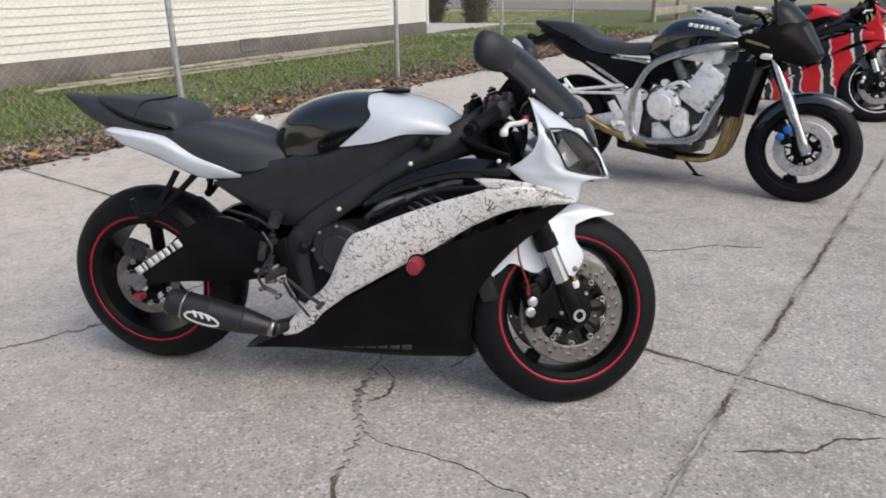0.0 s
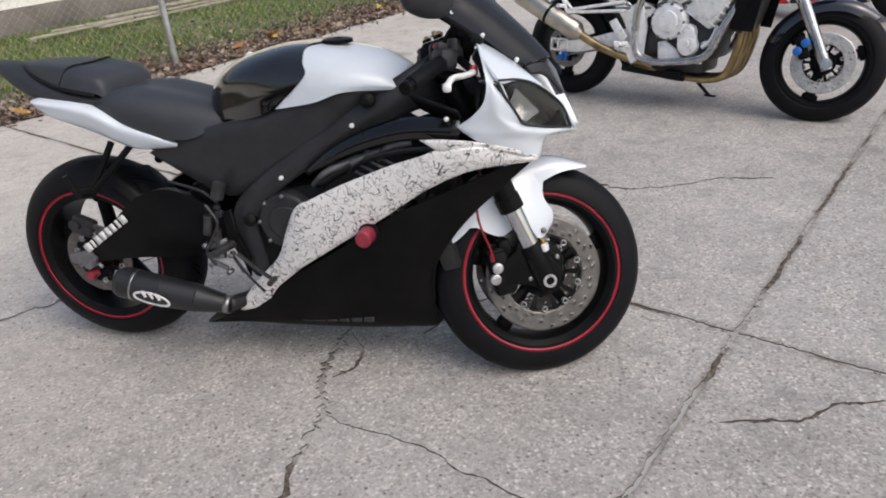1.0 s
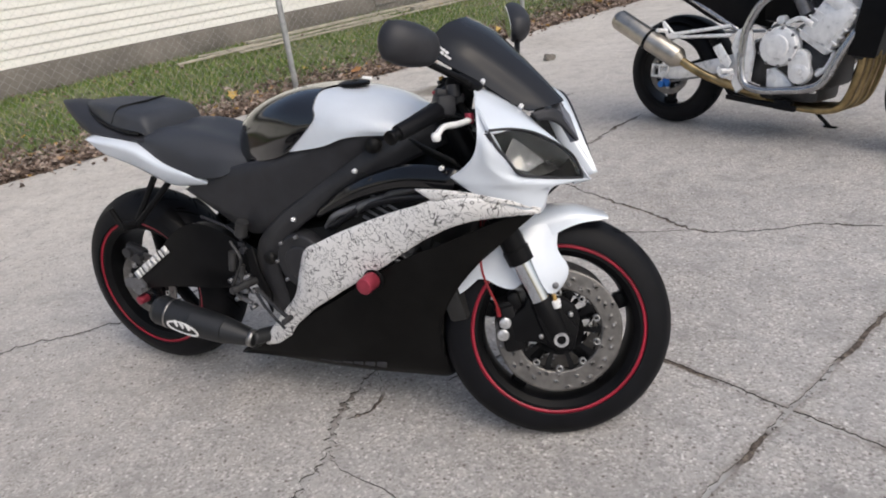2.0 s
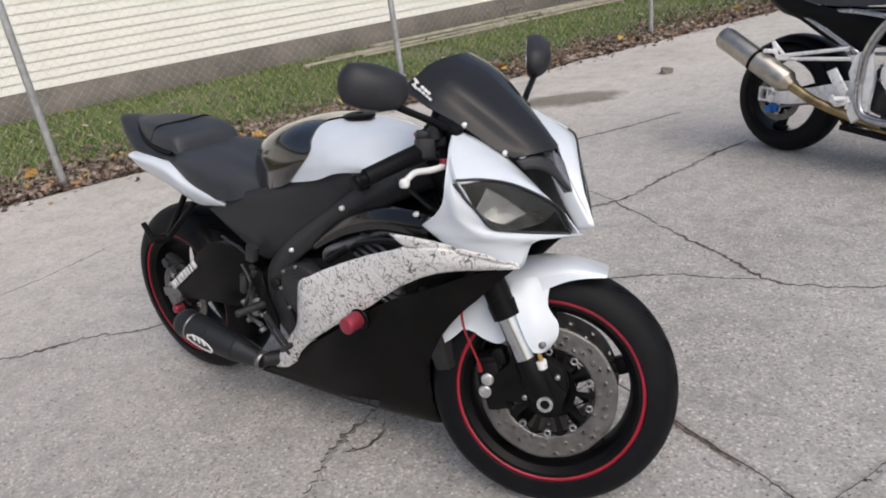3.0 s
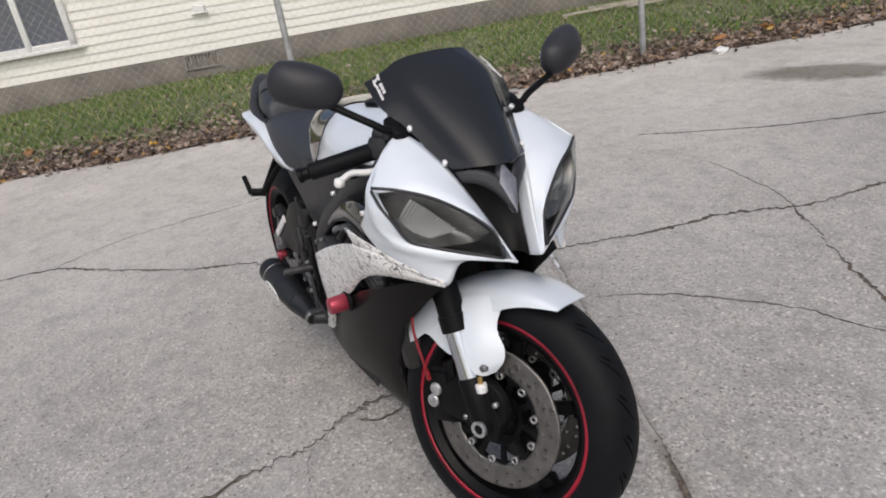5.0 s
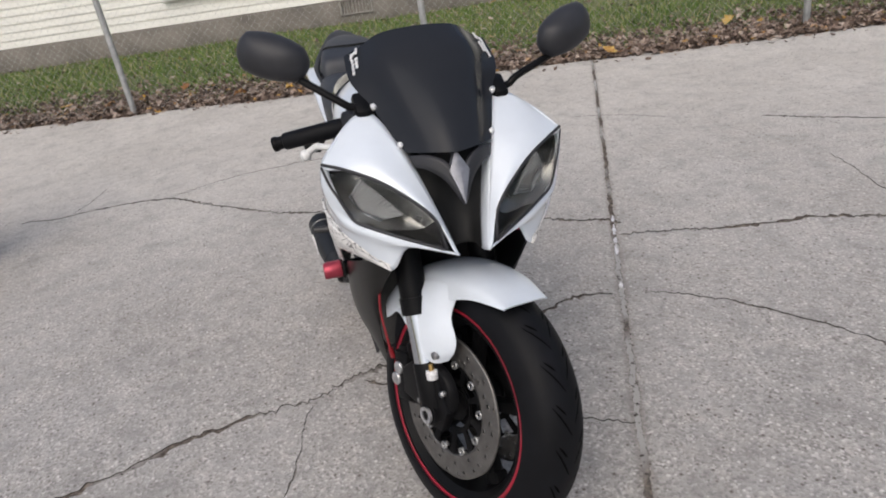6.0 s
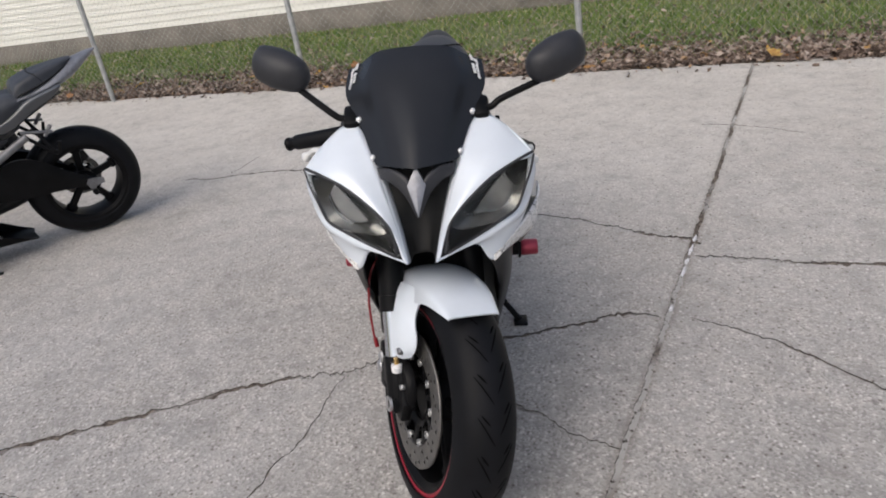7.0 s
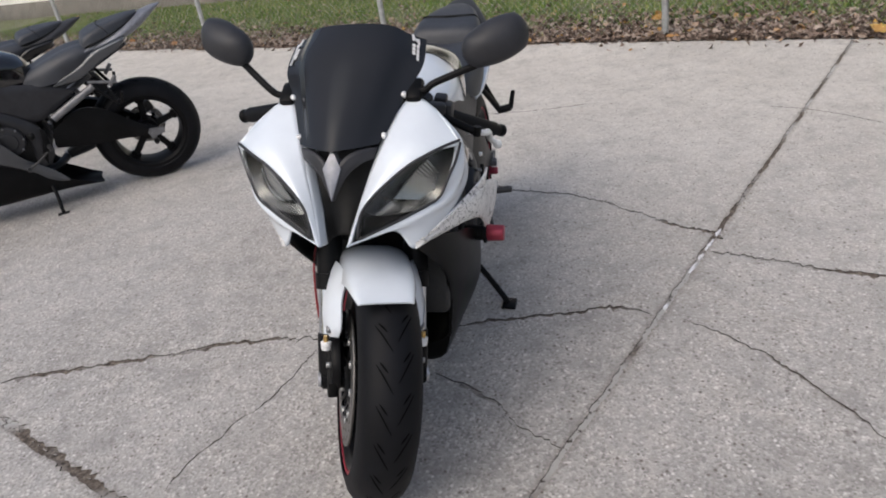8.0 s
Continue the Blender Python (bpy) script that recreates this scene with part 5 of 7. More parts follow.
    sheet(bm, [[(0.79, 0, 0.897), (0.86, 0, 0.889), (0.93, 0, 0.872), (1.0, 0, 0.846), (1.04, 0, 0.815)],
               [(0.775, -0.075, 0.890), (0.86, -0.082, 0.882), (0.94, -0.077, 0.864), (0.995, -0.064, 0.840), (1.04, -0.042, 0.810)],
               [(0.785, -0.125, 0.862), (0.865, -0.140, 0.855), (0.94, -0.132, 0.842), (1.0, -0.107, 0.824), (1.045, -0.067, 0.800)],
               [(0.79, -0.150, 0.828), (0.86, -0.162, 0.822), (0.94, -0.153, 0.815), (1.01, -0.122, 0.803), (1.05, -0.080, 0.792)],
               [(0.704, -0.145, 0.752), (0.82, -0.164, 0.772), (0.90, -0.160, 0.795), (1.0, -0.125, 0.793), (1.055, -0.082, 0.785)]], 26, 22, 0.006, ref_z=0.7)
    tank = add("fuel_tank", bm, P["tank"], "pearl fuel tank")
    bm = shape()
    sheet(bm, [[(0.468, 0, 0.738), (0.485, 0, 0.793), (0.525, 0, 0.840), (0.605, 0, 0.875), (0.70, 0, 0.896), (0.82, 0, 0.899)],
               [(0.475, -0.050, 0.735), (0.492, -0.055, 0.790), (0.537, -0.065, 0.832), (0.612, -0.075, 0.867), (0.70, -0.080, 0.888), (0.785, -0.066, 0.896)],
               [(0.500, -0.085, 0.726), (0.515, -0.090, 0.774), (0.555, -0.107, 0.808), (0.630, -0.124, 0.838), (0.71, -0.133, 0.860), (0.792, -0.127, 0.868)],
               [(0.525, -0.098, 0.714), (0.545, -0.108, 0.742), (0.59, -0.124, 0.766), (0.65, -0.142, 0.786), (0.72, -0.152, 0.804), (0.80, -0.154, 0.832)],
               [(0.541, -0.104, 0.708), (0.562, -0.112, 0.714), (0.59, -0.124, 0.720), (0.63, -0.136, 0.728), (0.67, -0.145, 0.738), (0.711, -0.150, 0.754)]], 26, 22, 0.008, ref_z=0.7)
    add("tank_cover", bm, DEEP_GLOSS, "gloss black rear tank cover")
    bm = shape()
    lathe(bm, [(0.040, -0.004), (0.040, 0.004), (0.030, 0.007), (0.012, 0.007), (0.012, -0.004)], 28, at(0.84, 0, 0.897, 90))
    add("tank_cap", bm, SATIN_BLACK, parent=tank)
    bm = shape()
    sheet(bm, [[(0.39, -0.118, 0.668), (0.50, -0.120, 0.704), (0.58, -0.122, 0.722), (0.70, -0.136, 0.752), (0.83, -0.148, 0.787), (0.95, -0.140, 0.797), (1.055, -0.09, 0.795)],
               [(0.335, -0.122, 0.642), (0.46, -0.128, 0.655), (0.56, -0.135, 0.675), (0.68, -0.145, 0.705), (0.81, -0.150, 0.745), (0.94, -0.140, 0.785), (1.055, -0.09, 0.79)],
               [(0.30, -0.116, 0.630), (0.40, -0.118, 0.570), (0.53, -0.125, 0.512), (0.65, -0.132, 0.568), (0.79, -0.135, 0.660), (0.925, -0.124, 0.748), (1.05, -0.085, 0.785)]], 26, 9, 0.006)
    add("side_cover", bm, P["side_cover"], sides=True)
    # unseen filler added to stop light passing between spar and side cover
    bm = shape()
    box(bm, (0.50, 0.20, 0.16), at(0.76, 0, 0.675, 0, -28), 0.03)
    add("inner_box", bm, DEEP)
    bm = shape()
    sheet(bm, [[(0.205, 0, 0.803), (0.28, 0, 0.812), (0.36, 0, 0.807), (0.45, 0, 0.788), (0.53, 0, 0.767), (0.566, 0, 0.765)],
               [(0.203, -0.07, 0.803), (0.275, -0.085, 0.816), (0.36, -0.090, 0.811), (0.45, -0.085, 0.792), (0.53, -0.070, 0.770), (0.568, -0.055, 0.762)],
               [(0.200, -0.118, 0.790), (0.28, -0.134, 0.789), (0.37, -0.139, 0.774), (0.455, -0.127, 0.758), (0.535, -0.107, 0.748), (0.573, -0.09, 0.745)],
               [(0.213, -0.126, 0.770), (0.31, -0.138, 0.724), (0.40, -0.140, 0.693), (0.49, -0.136, 0.692), (0.55, -0.115, 0.712), (0.579, -0.10, 0.720)]], 26, 16, 0.02, ref_z=0.6)
    add("rider_seat", bm, VINYL, "black vinyl rider seat", lift=True, shift=(-0.045, 0, -0.018))
    bm = shape()
    sheet(bm, [[(-0.12, 0, 0.906), (-0.03, 0, 0.907), (0.10, 0, 0.900), (0.21, 0, 0.887), (0.275, 0, 0.868), (0.297, 0, 0.815)],
               [(-0.115, -0.030, 0.902), (-0.03, -0.060, 0.902), (0.10, -0.085, 0.896), (0.205, -0.098, 0.883), (0.268, -0.098, 0.862), (0.29, -0.096, 0.812)],
               [(-0.10, -0.040, 0.888), (-0.02, -0.075, 0.872), (0.09, -0.105, 0.850), (0.195, -0.120, 0.838), (0.258, -0.118, 0.828), (0.283, -0.108, 0.803)]], 26, 12, 0.02, ref_z=0.75)
    for v in bm.verts:
        v.co.x = -0.12 + (v.co.x + 0.12) * 0.78
    pil = add("pillion_seat", bm, VINYL, "black pillion pad with stitched seam", lift=True, shift=(0.008, 0, -0.036))
    bm = shape()
    tube(bm, [(0.10, -0.104, 0.852), (0.135, -0.092, 0.893), (0.15, -0.05, 0.8985), (0.155, 0, 0.898), (0.15, 0.05, 0.8985), (0.135, 0.092, 0.893), (0.10, 0.104, 0.852)], 0.0035, 6, 40)
    for v in bm.verts:
        v.co.x = -0.12 + (v.co.x + 0.12) * 0.78
    # dark line along the pad's foot, drawn for the shadow at its lower edge
    for side in (1, -1):
        base_shade = [(-0.10, -0.043 * side, 0.884), (-0.02, -0.079 * side, 0.868), (0.09, -0.110 * side, 0.846), (0.195, -0.125 * side, 0.834), (0.25, -0.122 * side, 0.826)]
        tube(bm, [(-0.12 + (x + 0.12) * 0.78, y, z) for x, y, z in base_shade], 0.0045, 6, 24)
    add("seam", bm, DEEP, parent=pil, lift=True, shift=(0.008, 0, -0.036))
    bm = shape()
    sheet(bm, [[(-0.185, 0, 0.906), (-0.12, 0, 0.903), (0.0, 0, 0.89), (0.15, 0, 0.86), (0.32, 0, 0.82)],
               [(-0.185, -0.012, 0.904), (-0.12, -0.045, 0.897), (0.0, -0.088, 0.868), (0.13, -0.118, 0.838), (0.335, -0.115, 0.812)],
               [(-0.182, -0.012, 0.899), (-0.11, -0.045, 0.870), (0.01, -0.088, 0.825), (0.14, -0.115, 0.803), (0.34, -0.118, 0.798)],
               [(-0.178, 0, 0.896), (-0.10, 0, 0.855), (0.02, 0, 0.805), (0.15, 0, 0.795), (0.33, 0, 0.79)]], 20, 14, 0.005, ref_z=0.85)
    for v in bm.verts:
        v.co.x = -0.185 + (v.co.x + 0.185) * 0.84
    add("tail_top", bm, P["tail_top"], "black seat hump pointing back", lift=True, shift=(-0.055, 0, -0.034))
    bm = shape()
    sheet(bm, [[(0.026, -0.03, 0.810), (0.08, -0.055, 0.812), (0.2, -0.09, 0.793), (0.30, -0.11, 0.74), (0.39, -0.115, 0.70), (0.445, -0.118, 0.676)],
               [(0.040, -0.146, 0.803), (0.078, -0.152, 0.799), (0.20, -0.152, 0.778), (0.30, -0.148, 0.727), (0.39, -0.144, 0.700), (0.445, -0.132, 0.678)],
               [(0.043, -0.150, 0.791), (0.080, -0.155, 0.779), (0.195, -0.151, 0.748), (0.30, -0.147, 0.700), (0.385, -0.142, 0.680), (0.445, -0.130, 0.671)],
               [(0.052, -0.144, 0.778), (0.092, -0.146, 0.754), (0.19, -0.138, 0.718), (0.31, -0.135, 0.668), (0.38, -0.130, 0.664), (0.44, -0.126, 0.667)]], 24, 14, 0.005, ref_z=0.74)
    sheet(bm, [[(0.040, -0.146, 0.803), (0.026, -0.08, 0.808), (0.018, 0, 0.808)], [(0.043, -0.150, 0.791), (0.020, -0.08, 0.79), (0.012, 0, 0.79)], [(0.052, -0.144, 0.778), (0.028, -0.08, 0.776), (0.020, 0, 0.776)]], 8, 6, 0.004, ref_x=0.3)
    add("tail_fairing", bm, P["tail"], "slim tail fairing under the seats", sides=True, lift=True, shift=(-0.045, 0, -0.018))
    bm = shape()
    sheet(bm, [[(0.03, 0, 0.74), (0.15, 0, 0.70), (0.30, 0, 0.66), (0.45, 0, 0.62), (0.55, 0, 0.56)], [(0.04, -0.09, 0.752), (0.16, -0.10, 0.712), (0.30, -0.11, 0.668), (0.45, -0.11, 0.63), (0.55, -0.11, 0.56)]], 16, 6, 0.03, ref_z=0.8)
    add("undertail", bm, PLASTIC, lift=True, shift=(-0.045, 0, -0.018))
    for side in (1, -1):
        bm = shape()
        tube(bm, [(0.185, -0.112 * side, 0.660), (0.155, -0.138 * side, 0.595), (0.122, -0.164 * side, 0.530)], 0.0095, 8)
        tube(bm, [(0.25, -0.115 * side, 0.655), (0.195, -0.142 * side, 0.595), (0.13, -0.166 * side, 0.530)], 0.0095, 8)
        rod(bm, (0.124, -0.158 * side, 0.528), (0.112, -0.205 * side, 0.535), 0.014, segs=10)
        rod(bm, (0.112, -0.204 * side, 0.530), (0.094, -0.214 * side, 0.592), 0.0095, 0.008, 10)
        add("peg_hanger", bm, SATIN_BLACK)
        if brace:
            bm = shape()
            rod(bm, (0.46, -0.128 * side, 0.51), (0.22, -0.130 * side, 0.63), 0.021, 0.019, 16)
            rod(bm, (0.142, -0.13 * side, 0.61), (0.10, -0.135 * side, 0.66), 0.010, segs=10)
            rod(bm, (0.24, -0.13 * side, 0.655), (0.10, -0.135 * side, 0.625), 0.008, segs=10)
            add("subframe_brace", bm, ALLOY_GREY, "dull silver subframe brace")
    # hugger over the rear tyre
    bm = shape()
    arc = [radians(a) for a in (6, 16, 27, 38, 49, 58)]
    sheet(bm, [[(r * math.cos(a), RY + w, R_AX + r * math.sin(a)) for a in arc] for r, w in ((0.265, 0.092), (0.293, 0.065), (0.300, 0), (0.293, -0.065), (0.265, -0.092))], 18, 14, 0.004, both=False, ref_z=R_AX)
    add("rear_hugger", bm, SATIN_BLACK)

    # swingarm, axle, exhaust
    for side in (1, -1):
        bm = shape()
        sheet(bm, [[(x, -y * side, z) for x, y, z in ((-0.03, 0.098, 0.322), (0.03, 0.104, 0.350), (0.10, 0.108, 0.400), (0.205, 0.110, 0.488), (0.302, 0.110, 0.522), (0.39, 0.106, 0.500), (0.49, 0.10, 0.44))],
                   [(x, -y * side, z) for x, y, z in ((-0.04, 0.106, 0.296), (0.03, 0.114, 0.320), (0.10, 0.120, 0.352), (0.205, 0.123, 0.402), (0.305, 0.123, 0.412), (0.42, 0.116, 0.390), (0.50, 0.11, 0.38))],
                   [(x, -y * side, z) for x, y, z in ((-0.03, 0.098, 0.264), (0.03, 0.104, 0.282), (0.10, 0.108, 0.296), (0.205, 0.110, 0.308), (0.305, 0.110, 0.314), (0.42, 0.106, 0.330), (0.50, 0.10, 0.345))]], 26, 8, 0.03, both=False)
        arm = add("swingarm", bm, SATIN_BLACK, "black braced swingarm")
        if decals and side == 1:
            bm = shape()
            c, d = Vector((0.020, -0.1215, 0.336)), Vector((0.172, -0.004, 0.112)).normalized()
            for k, w in enumerate((0.024, 0.009, 0.019, 0.020, 0.019, 0.016, 0.009, 0.021)):
                q = c + d * (0.002 + k * 0.0248)
                box(bm, (w, 0.004, 0.025), Matrix.Translation(q) @ Matrix.Rotation(-math.atan2(d.z, d.x), 4, "Y"))
            add("swingarm_lettering", bm, DECAL_WHITE, "white letter-sized bars", parent=arm, each=True)
        bm = shape()
        plate(bm, [(-0.055, 0.285), (-0.055, 0.312), (0.02, 0.325), (0.035, 0.30), (0.02, 0.272)], -0.106 * side, -0.118 * side)
        rod(bm, (0.01, -0.09 * side, R_AX - 0.01), (0.01, -0.130 * side, R_AX - 0.01), 0.018, segs=6)
        add("axle_block", bm, ALLOY_GREY)
        bm = shape()
        rod(bm, (0.005, -0.10 * side, 0.246), (0.005, -0.132 * side, 0.246), 0.016, 0.014, 16, 0.003)
        add("swingarm_spool", bm, P.get("slider", RED_ANODISED), "anodised paddock-stand spool")
    bm = shape()
    box(bm, (0.075, 0.03, 0.06), at(-0.005, -0.085, 0.392, 0, 20), 0.01)
    rod(bm, (-0.02, -0.08, 0.402), (-0.02, -0.112, 0.402), 0.017, segs=16)
    rod(bm, (0.022, -0.08, 0.386), (0.022, -0.112, 0.386), 0.014, segs=16)
    add("rear_caliper", bm, FRAME_BLACK)
    bm = shape()
    rod(bm, (0.31, -0.04, 0.40), (0.50, -0.03, 0.60), 0.03, segs=16)
    for k in range(6):
        lathe(bm, [(0.042, -0.005), (0.042, 0.005), (0.032, 0.005), (0.032, -0.005)], 16, at(0.36 + k * 0.022, -0.037, 0.452 + k * 0.023, 43) @ at(0, 0, 0, 0, 0, 0))
    add("rear_shock", bm, DEEP)
    bm = shape()
    can = [(0.185, -0.205, 0.272), (0.30, -0.197, 0.245)]
    rod(bm, can[0], can[1], 0.045, 0.045, 32)
    rod(bm, can[1], (0.40, -0.185, 0.222), 0.045, 0.040, 32)
    rod(bm, (0.40, -0.185, 0.222), (0.49, -0.170, 0.198), 0.040, 0.024, 32)
    rod(bm, (0.170, -0.2060, 0.2755), can[0], 0.038, 0.045, 32)
    tube(bm, [(0.485, -0.171, 0.199), (0.512, -0.120, 0.192), (0.56, -0.06, 0.185), (0.70, -0.03, 0.18)], 0.022, 12)
    ex = add("silencer", bm, P.get("can", EXHAUST_BLACK), "short black conical silencer")
    bm = shape()
    q = Vector((0.115, 0.010, -0.028)).to_track_quat("Y", "Z").to_matrix().to_4x4()
    lathe(bm, [(0.0458, -0.003), (0.0462, 0.003), (0.043, 0.003), (0.043, -0.003)], 32, Matrix.Translation((0.222, -0.2024, 0.2633)) @ q)
    lathe(bm, [(0.027, -0.008), (0.027, 0.008), (0.023, 0.008), (0.023, -0.008)], 20, Matrix.Translation((0.484, -0.1715, 0.1995)) @ q)
    add("silencer_band", bm, STEEL, parent=ex, each=True)
    if decals:
        bm = shape()
        for k in range(28):
            a = k * 2 * math.pi / 28
            u, w = 0.050 * math.cos(a), 0.019 * math.sin(a)
            ph = radians(172) + w / 0.0455
            c = Vector((0.292 + u, -0.1975 + 0.07 * u + 0.0455 * math.cos(ph), 0.247 - 0.24 * u - 0.0455 * math.sin(ph)))
            box(bm, (0.011, 0.003, 0.005), Matrix.Translation(c) @ Matrix.Rotation(-math.atan2(0.019 * math.cos(a), -0.050 * math.sin(a) + 1e-6), 4, "Y"))
        for k, (u, w, ang) in enumerate(((-0.020, 0, 62), (0.0, 0, 62), (0.020, 0, 62))):
            c = Vector((0.292 + u, -0.1975 + 0.07 * u - 0.0453, 0.247 - 0.24 * u + w + 0.006))
            box(bm, (0.022, 0.003, 0.008), Matrix.Translation(c) @ Matrix.Rotation(radians(ang), 4, "Y"))
        add("silencer_badge", bm, DECAL_WHITE, "white oval badge of plain strokes", parent=ex)

    # foot controls
    bm = shape()
    plate(bm, [(0.515, 0.475), (0.54, 0.485), (0.548, 0.42), (0.575, 0.345), (0.565, 0.285), (0.55, 0.335), (0.518, 0.40)], -0.150, -0.162, 0.003)
    plate(bm, [(0.515, 0.475), (0.54, 0.485), (0.548, 0.42), (0.575, 0.345), (0.565, 0.285), (0.55, 0.335), (0.518, 0.40)], 0.150, 0.162, 0.003)
    add("heel_plate", bm, SATIN_BLACK, sides=True)
    for side in (1, -1):
        bm = shape()
        rod(bm, (0.53, -0.155 * side, 0.385), (0.515, -0.245 * side, 0.388), 0.012, 0.010, 12)
        tube(bm, [(0.545, -0.172 * side, 0.36), (0.60, -0.185 * side, 0.325), (0.655, -0.20 * side, 0.30)], 0.006, 8)
        rod(bm, (0.655, -0.19 * side, 0.30), (0.655, -0.225 * side, 0.30), 0.008, segs=10)
        add("foot_peg", bm, DARK_ALLOY)
    bm = shape()
    tube(bm, [(0.47, -0.165, 0.50), (0.50, -0.17, 0.45), (0.475, -0.172, 0.40), (0.45, -0.17, 0.36), (0.47, -0.168, 0.32)], 0.0045, 8)
    rod(bm, (0.50, -0.15, 0.515), (0.515, -0.15, 0.555), 0.018, segs=12)
    rod(bm, (0.475, -0.168, 0.47), (0.462, -0.168, 0.415), 0.012, segs=12)
    rod(bm, (0.495, -0.165, 0.43), (0.485, -0.165, 0.375), 0.009, segs=12)
    add("rear_master_cylinder", bm, DARK_ALLOY)
    bm = shape()
    rod(bm, (0.455, -0.160, 0.372), (0.515, -0.165, 0.398), 0.0085, 0.007, 10)
    rod(bm, (0.470, -0.158, 0.345), (0.500, -0.165, 0.352), 0.010, segs=8)
    box(bm, (0.034, 0.014, 0.016), at(0.500, -0.168, 0.376, 0, -30), 0.004)
    box(bm, (0.050, 0.012, 0.012), at(0.476, -0.158, 0.318, 0, 25), 0.003)
    for p in ((0.445, 0.378), (0.487, 0.400), (0.520, 0.352), (0.455, 0.322), (0.505, 0.300)):
        rod(bm, (p[0], -0.150, p[1]), (p[0], -0.172, p[1]), 0.008, segs=6)
    add("linkage", bm, ALLOY_GREY, "dull steel foot-control linkage", each=True)
    bm = shape()
    rod(bm, (0.50, -0.145, 0.470), (0.50, -0.160, 0.470), 0.010, segs=14)
    box(bm, (0.018, 0.012, 0.014), at(0.495, -0.150, 0.488, 0, 15), 0.003)
    add("reservoir_cap", bm, PLASTIC)
    bm = shape()
    tube(bm, [(0.50, -0.15, 0.50), (0.45, -0.14, 0.53), (0.38, -0.13, 0.545), (0.34, -0.12, 0.55)], 0.004, 8)
    tube(bm, [(0.55, -0.165, 0.30), (0.52, -0.165, 0.36), (0.56, -0.17, 0.30), (0.60, -0.16, 0.24)], 0.004, 6)
    add("rear_hose", bm, PLASTIC, each=True)

    # crash sliders, side stand
    for side in (1, -1):
        bm = shape()
        out_by = Matrix.Translation((0, 0.018 if side < 0 else 0, 0))
        rod(bm, (0.945, -0.15 * side, 0.449), (0.945, -0.209 * side, 0.449), 0.020, segs=20)
        rod(bm, (0.945, -0.200 * side, 0.449), (0.945, -0.208 * side, 0.449), 0.029, 0.027, 24, 0.003)
        bm.transform(out_by)
        mount = add("slider_mount", bm, SATIN_BLACK, "black collar of the crash slider")
        bm = shape()
        rod(bm, (0.945, -0.208 * side, 0.449), (0.945, -0.254 * side, 0.449), 0.0225, 0.021, 28, 0.004)
        bm.transform(out_by)
        add("crash_slider", bm, P.get("slider", RED_ANODISED), P.get("slider_label", "red anodised crash slider"), parent=mount)
    bm = shape()
    tube(bm, [(0.60, 0.10, 0.20), (0.61 + stand * 0.4, 0.17, 0.11), (0.626 + stand * 0.7, 0.232, 0.026)], 0.010, 8)
    box(bm, (0.06, 0.045, 0.010), at(0.626 + stand * 0.7, 0.236, 0.022, -4), 0.003)
    tube(bm, [(0.60, 0.10, 0.20), (0.66, 0.13, 0.22)], 0.012, 8)
    add("side_stand", bm, SATIN_BLACK)

    # front end, turned with the bars
    for side in (1, -1):
        fx = lambda z: 1.334 - (z - 0.302) * 0.445
        y = -0.100 * side
        bm = shape()
        rod(bm, (fx(0.80), y, 0.80), (fx(0.495), y, 0.495), 0.0295, segs=20)
        rod(bm, (fx(0.505), y, 0.505), (fx(0.472), y, 0.472), 0.0325, segs=20)
        leg = add("fork_leg", bm, SATIN_BLACK, turned=True)
        bm = shape()
        rod(bm, (fx(0.48), y, 0.48), (fx(0.37), y, 0.37), 0.0258, segs=28)
        add("fork_tube", bm, CHROME, "bright chrome fork tube", parent=leg, turned=True)
        bm = shape()
        rod(bm, (fx(0.378), y, 0.378), (fx(0.262), y, 0.262), 0.0295, 0.028, 20, 0.004)
        box(bm, (0.055, 0.045, 0.10), at(1.330, y, 0.305, 0, -24), 0.012)
        rod(bm, (AX - 0.015, y * 0.7, AZ - 0.007), (AX - 0.015, y * 1.20, AZ - 0.007), 0.024, segs=24)
        plate(bm, [(1.276, 0.408), (1.322, 0.404), (1.352, 0.352), (1.392, 0.300), (1.380, 0.250), (1.338, 0.244), (1.302, 0.268), (1.238, 0.272), (1.226, 0.330), (1.262, 0.362)], y * 0.84, y * 1.10, 0.006)
        rod(bm, (AX - 0.030, y * 0.80, AZ + 0.030), (AX - 0.030, y * 1.02, AZ + 0.030), 0.066, 0.060, 32, 0.006)
        add("fork_foot", bm, SATIN_BLACK, parent=leg, turned=True)
        bm = shape()
        for bx, bz in ((1.300, 0.285), (1.372, 0.338), (1.352, 0.262), (1.318, 0.352)):
            rod(bm, (bx, y * 1.00, bz), (bx, y * 1.13, bz), 0.0065, segs=6)
        add("pinch_bolt", bm, DULL_STEEL, parent=leg, turned=True, each=True)
        bm = shape()
        lathe(bm, [(0.018, -0.003), (0.018, 0.003), (0.011, 0.003), (0.011, -0.003)], 20, at(AX - 0.015, y * 1.27, AZ - 0.007))
        add("axle_end", bm, CAP_STEEL, parent=leg, turned=True)
        bm = shape()
        box(bm, (0.060, 0.060, 0.135), at(1.252, y * 0.70, 0.315, 0, -14), 0.014)
        box(bm, (0.050, 0.020, 0.115), at(1.248, y * 0.98, 0.312, 0, -14), 0.008)
        box(bm, (0.030, 0.050, 0.040), at(1.262, y * 0.75, 0.378, 0, -20), 0.008)
        cal = add("front_caliper", bm, SATIN_BLACK, turned="low")
        bm = shape()
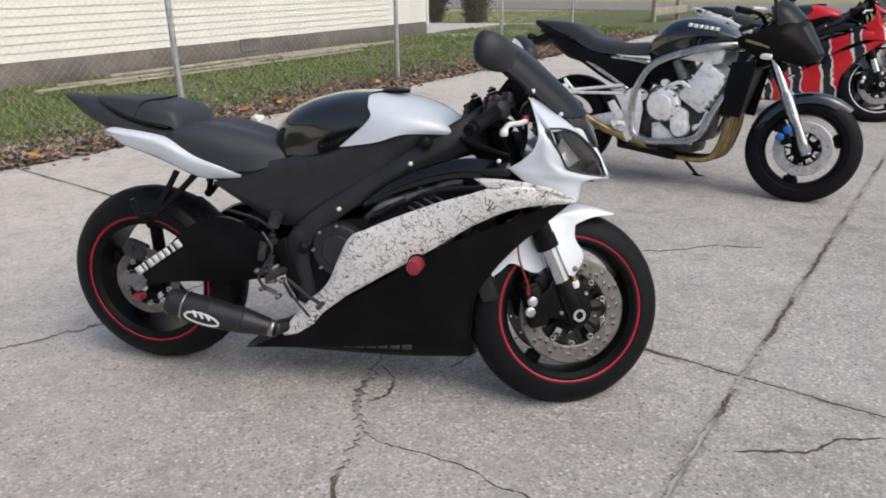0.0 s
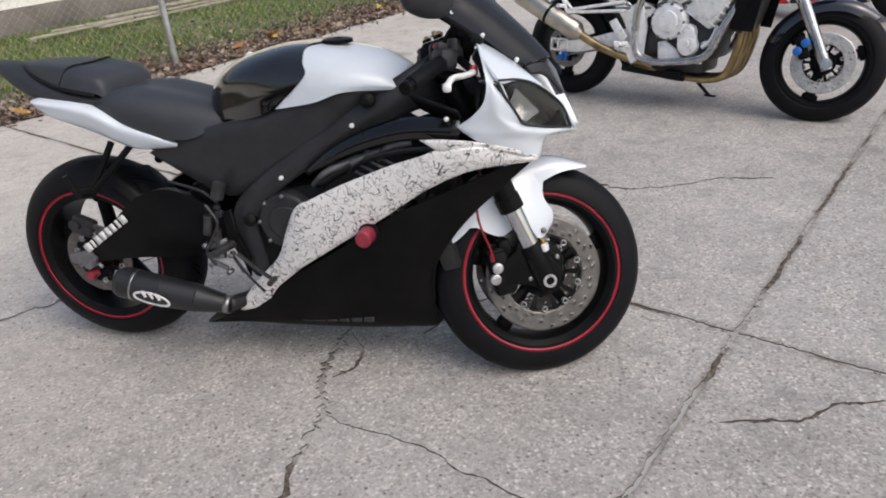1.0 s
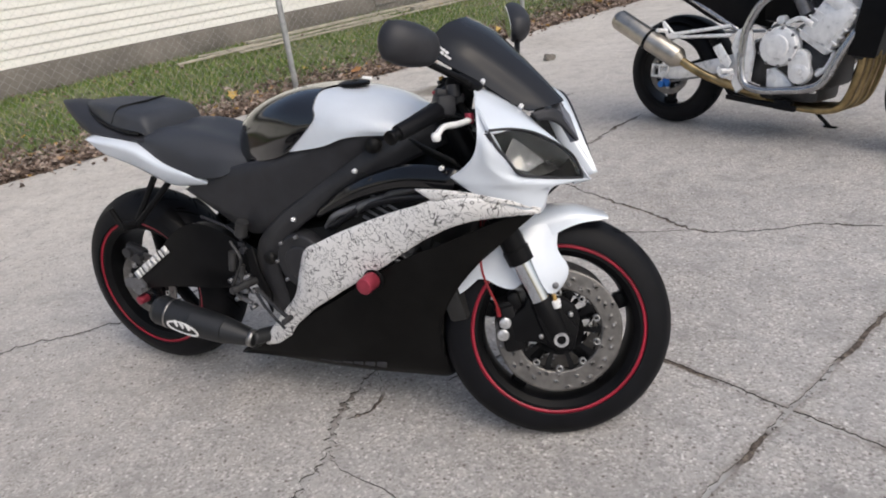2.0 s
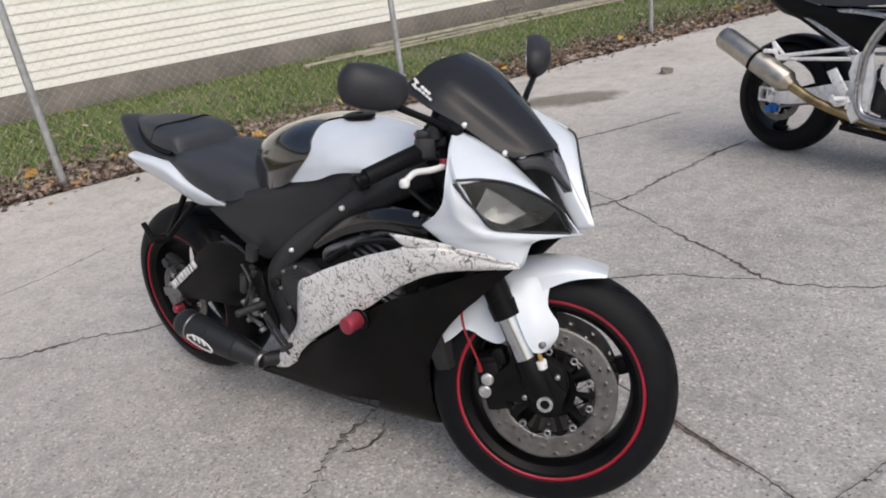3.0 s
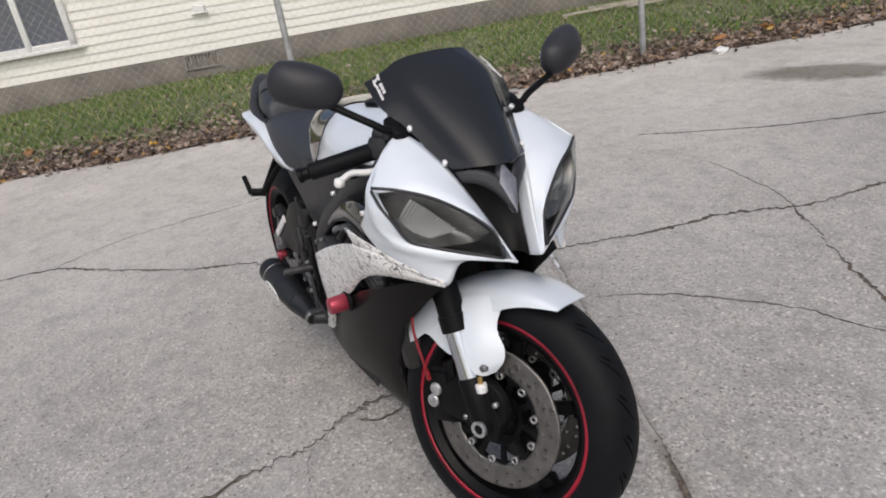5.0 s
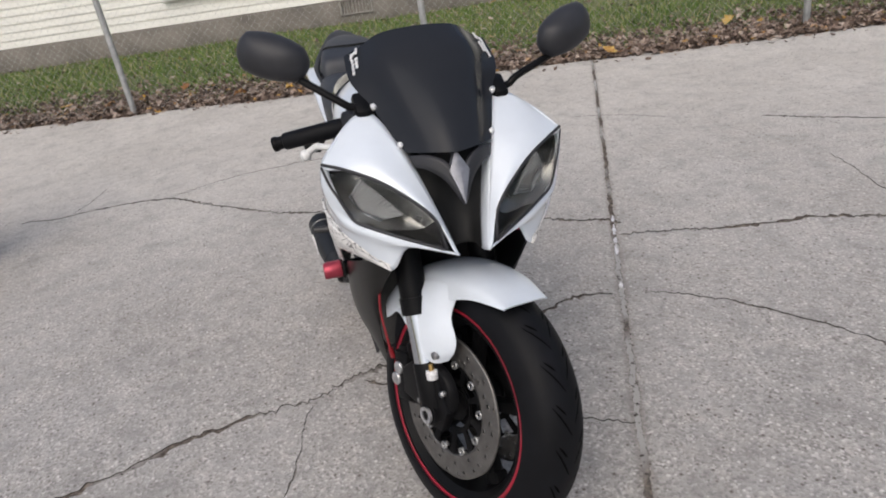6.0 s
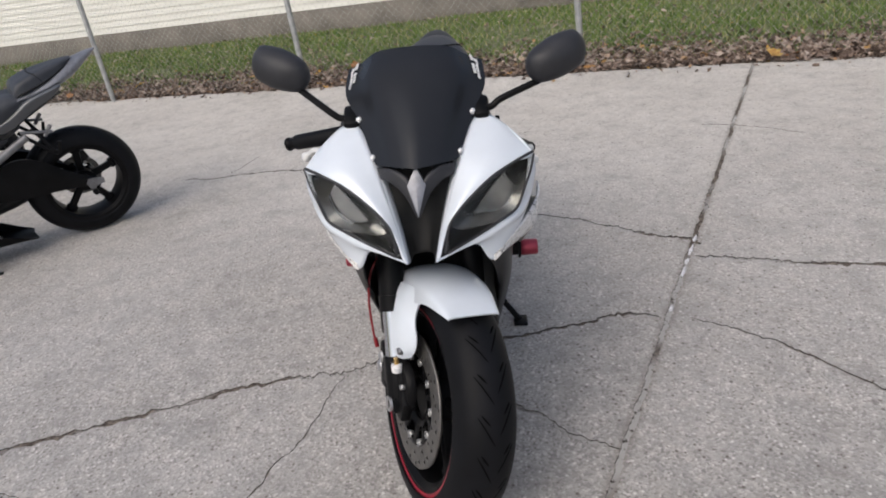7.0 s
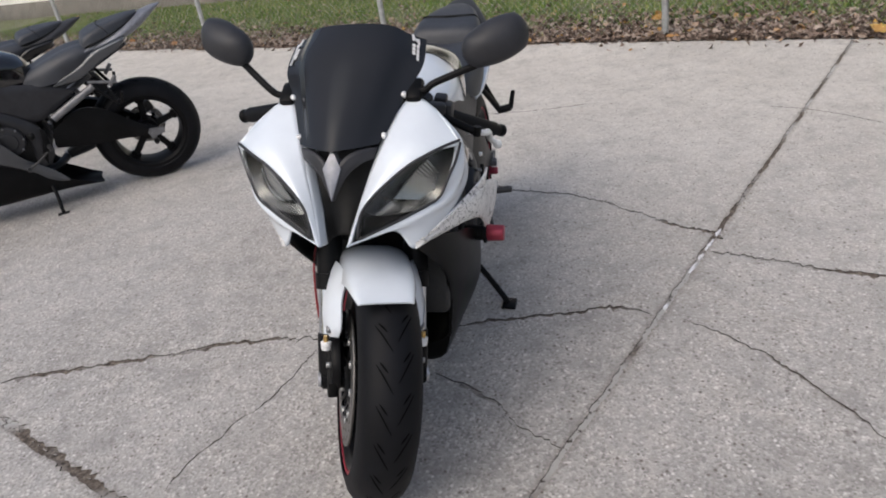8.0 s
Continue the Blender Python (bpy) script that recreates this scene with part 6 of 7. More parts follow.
        for dz in (0.0215, -0.0085):
            rod(bm, (1.233 + dz * 0.2, y * 0.98, 0.307 + dz), (1.233 + dz * 0.2, y * 1.13, 0.307 + dz), 0.0148, segs=24, bevel=0.003)
        add("caliper_cap", bm, CAP_STEEL, "bright round caliper caps", parent=cal, turned="low", each=True)
        bm = shape()
        tube(bm, [(1.20, y * 1.1, 0.60), (1.185, y * 1.30, 0.53), (1.188, y * 1.32, 0.46), (1.216, y * 1.25, 0.385), (1.222, y * 1.18, 0.36)], 0.0030, 8)
        rod(bm, (1.219, y * 1.21, 0.372), (1.223, y * 1.16, 0.350), 0.0055, segs=10)
        add("brake_hose", bm, P.get("hose", RED_HOSE), "red braided brake hose", turned="low")
        bm = shape()
        rod(bm, (1.362, y * 1.10, 0.366), (1.358, y * 1.12, 0.385), 0.0125, segs=16, bevel=0.002)
        add("fork_adjuster", bm, ALLOY, parent=leg, turned="low")
        bm = shape()
        rod(bm, (1.358, y * 1.12, 0.385), (1.355, y * 1.13, 0.398), 0.006, 0.005, 10)
        add("adjuster_tip", bm, BRASS, "small brass adjuster tip", parent=leg, turned="low")
        # clip-on bar, grip, lever
        reach = 0.73 if side > 0 else 1.12
        dip = 0.0 if side > 0 else -0.022

        def out_y(f):
            return y * (f if f < 1.8 else 1.8 + (f - 1.8) * reach)
        bm = shape()
        rod(bm, (1.105, y, 0.868), (1.078, out_y(1.9), 0.836), 0.012, segs=12)
        box(bm, (0.06, 0.035, 0.05), at(1.098, y * 1.05, 0.862), 0.01)
        bar = add("handlebar", bm, SATIN_BLACK, turned=True)
        bm = shape()
        rod(bm, (1.085, y * (1.75 if side > 0 else 1.5), 0.840), (1.000, out_y(3.1), 0.796 + dip), 0.0190, 0.0178, 20, 0.003)
        add("grip", bm, RUBBER, "black rubber grip", parent=bar, turned=True)
        bm = shape()
        rod(bm, (1.000, out_y(3.1), 0.796 + dip), (0.990, out_y(3.24), 0.7905 + dip), 0.0135, segs=16)
        rod(bm, (0.991, out_y(3.22), 0.7912 + dip), (0.984, out_y(3.35), 0.787 + dip), 0.0160, segs=16, bevel=0.004)
        add("bar_end", bm, SATIN_BLACK, parent=bar, turned=True)
        bm = shape()
        box(bm, (0.044, 0.056, 0.046), at(1.094, y * 1.62, 0.848, 0, 0, 20 * side), 0.010)
        box(bm, (0.030, 0.030, 0.020), at(1.088, y * 1.60, 0.874, 0, 12, 20 * side), 0.006)
        box(bm, (0.034, 0.048, 0.028), at(1.124, y * 1.4, 0.862), 0.008)
        rod(bm, (1.108, y * 1.18, 0.868), (1.090, y * 1.3, 0.882), 0.012, segs=14, bevel=0.003)
        add("switch_gear", bm, PLASTIC, parent=bar, turned=True)
        bm = shape()
        box(bm, (0.012, 0.014, 0.008), at(1.076, y * 1.60, 0.876, 0, 12, 20 * side), 0.002)
        add("switch_button", bm, RED_TAPE if side > 0 else PLASTIC, parent=bar, turned=True)
        bm = shape()
        tube(bm, [(1.148, out_y(2.30), 0.817), (1.144, out_y(2.5), 0.813), (1.122, out_y(2.64), 0.808), (1.098, out_y(2.76), 0.805 + dip), (1.086, out_y(2.88), 0.795 + dip), (1.080, out_y(2.98), 0.786 + dip)], 0.0085, 10, flat=0.8)
        blob(bm, (0.0105, 0.0105, 0.0105), at(1.080, out_y(2.99), 0.785 + dip), 12)
        add("lever", bm, WHITE_PLASTIC, "white coated control lever", parent=bar, turned=True)
        bm = shape()
        rod(bm, (1.128, y * 1.45, 0.850), (1.148, out_y(2.25), 0.818), 0.010, 0.009, 12)
        add("lever_perch", bm, SATIN_BLACK, parent=bar, turned=True)
        bm = shape()
        rod(bm, (1.150, out_y(2.32), 0.808), (1.150, out_y(2.32), 0.830), 0.010, segs=12)
        add("lever_pivot", bm, RED_ANODISED if side > 0 else SATIN_BLACK, parent=bar, turned=True)
    bm = shape()
    lathe(bm, [(0.016, -0.012), (0.016, 0.010), (0.014, 0.014), (0.004, 0.014), (0.004, -0.012)], 20, at(1.118, -0.165, 0.878, 90))
    tube(bm, [(1.118, -0.165, 0.868), (1.12, -0.16, 0.858), (1.125, -0.15, 0.852)], 0.005, 8)
    add("fluid_reservoir", bm, PLASTIC, turned=True)
    for side in (1, -1):
        bm = shape()
        rod(bm, (1.098, -0.1 * side, 0.880), (1.092, -0.1 * side, 0.897), 0.019, 0.018, 20, 0.003)
        rod(bm, (1.092, -0.1 * side, 0.898), (1.089, -0.1 * side, 0.906), 0.012, segs=6)
        cap = add("fork_cap", bm, SATIN_BLACK, turned=True)
        bm = shape()
        rod(bm, (1.0895, -0.1 * side, 0.905), (1.088, -0.1 * side, 0.912), 0.0065, segs=10)
        add("adjuster_nut", bm, BRASS, "small brass adjuster nut", parent=cap, turned=True)
    bm = shape()
    box(bm, (0.07, 0.25, 0.03), at(1.115, 0, 0.81, 0, 24), 0.01)
    box(bm, (0.07, 0.24, 0.04), at(1.185, 0, 0.655, 0, 24), 0.01)
    box(bm, (0.10, 0.09, 0.16), at(1.13, 0, 0.73, 0, -24), 0.02)
    add("triple_clamp", bm, SATIN_BLACK, turned=True)
    bm = shape()
    for k, (y, dz) in enumerate(((-0.06, 0.0), (0.06, 0.01), (-0.09, -0.02), (0.02, 0.02))):
        tube(bm, [(1.10, y * 1.6, 0.84 + dz), (1.16, y * 1.4, 0.86 + dz), (1.21, y, 0.80), (1.20, y * 0.7, 0.70)], 0.005, 6)
    add("control_cable", bm, PLASTIC, each=True)
    bm = shape()
    box(bm, (0.06, 0.17, 0.09), at(1.245, 0, 0.868, 0, 40), 0.02)
    add("instrument_pod", bm, PLASTIC)
    bm = shape()
    for side in (1, -1):
        sheet(bm, [[(1.05, -0.13 * side, 0.79), (1.12, -0.165 * side, 0.775), (1.19, -0.2 * side, 0.76)], [(1.08, -0.09 * side, 0.74), (1.14, -0.11 * side, 0.72), (1.2, -0.13 * side, 0.70)]], 8, 4, 0.006, both=False)
    add("inner_cowl", bm, DEEP, sides=True)
    # fender
    bm = shape()
    arc = [radians(a) for a in (66, 80, 95, 110, 125, 140, 152, 162)]
    hw = [0.052, 0.066, 0.072, 0.074, 0.074, 0.072, 0.068, 0.060]
    ro = [0.312, 0.312, 0.311, 0.310, 0.309, 0.308, 0.307, 0.306]
    skirt = [0.1, 0.55, 1, 1, 1, 1, 0.8, 0.3]
    rows = []
    for f, dr in ((0.0, 0.0), (0.55, -0.003), (1.0, -0.020), (1.12, -0.065)):
        rows.append([(AX - 0.015 + (r + dr * q) * math.cos(a), -w * f, AZ - 0.007 + (r + dr * q) * math.sin(a)) for a, w, r, q in zip(arc, hw, ro, skirt)])
    sheet(bm, rows, 28, 12, 0.004, ref_z=AZ)
    sheet(bm, [[(1.262, -0.088, 0.545), (1.305, -0.080, 0.557), (1.352, -0.070, 0.553)],
               [(1.272, -0.108, 0.500), (1.310, -0.098, 0.503), (1.346, -0.080, 0.497)],
               [(1.291, -0.118, 0.450), (1.332, -0.106, 0.450), (1.369, -0.082, 0.457)],
               [(1.306, -0.118, 0.415), (1.341, -0.106, 0.415), (1.370, -0.083, 0.428)],
               [(1.320, -0.114, 0.394), (1.337, -0.103, 0.391), (1.355, -0.085, 0.400)]], 12, 16, 0.004)
    sheet(bm, [[(1.072, -0.060, 0.378), (1.10, -0.068, 0.425), (1.149, -0.074, 0.478), (1.20, -0.078, 0.512), (1.268, -0.079, 0.538)],
               [(1.072, -0.062, 0.372), (1.119, -0.076, 0.414), (1.165, -0.081, 0.427), (1.20, -0.081, 0.408), (1.236, -0.081, 0.398), (1.264, -0.083, 0.418)]], 18, 8, 0.004)
    fen = add("front_fender", bm, P["fender"], "front mudguard", turned=True)
    bm = shape()
    for side in (1, -1):
        bolt(bm, (1.337, -0.106 * side, 0.411), (0, -side, 0), 0.0095)
    add("fender_bolt", bm, ALLOY_GREY, parent=fen, turned=True, each=True)

    # mirrors
    for side in (1, -1):
        c = Vector((1.156, -0.286, 1.014)) if side > 0 else Vector((1.172, 0.302, 0.996))
        rot = Matrix.Rotation(radians(-26 * side), 4, "Z") @ Matrix.Rotation(radians(-17 * side), 4, "X")
        bm = shape()
        mirror_shell(bm, (0.042, 0.072, 0.046), -side)
        bm.transform(Matrix.Translation(c) @ rot)
        mir = add("mirror", bm, PLASTIC, "black plastic mirror on a stalk", angle=0.9)
        foot_in = c + rot.to_3x3() @ Vector((0.0, 0.052 * side, -0.028))
        bm = shape()
        tube(bm, [(1.222, -0.130 * side, 0.913), (1.220, -0.160 * side, 0.914), (1.216, -0.182 * side, 0.928), tuple(foot_in)], 0.0075, 10)
        box(bm, (0.06, 0.035, 0.022), at(1.215, -0.138 * side, 0.913, 0, 30, 0), 0.01)
        add("stalk", bm, SATIN_BLACK, parent=mir)
        bm = shape()
        mirror_shell(bm, (0.004, 0.066, 0.038), -side)
        bm.transform(Matrix.Translation(c + rot.to_3x3() @ Vector((-0.0165, 0, 0))) @ rot)
        add("glass", bm, CHROME, parent=mir)
    if decals:
        for side in (1, -1):
            bm = shape()
            rear, fore, inner = Vector((1.110, -0.148, 0.992)), Vector((1.178, -0.150, 0.952)), Vector((1.185, -0.117, 0.971))
            along = (fore - rear).normalized()
            out_ = along.cross(inner - fore).normalized()
            out_ = out_ if out_.x > 0 else -out_
            inward = (inner - fore - along * (inner - fore).dot(along)).normalized()
            axes = Matrix((along, out_, inward)).transposed().to_4x4()
            for u, w, long_, tall, slant in ((0.012, 0.024, 0.016, 0.0045, 12), (0.016, 0.017, 0.018, 0.004, 55), (0.020, 0.011, 0.016, 0.0045, 12), (0.034, 0.020, 0.008, 0.006, 20), (0.044, 0.019, 0.008, 0.006, 20), (0.054, 0.018, 0.008, 0.006, 20), (0.034, 0.011, 0.009, 0.005, 12), (0.046, 0.010, 0.009, 0.005, 12), (0.057, 0.009, 0.008, 0.005, 12), (0.067, 0.008, 0.008, 0.005, 12)):
                c = rear + along * u + inward * (w + 0.006) + out_ * 0.0035
                box(bm, (long_, 0.002, tall), Matrix.Translation(c) @ axes @ Matrix.Rotation(radians(slant), 4, "Y"))
            if side < 0:
                for v in bm.verts:
                    v.co.y = -v.co.y
                bmesh.ops.reverse_faces(bm, faces=bm.faces)
            add("screen_decal", bm, DECAL_WHITE, "small white slanted strokes", parent=scr)
    return bike


B1 = bike_frame(-0.8942, 2.1603, -10.4, 3.83)
sport_bike(B1, "white and black sport motorcycle with doodled panels on its side stand",
           dict(cowl=WHITE, panel=DOODLE, panel_label="white panel covered in black line doodles", belly=BELLY_BLACK, tank=WHITE, tail=WHITE, tail_top=PLASTIC, side_cover=PLASTIC, fender=WHITE, screen=SCREEN), stripe=RED_TAPE)


def naked_bike(m, label):
    """A half-faired roadster: bare silver engine in a tubular frame."""
    bike = thing("motorcycle", m, label, "motorcycle", "parked motorcycles")
    AX, AZ, RZ = 1.36, 0.278, 0.283
    S = steer_matrix(AX, AZ, 12)

    def add(name, bm, mat, lab="", parent=None, turned=False, angle=0.6):
        if turned:
            bm.transform(S)
        return part(name, bm, mat, parent or bike, lab, angle)

    wheel("rear_wheel", bike, at(-0.02, 0, RZ), 0.283, 0.155, 0.205, 3, SATIN_BLACK, None, 0.12, (-0.085,), 0.05)
    wheel("front_wheel", bike, S @ at(AX - 0.012, 0, AZ), 0.287, 0.125, 0.210, 3, SATIN_BLACK, None, 0.145, (-0.066, 0.066), 0.05, inner=0.62, disc_mat=BRIGHT_STEEL)
    # tubular frame
    for side in (1, -1):
        y = -0.19 * side
        bm = shape()
        tube(bm, [(0.44, y, 0.40), (0.452, y, 0.54), (0.53, y, 0.67), (0.685, y, 0.742), (0.853, y * 0.9, 0.785), (1.03, y * 0.3, 0.81)], 0.021, 12, 40)
        tube(bm, [(1.04, y * 0.3, 0.76), (0.975, y * 0.75, 0.60), (0.90, y * 0.93, 0.447), (0.852, y, 0.32), (0.79, y, 0.272), (0.67, y, 0.252), (0.544, y, 0.245), (0.46, y, 0.285), (0.435, y, 0.42)], 0.020, 12, 50)
        add("frame_tube", bm, FRAME_SILVER, "silver painted frame tube")
        bm = shape()
        tube(bm, [(-0.10, y * 0.5, 0.76), (0.091, y * 0.68, 0.675), (0.416, y * 0.8, 0.506)], 0.013, 10)
        tube(bm, [(0.10, y * 0.6, 0.69), (0.3, y * 0.7, 0.70), (0.50, y * 0.8, 0.68)], 0.012, 10)
        add("subframe_tube", bm, FRAME_SILVER)
        bm = shape()
        plate(bm, [(0.40, 0.52), (0.46, 0.56), (0.50, 0.42), (0.49, 0.27), (0.43, 0.22), (0.40, 0.27), (0.42, 0.36), (0.38, 0.44)], y * 0.85, y * 1.02, 0.006)
        add("pivot_plate", bm, ALLOY, "cast alloy pivot plate")
        bm = shape()
        rod(bm, (0.36, y * 0.95, 0.545), (0.03, y * 1.12, 0.492), 0.009, segs=10)
        rod(bm, (0.37, y * 0.95, 0.500), (0.03, y * 1.12, 0.480), 0.009, segs=10)
        rod(bm, (0.03, y * 1.12, 0.486), (0.0, y * 1.14, 0.56), 0.009, segs=10)
        rod(bm, (0.075, y * 1.1, 0.488), (0.0, y * 1.14, 0.56), 0.008, segs=10)
        rod(bm, (0.02, y * 1.12, 0.515), (0.01, y * 1.5, 0.52), 0.011, segs=10)
        add("pillion_bracket", bm, ALLOY)
        bm = shape()
        plate(bm, [(0.29, 0.44), (0.33, 0.46), (0.40, 0.37), (0.385, 0.34), (0.34, 0.37)], y * 1.04, y * 1.12, 0.004)
        rod(bm, (0.40, y * 1.05, 0.33), (0.39, y * 1.6, 0.335), 0.013, segs=12)
        tube(bm, [(0.42, y * 1.1, 0.32), (0.36, y * 1.12, 0.30), (0.33, y * 1.1, 0.34)], 0.010, 8)
        add("foot_control", bm, ALLOY)
        bm = shape()
        sheet(bm, [[(-0.05, y * 0.62, 0.31), (0.15, y * 0.65, 0.345), (0.42, y * 0.6, 0.42)], [(-0.05, y * 0.68, 0.28), (0.15, y * 0.72, 0.305), (0.42, y * 0.66, 0.36)], [(-0.05, y * 0.62, 0.25), (0.15, y * 0.65, 0.265), (0.42, y * 0.6, 0.30)]], 10, 6, 0.03, both=False)
        add("swingarm", bm, ALLOY, "bare alloy swingarm")
    # engine
    # block coloured dark, to leave dark gaps between the silver covers
    bm = shape()
    box(bm, (0.40, 0.30, 0.22), at(0.66, 0, 0.37), 0.04)
    box(bm, (0.30, 0.26, 0.12), at(0.66, 0, 0.25), 0.03)
    eng = add("engine", bm, DARK_ALLOY, "bare silver four-cylinder engine")
    bm = shape()
    box(bm, (0.17, 0.36, 0.22), at(0.815, 0, 0.555, 0, 32), 0.02)
    box(bm, (0.15, 0.38, 0.055), at(0.862, 0, 0.645, 0, 32), 0.016)
    add("cylinder_head", bm, ALLOY, parent=eng)
    for k in range(4):
        bm = shape()
        box(bm, (0.185, 0.37, 0.006), at(0.775 + 0.019 * k, 0, 0.49 + 0.030 * k, 0, 32))
        add("cylinder_fin", bm, ALLOY, parent=eng)
    for side in (1, -1):
        bm = shape()
        rod(bm, (0.615, -0.14 * side, 0.455), (0.615, -0.205 * side, 0.455), 0.098, 0.088, 40, 0.010)
        rod(bm, (0.615, -0.205 * side, 0.455), (0.615, -0.214 * side, 0.455), 0.058, 0.052, 32, 0.004)
        add("clutch_cover", bm, ALLOY, "round clutch cover", parent=eng)
        bm = shape()
        rod(bm, (0.715, -0.14 * side, 0.40), (0.715, -0.190 * side, 0.40), 0.050, 0.044, 28, 0.008)
        rod(bm, (0.725, -0.14 * side, 0.335), (0.725, -0.192 * side, 0.335), 0.056, 0.048, 28, 0.008)
        plate(bm, [(0.667, 0.40), (0.763, 0.40), (0.777, 0.335), (0.674, 0.335)], -0.15 * side, -0.188 * side, 0.006)
        rod(bm, (0.722, -0.19 * side, 0.35), (0.722, -0.197 * side, 0.35), 0.018, 0.016, 20, 0.002)
        add("generator_cover", bm, ALLOY, parent=eng)
        bm = shape()
        for k in range(9):
            a = k * 2 * math.pi / 9
            bolt(bm, (0.615 + 0.088 * math.cos(a), -0.203 * side, 0.455 + 0.088 * math.sin(a)), (0, -side, 0), 0.008)
        split_parts("cover_bolt", bm, ALLOY_GREY, eng, by_side=False)
        bm = shape()
        plate(bm, [(0.56, 0.345), (0.60, 0.355), (0.66, 0.315), (0.70, 0.27), (0.80, 0.262), (0.80, 0.245), (0.57, 0.248)], -0.13 * side, -0.165 * side, 0.006)
        rod(bm, (0.595, -0.16 * side, 0.305), (0.595, -0.172 * side, 0.305), 0.024, 0.02, 20, 0.003)
        add("sump_cover", bm, ALLOY, parent=eng)
        bm = shape()
        tube(bm, [(0.63, -0.17 * side, 0.56), (0.70, -0.185 * side, 0.585), (0.755, -0.18 * side, 0.56)], 0.012, 8)
        tube(bm, [(0.80, -0.17 * side, 0.33), (0.84, -0.165 * side, 0.37), (0.86, -0.15 * side, 0.44)], 0.011, 8)
        rod(bm, (0.60, -0.12 * side, 0.575), (0.60, -0.17 * side, 0.575), 0.022, 0.02, 16, 0.003)
        rod(bm, (0.795, -0.14 * side, 0.345), (0.83, -0.165 * side, 0.355), 0.016, 0.014, 12)
        split_parts("water_pipe", bm, ALLOY, eng, by_side=False)
        bm = shape()
        plate(bm, [(0.83, 0.47), (0.93, 0.60), (0.905, 0.64), (0.80, 0.60), (0.745, 0.50)], -0.18 * side, -0.192 * side, 0.005)
        add("cam_cover", bm, ALLOY, parent=eng)
    for k in range(4):
        bm = shape()
        y = -0.12 + 0.08 * k
        rod(bm, (0.70, y, 0.60), (0.64, y, 0.70), 0.028, segs=14)
        add("carburettor", bm, ALLOY_GREY, parent=eng)
    # radiator and exhaust
    bm = shape()
    box(bm, (0.05, 0.34, 0.30), at(0.995, 0, 0.56, 0, 14), 0.008)
    rad = add("radiator", bm, FINS, "black finned radiator")
    bm = shape()
    for side in (1, -1):
        plate(bm, [(0.955, 0.71), (1.085, 0.72), (1.04, 0.42), (0.925, 0.43)], 0.172 * side, 0.182 * side, 0.004)
    split_parts("radiator_cover", bm, SATIN_BLACK, rad)
    for k in range(4):
        y = -0.135 + 0.09 * k
        bm = shape()
        tube(bm, [(0.90, y, 0.52), (0.972, y, 0.44), (0.965, y * 0.97, 0.32), (0.925, y * 0.9, 0.205), (0.85, y * 0.75, 0.165), (0.72, y * 0.5 - 0.02, 0.162), (0.55, y * 0.25 - 0.06, 0.18)], 0.019, 12, 34)
        add("header_pipe", bm, TITANIUM, "heat-tinted gold header pipe")
    bm = shape()
    tube(bm, [(0.58, -0.06, 0.175), (0.48, -0.12, 0.215), (0.38, -0.17, 0.255), (0.24, -0.215, 0.31), (0.08, -0.235, 0.395)], 0.0225, 14, 26)
    add("link_pipe", bm, TITANIUM)
    bm = shape()
    rod(bm, (0.11, -0.233, 0.380), (-0.245, -0.265, 0.570), 0.055, 0.055, 36, 0.006)
    rod(bm, (0.14, -0.231, 0.364), (0.11, -0.233, 0.380), 0.028, 0.054, 36)
    rod(bm, (-0.245, -0.265, 0.570), (-0.263, -0.2665, 0.580), 0.054, 0.042, 36)
    can = add("silencer", bm, CAN_STEEL, "brushed steel silencer")
    bm = shape()
    q = Vector((-0.35, -0.03, 0.187)).to_track_quat("Y", "Z").to_matrix().to_4x4()
    lathe(bm, [(0.0575, -0.008), (0.0575, 0.008), (0.053, 0.008), (0.053, -0.008)], 32, Matrix.Translation((-0.06, -0.249, 0.47)) @ q)
    add("silencer_strap", bm, SATIN_BLACK, parent=can)
    # black bar added over the link pipe's end, for the shadow and bracket there
    bm = shape()
    box(bm, (0.36, 0.03, 0.028), at(0.55, -0.165, 0.180, 0, 5), 0.008)
    box(bm, (0.09, 0.05, 0.05), at(0.66, -0.15, 0.178, 0, 5), 0.01)
    rod(bm, (0.40, -0.16, 0.195), (0.36, -0.17, 0.25), 0.012, segs=10)
    add("pipe_hiding_bar", bm, SATIN_BLACK)
    bm = shape()
    box(bm, (0.05, 0.03, 0.04), at(-0.015, -0.120, 0.232, 0, 15), 0.01)
    rod(bm, (-0.03, -0.13, 0.225), (-0.03, -0.155, 0.225), 0.018, segs=16, bevel=0.002)
    add("rear_caliper", bm, BLUE_ANODISED, "blue anodised rear caliper")
    bm = shape()
    for z in (0.266, 0.326):
        box(bm, (0.10, 0.02, 0.010), at(-0.045, -0.135, z), 0.002)
    for x in (-0.095, -0.05, 0.0):
        box(bm, (0.010, 0.02, 0.07), at(x, -0.135, 0.296), 0.002)
    rod(bm, (-0.02, -0.10, RZ), (-0.02, -0.155, RZ), 0.018, segs=6)
    add("axle_block", bm, ALLOY)
    bm = shape()
    for k in range(26):
        t = k / 25
        box(bm, (0.012, 0.014, 0.012), at(0.0 + 0.34 * t, -0.118 - 0.01 * t, 0.238 + 0.07 * t, 0, -12), 0.002)
    add("chain_run", bm, ALLOY_GREY)
    # bodywork
    bm = shape()
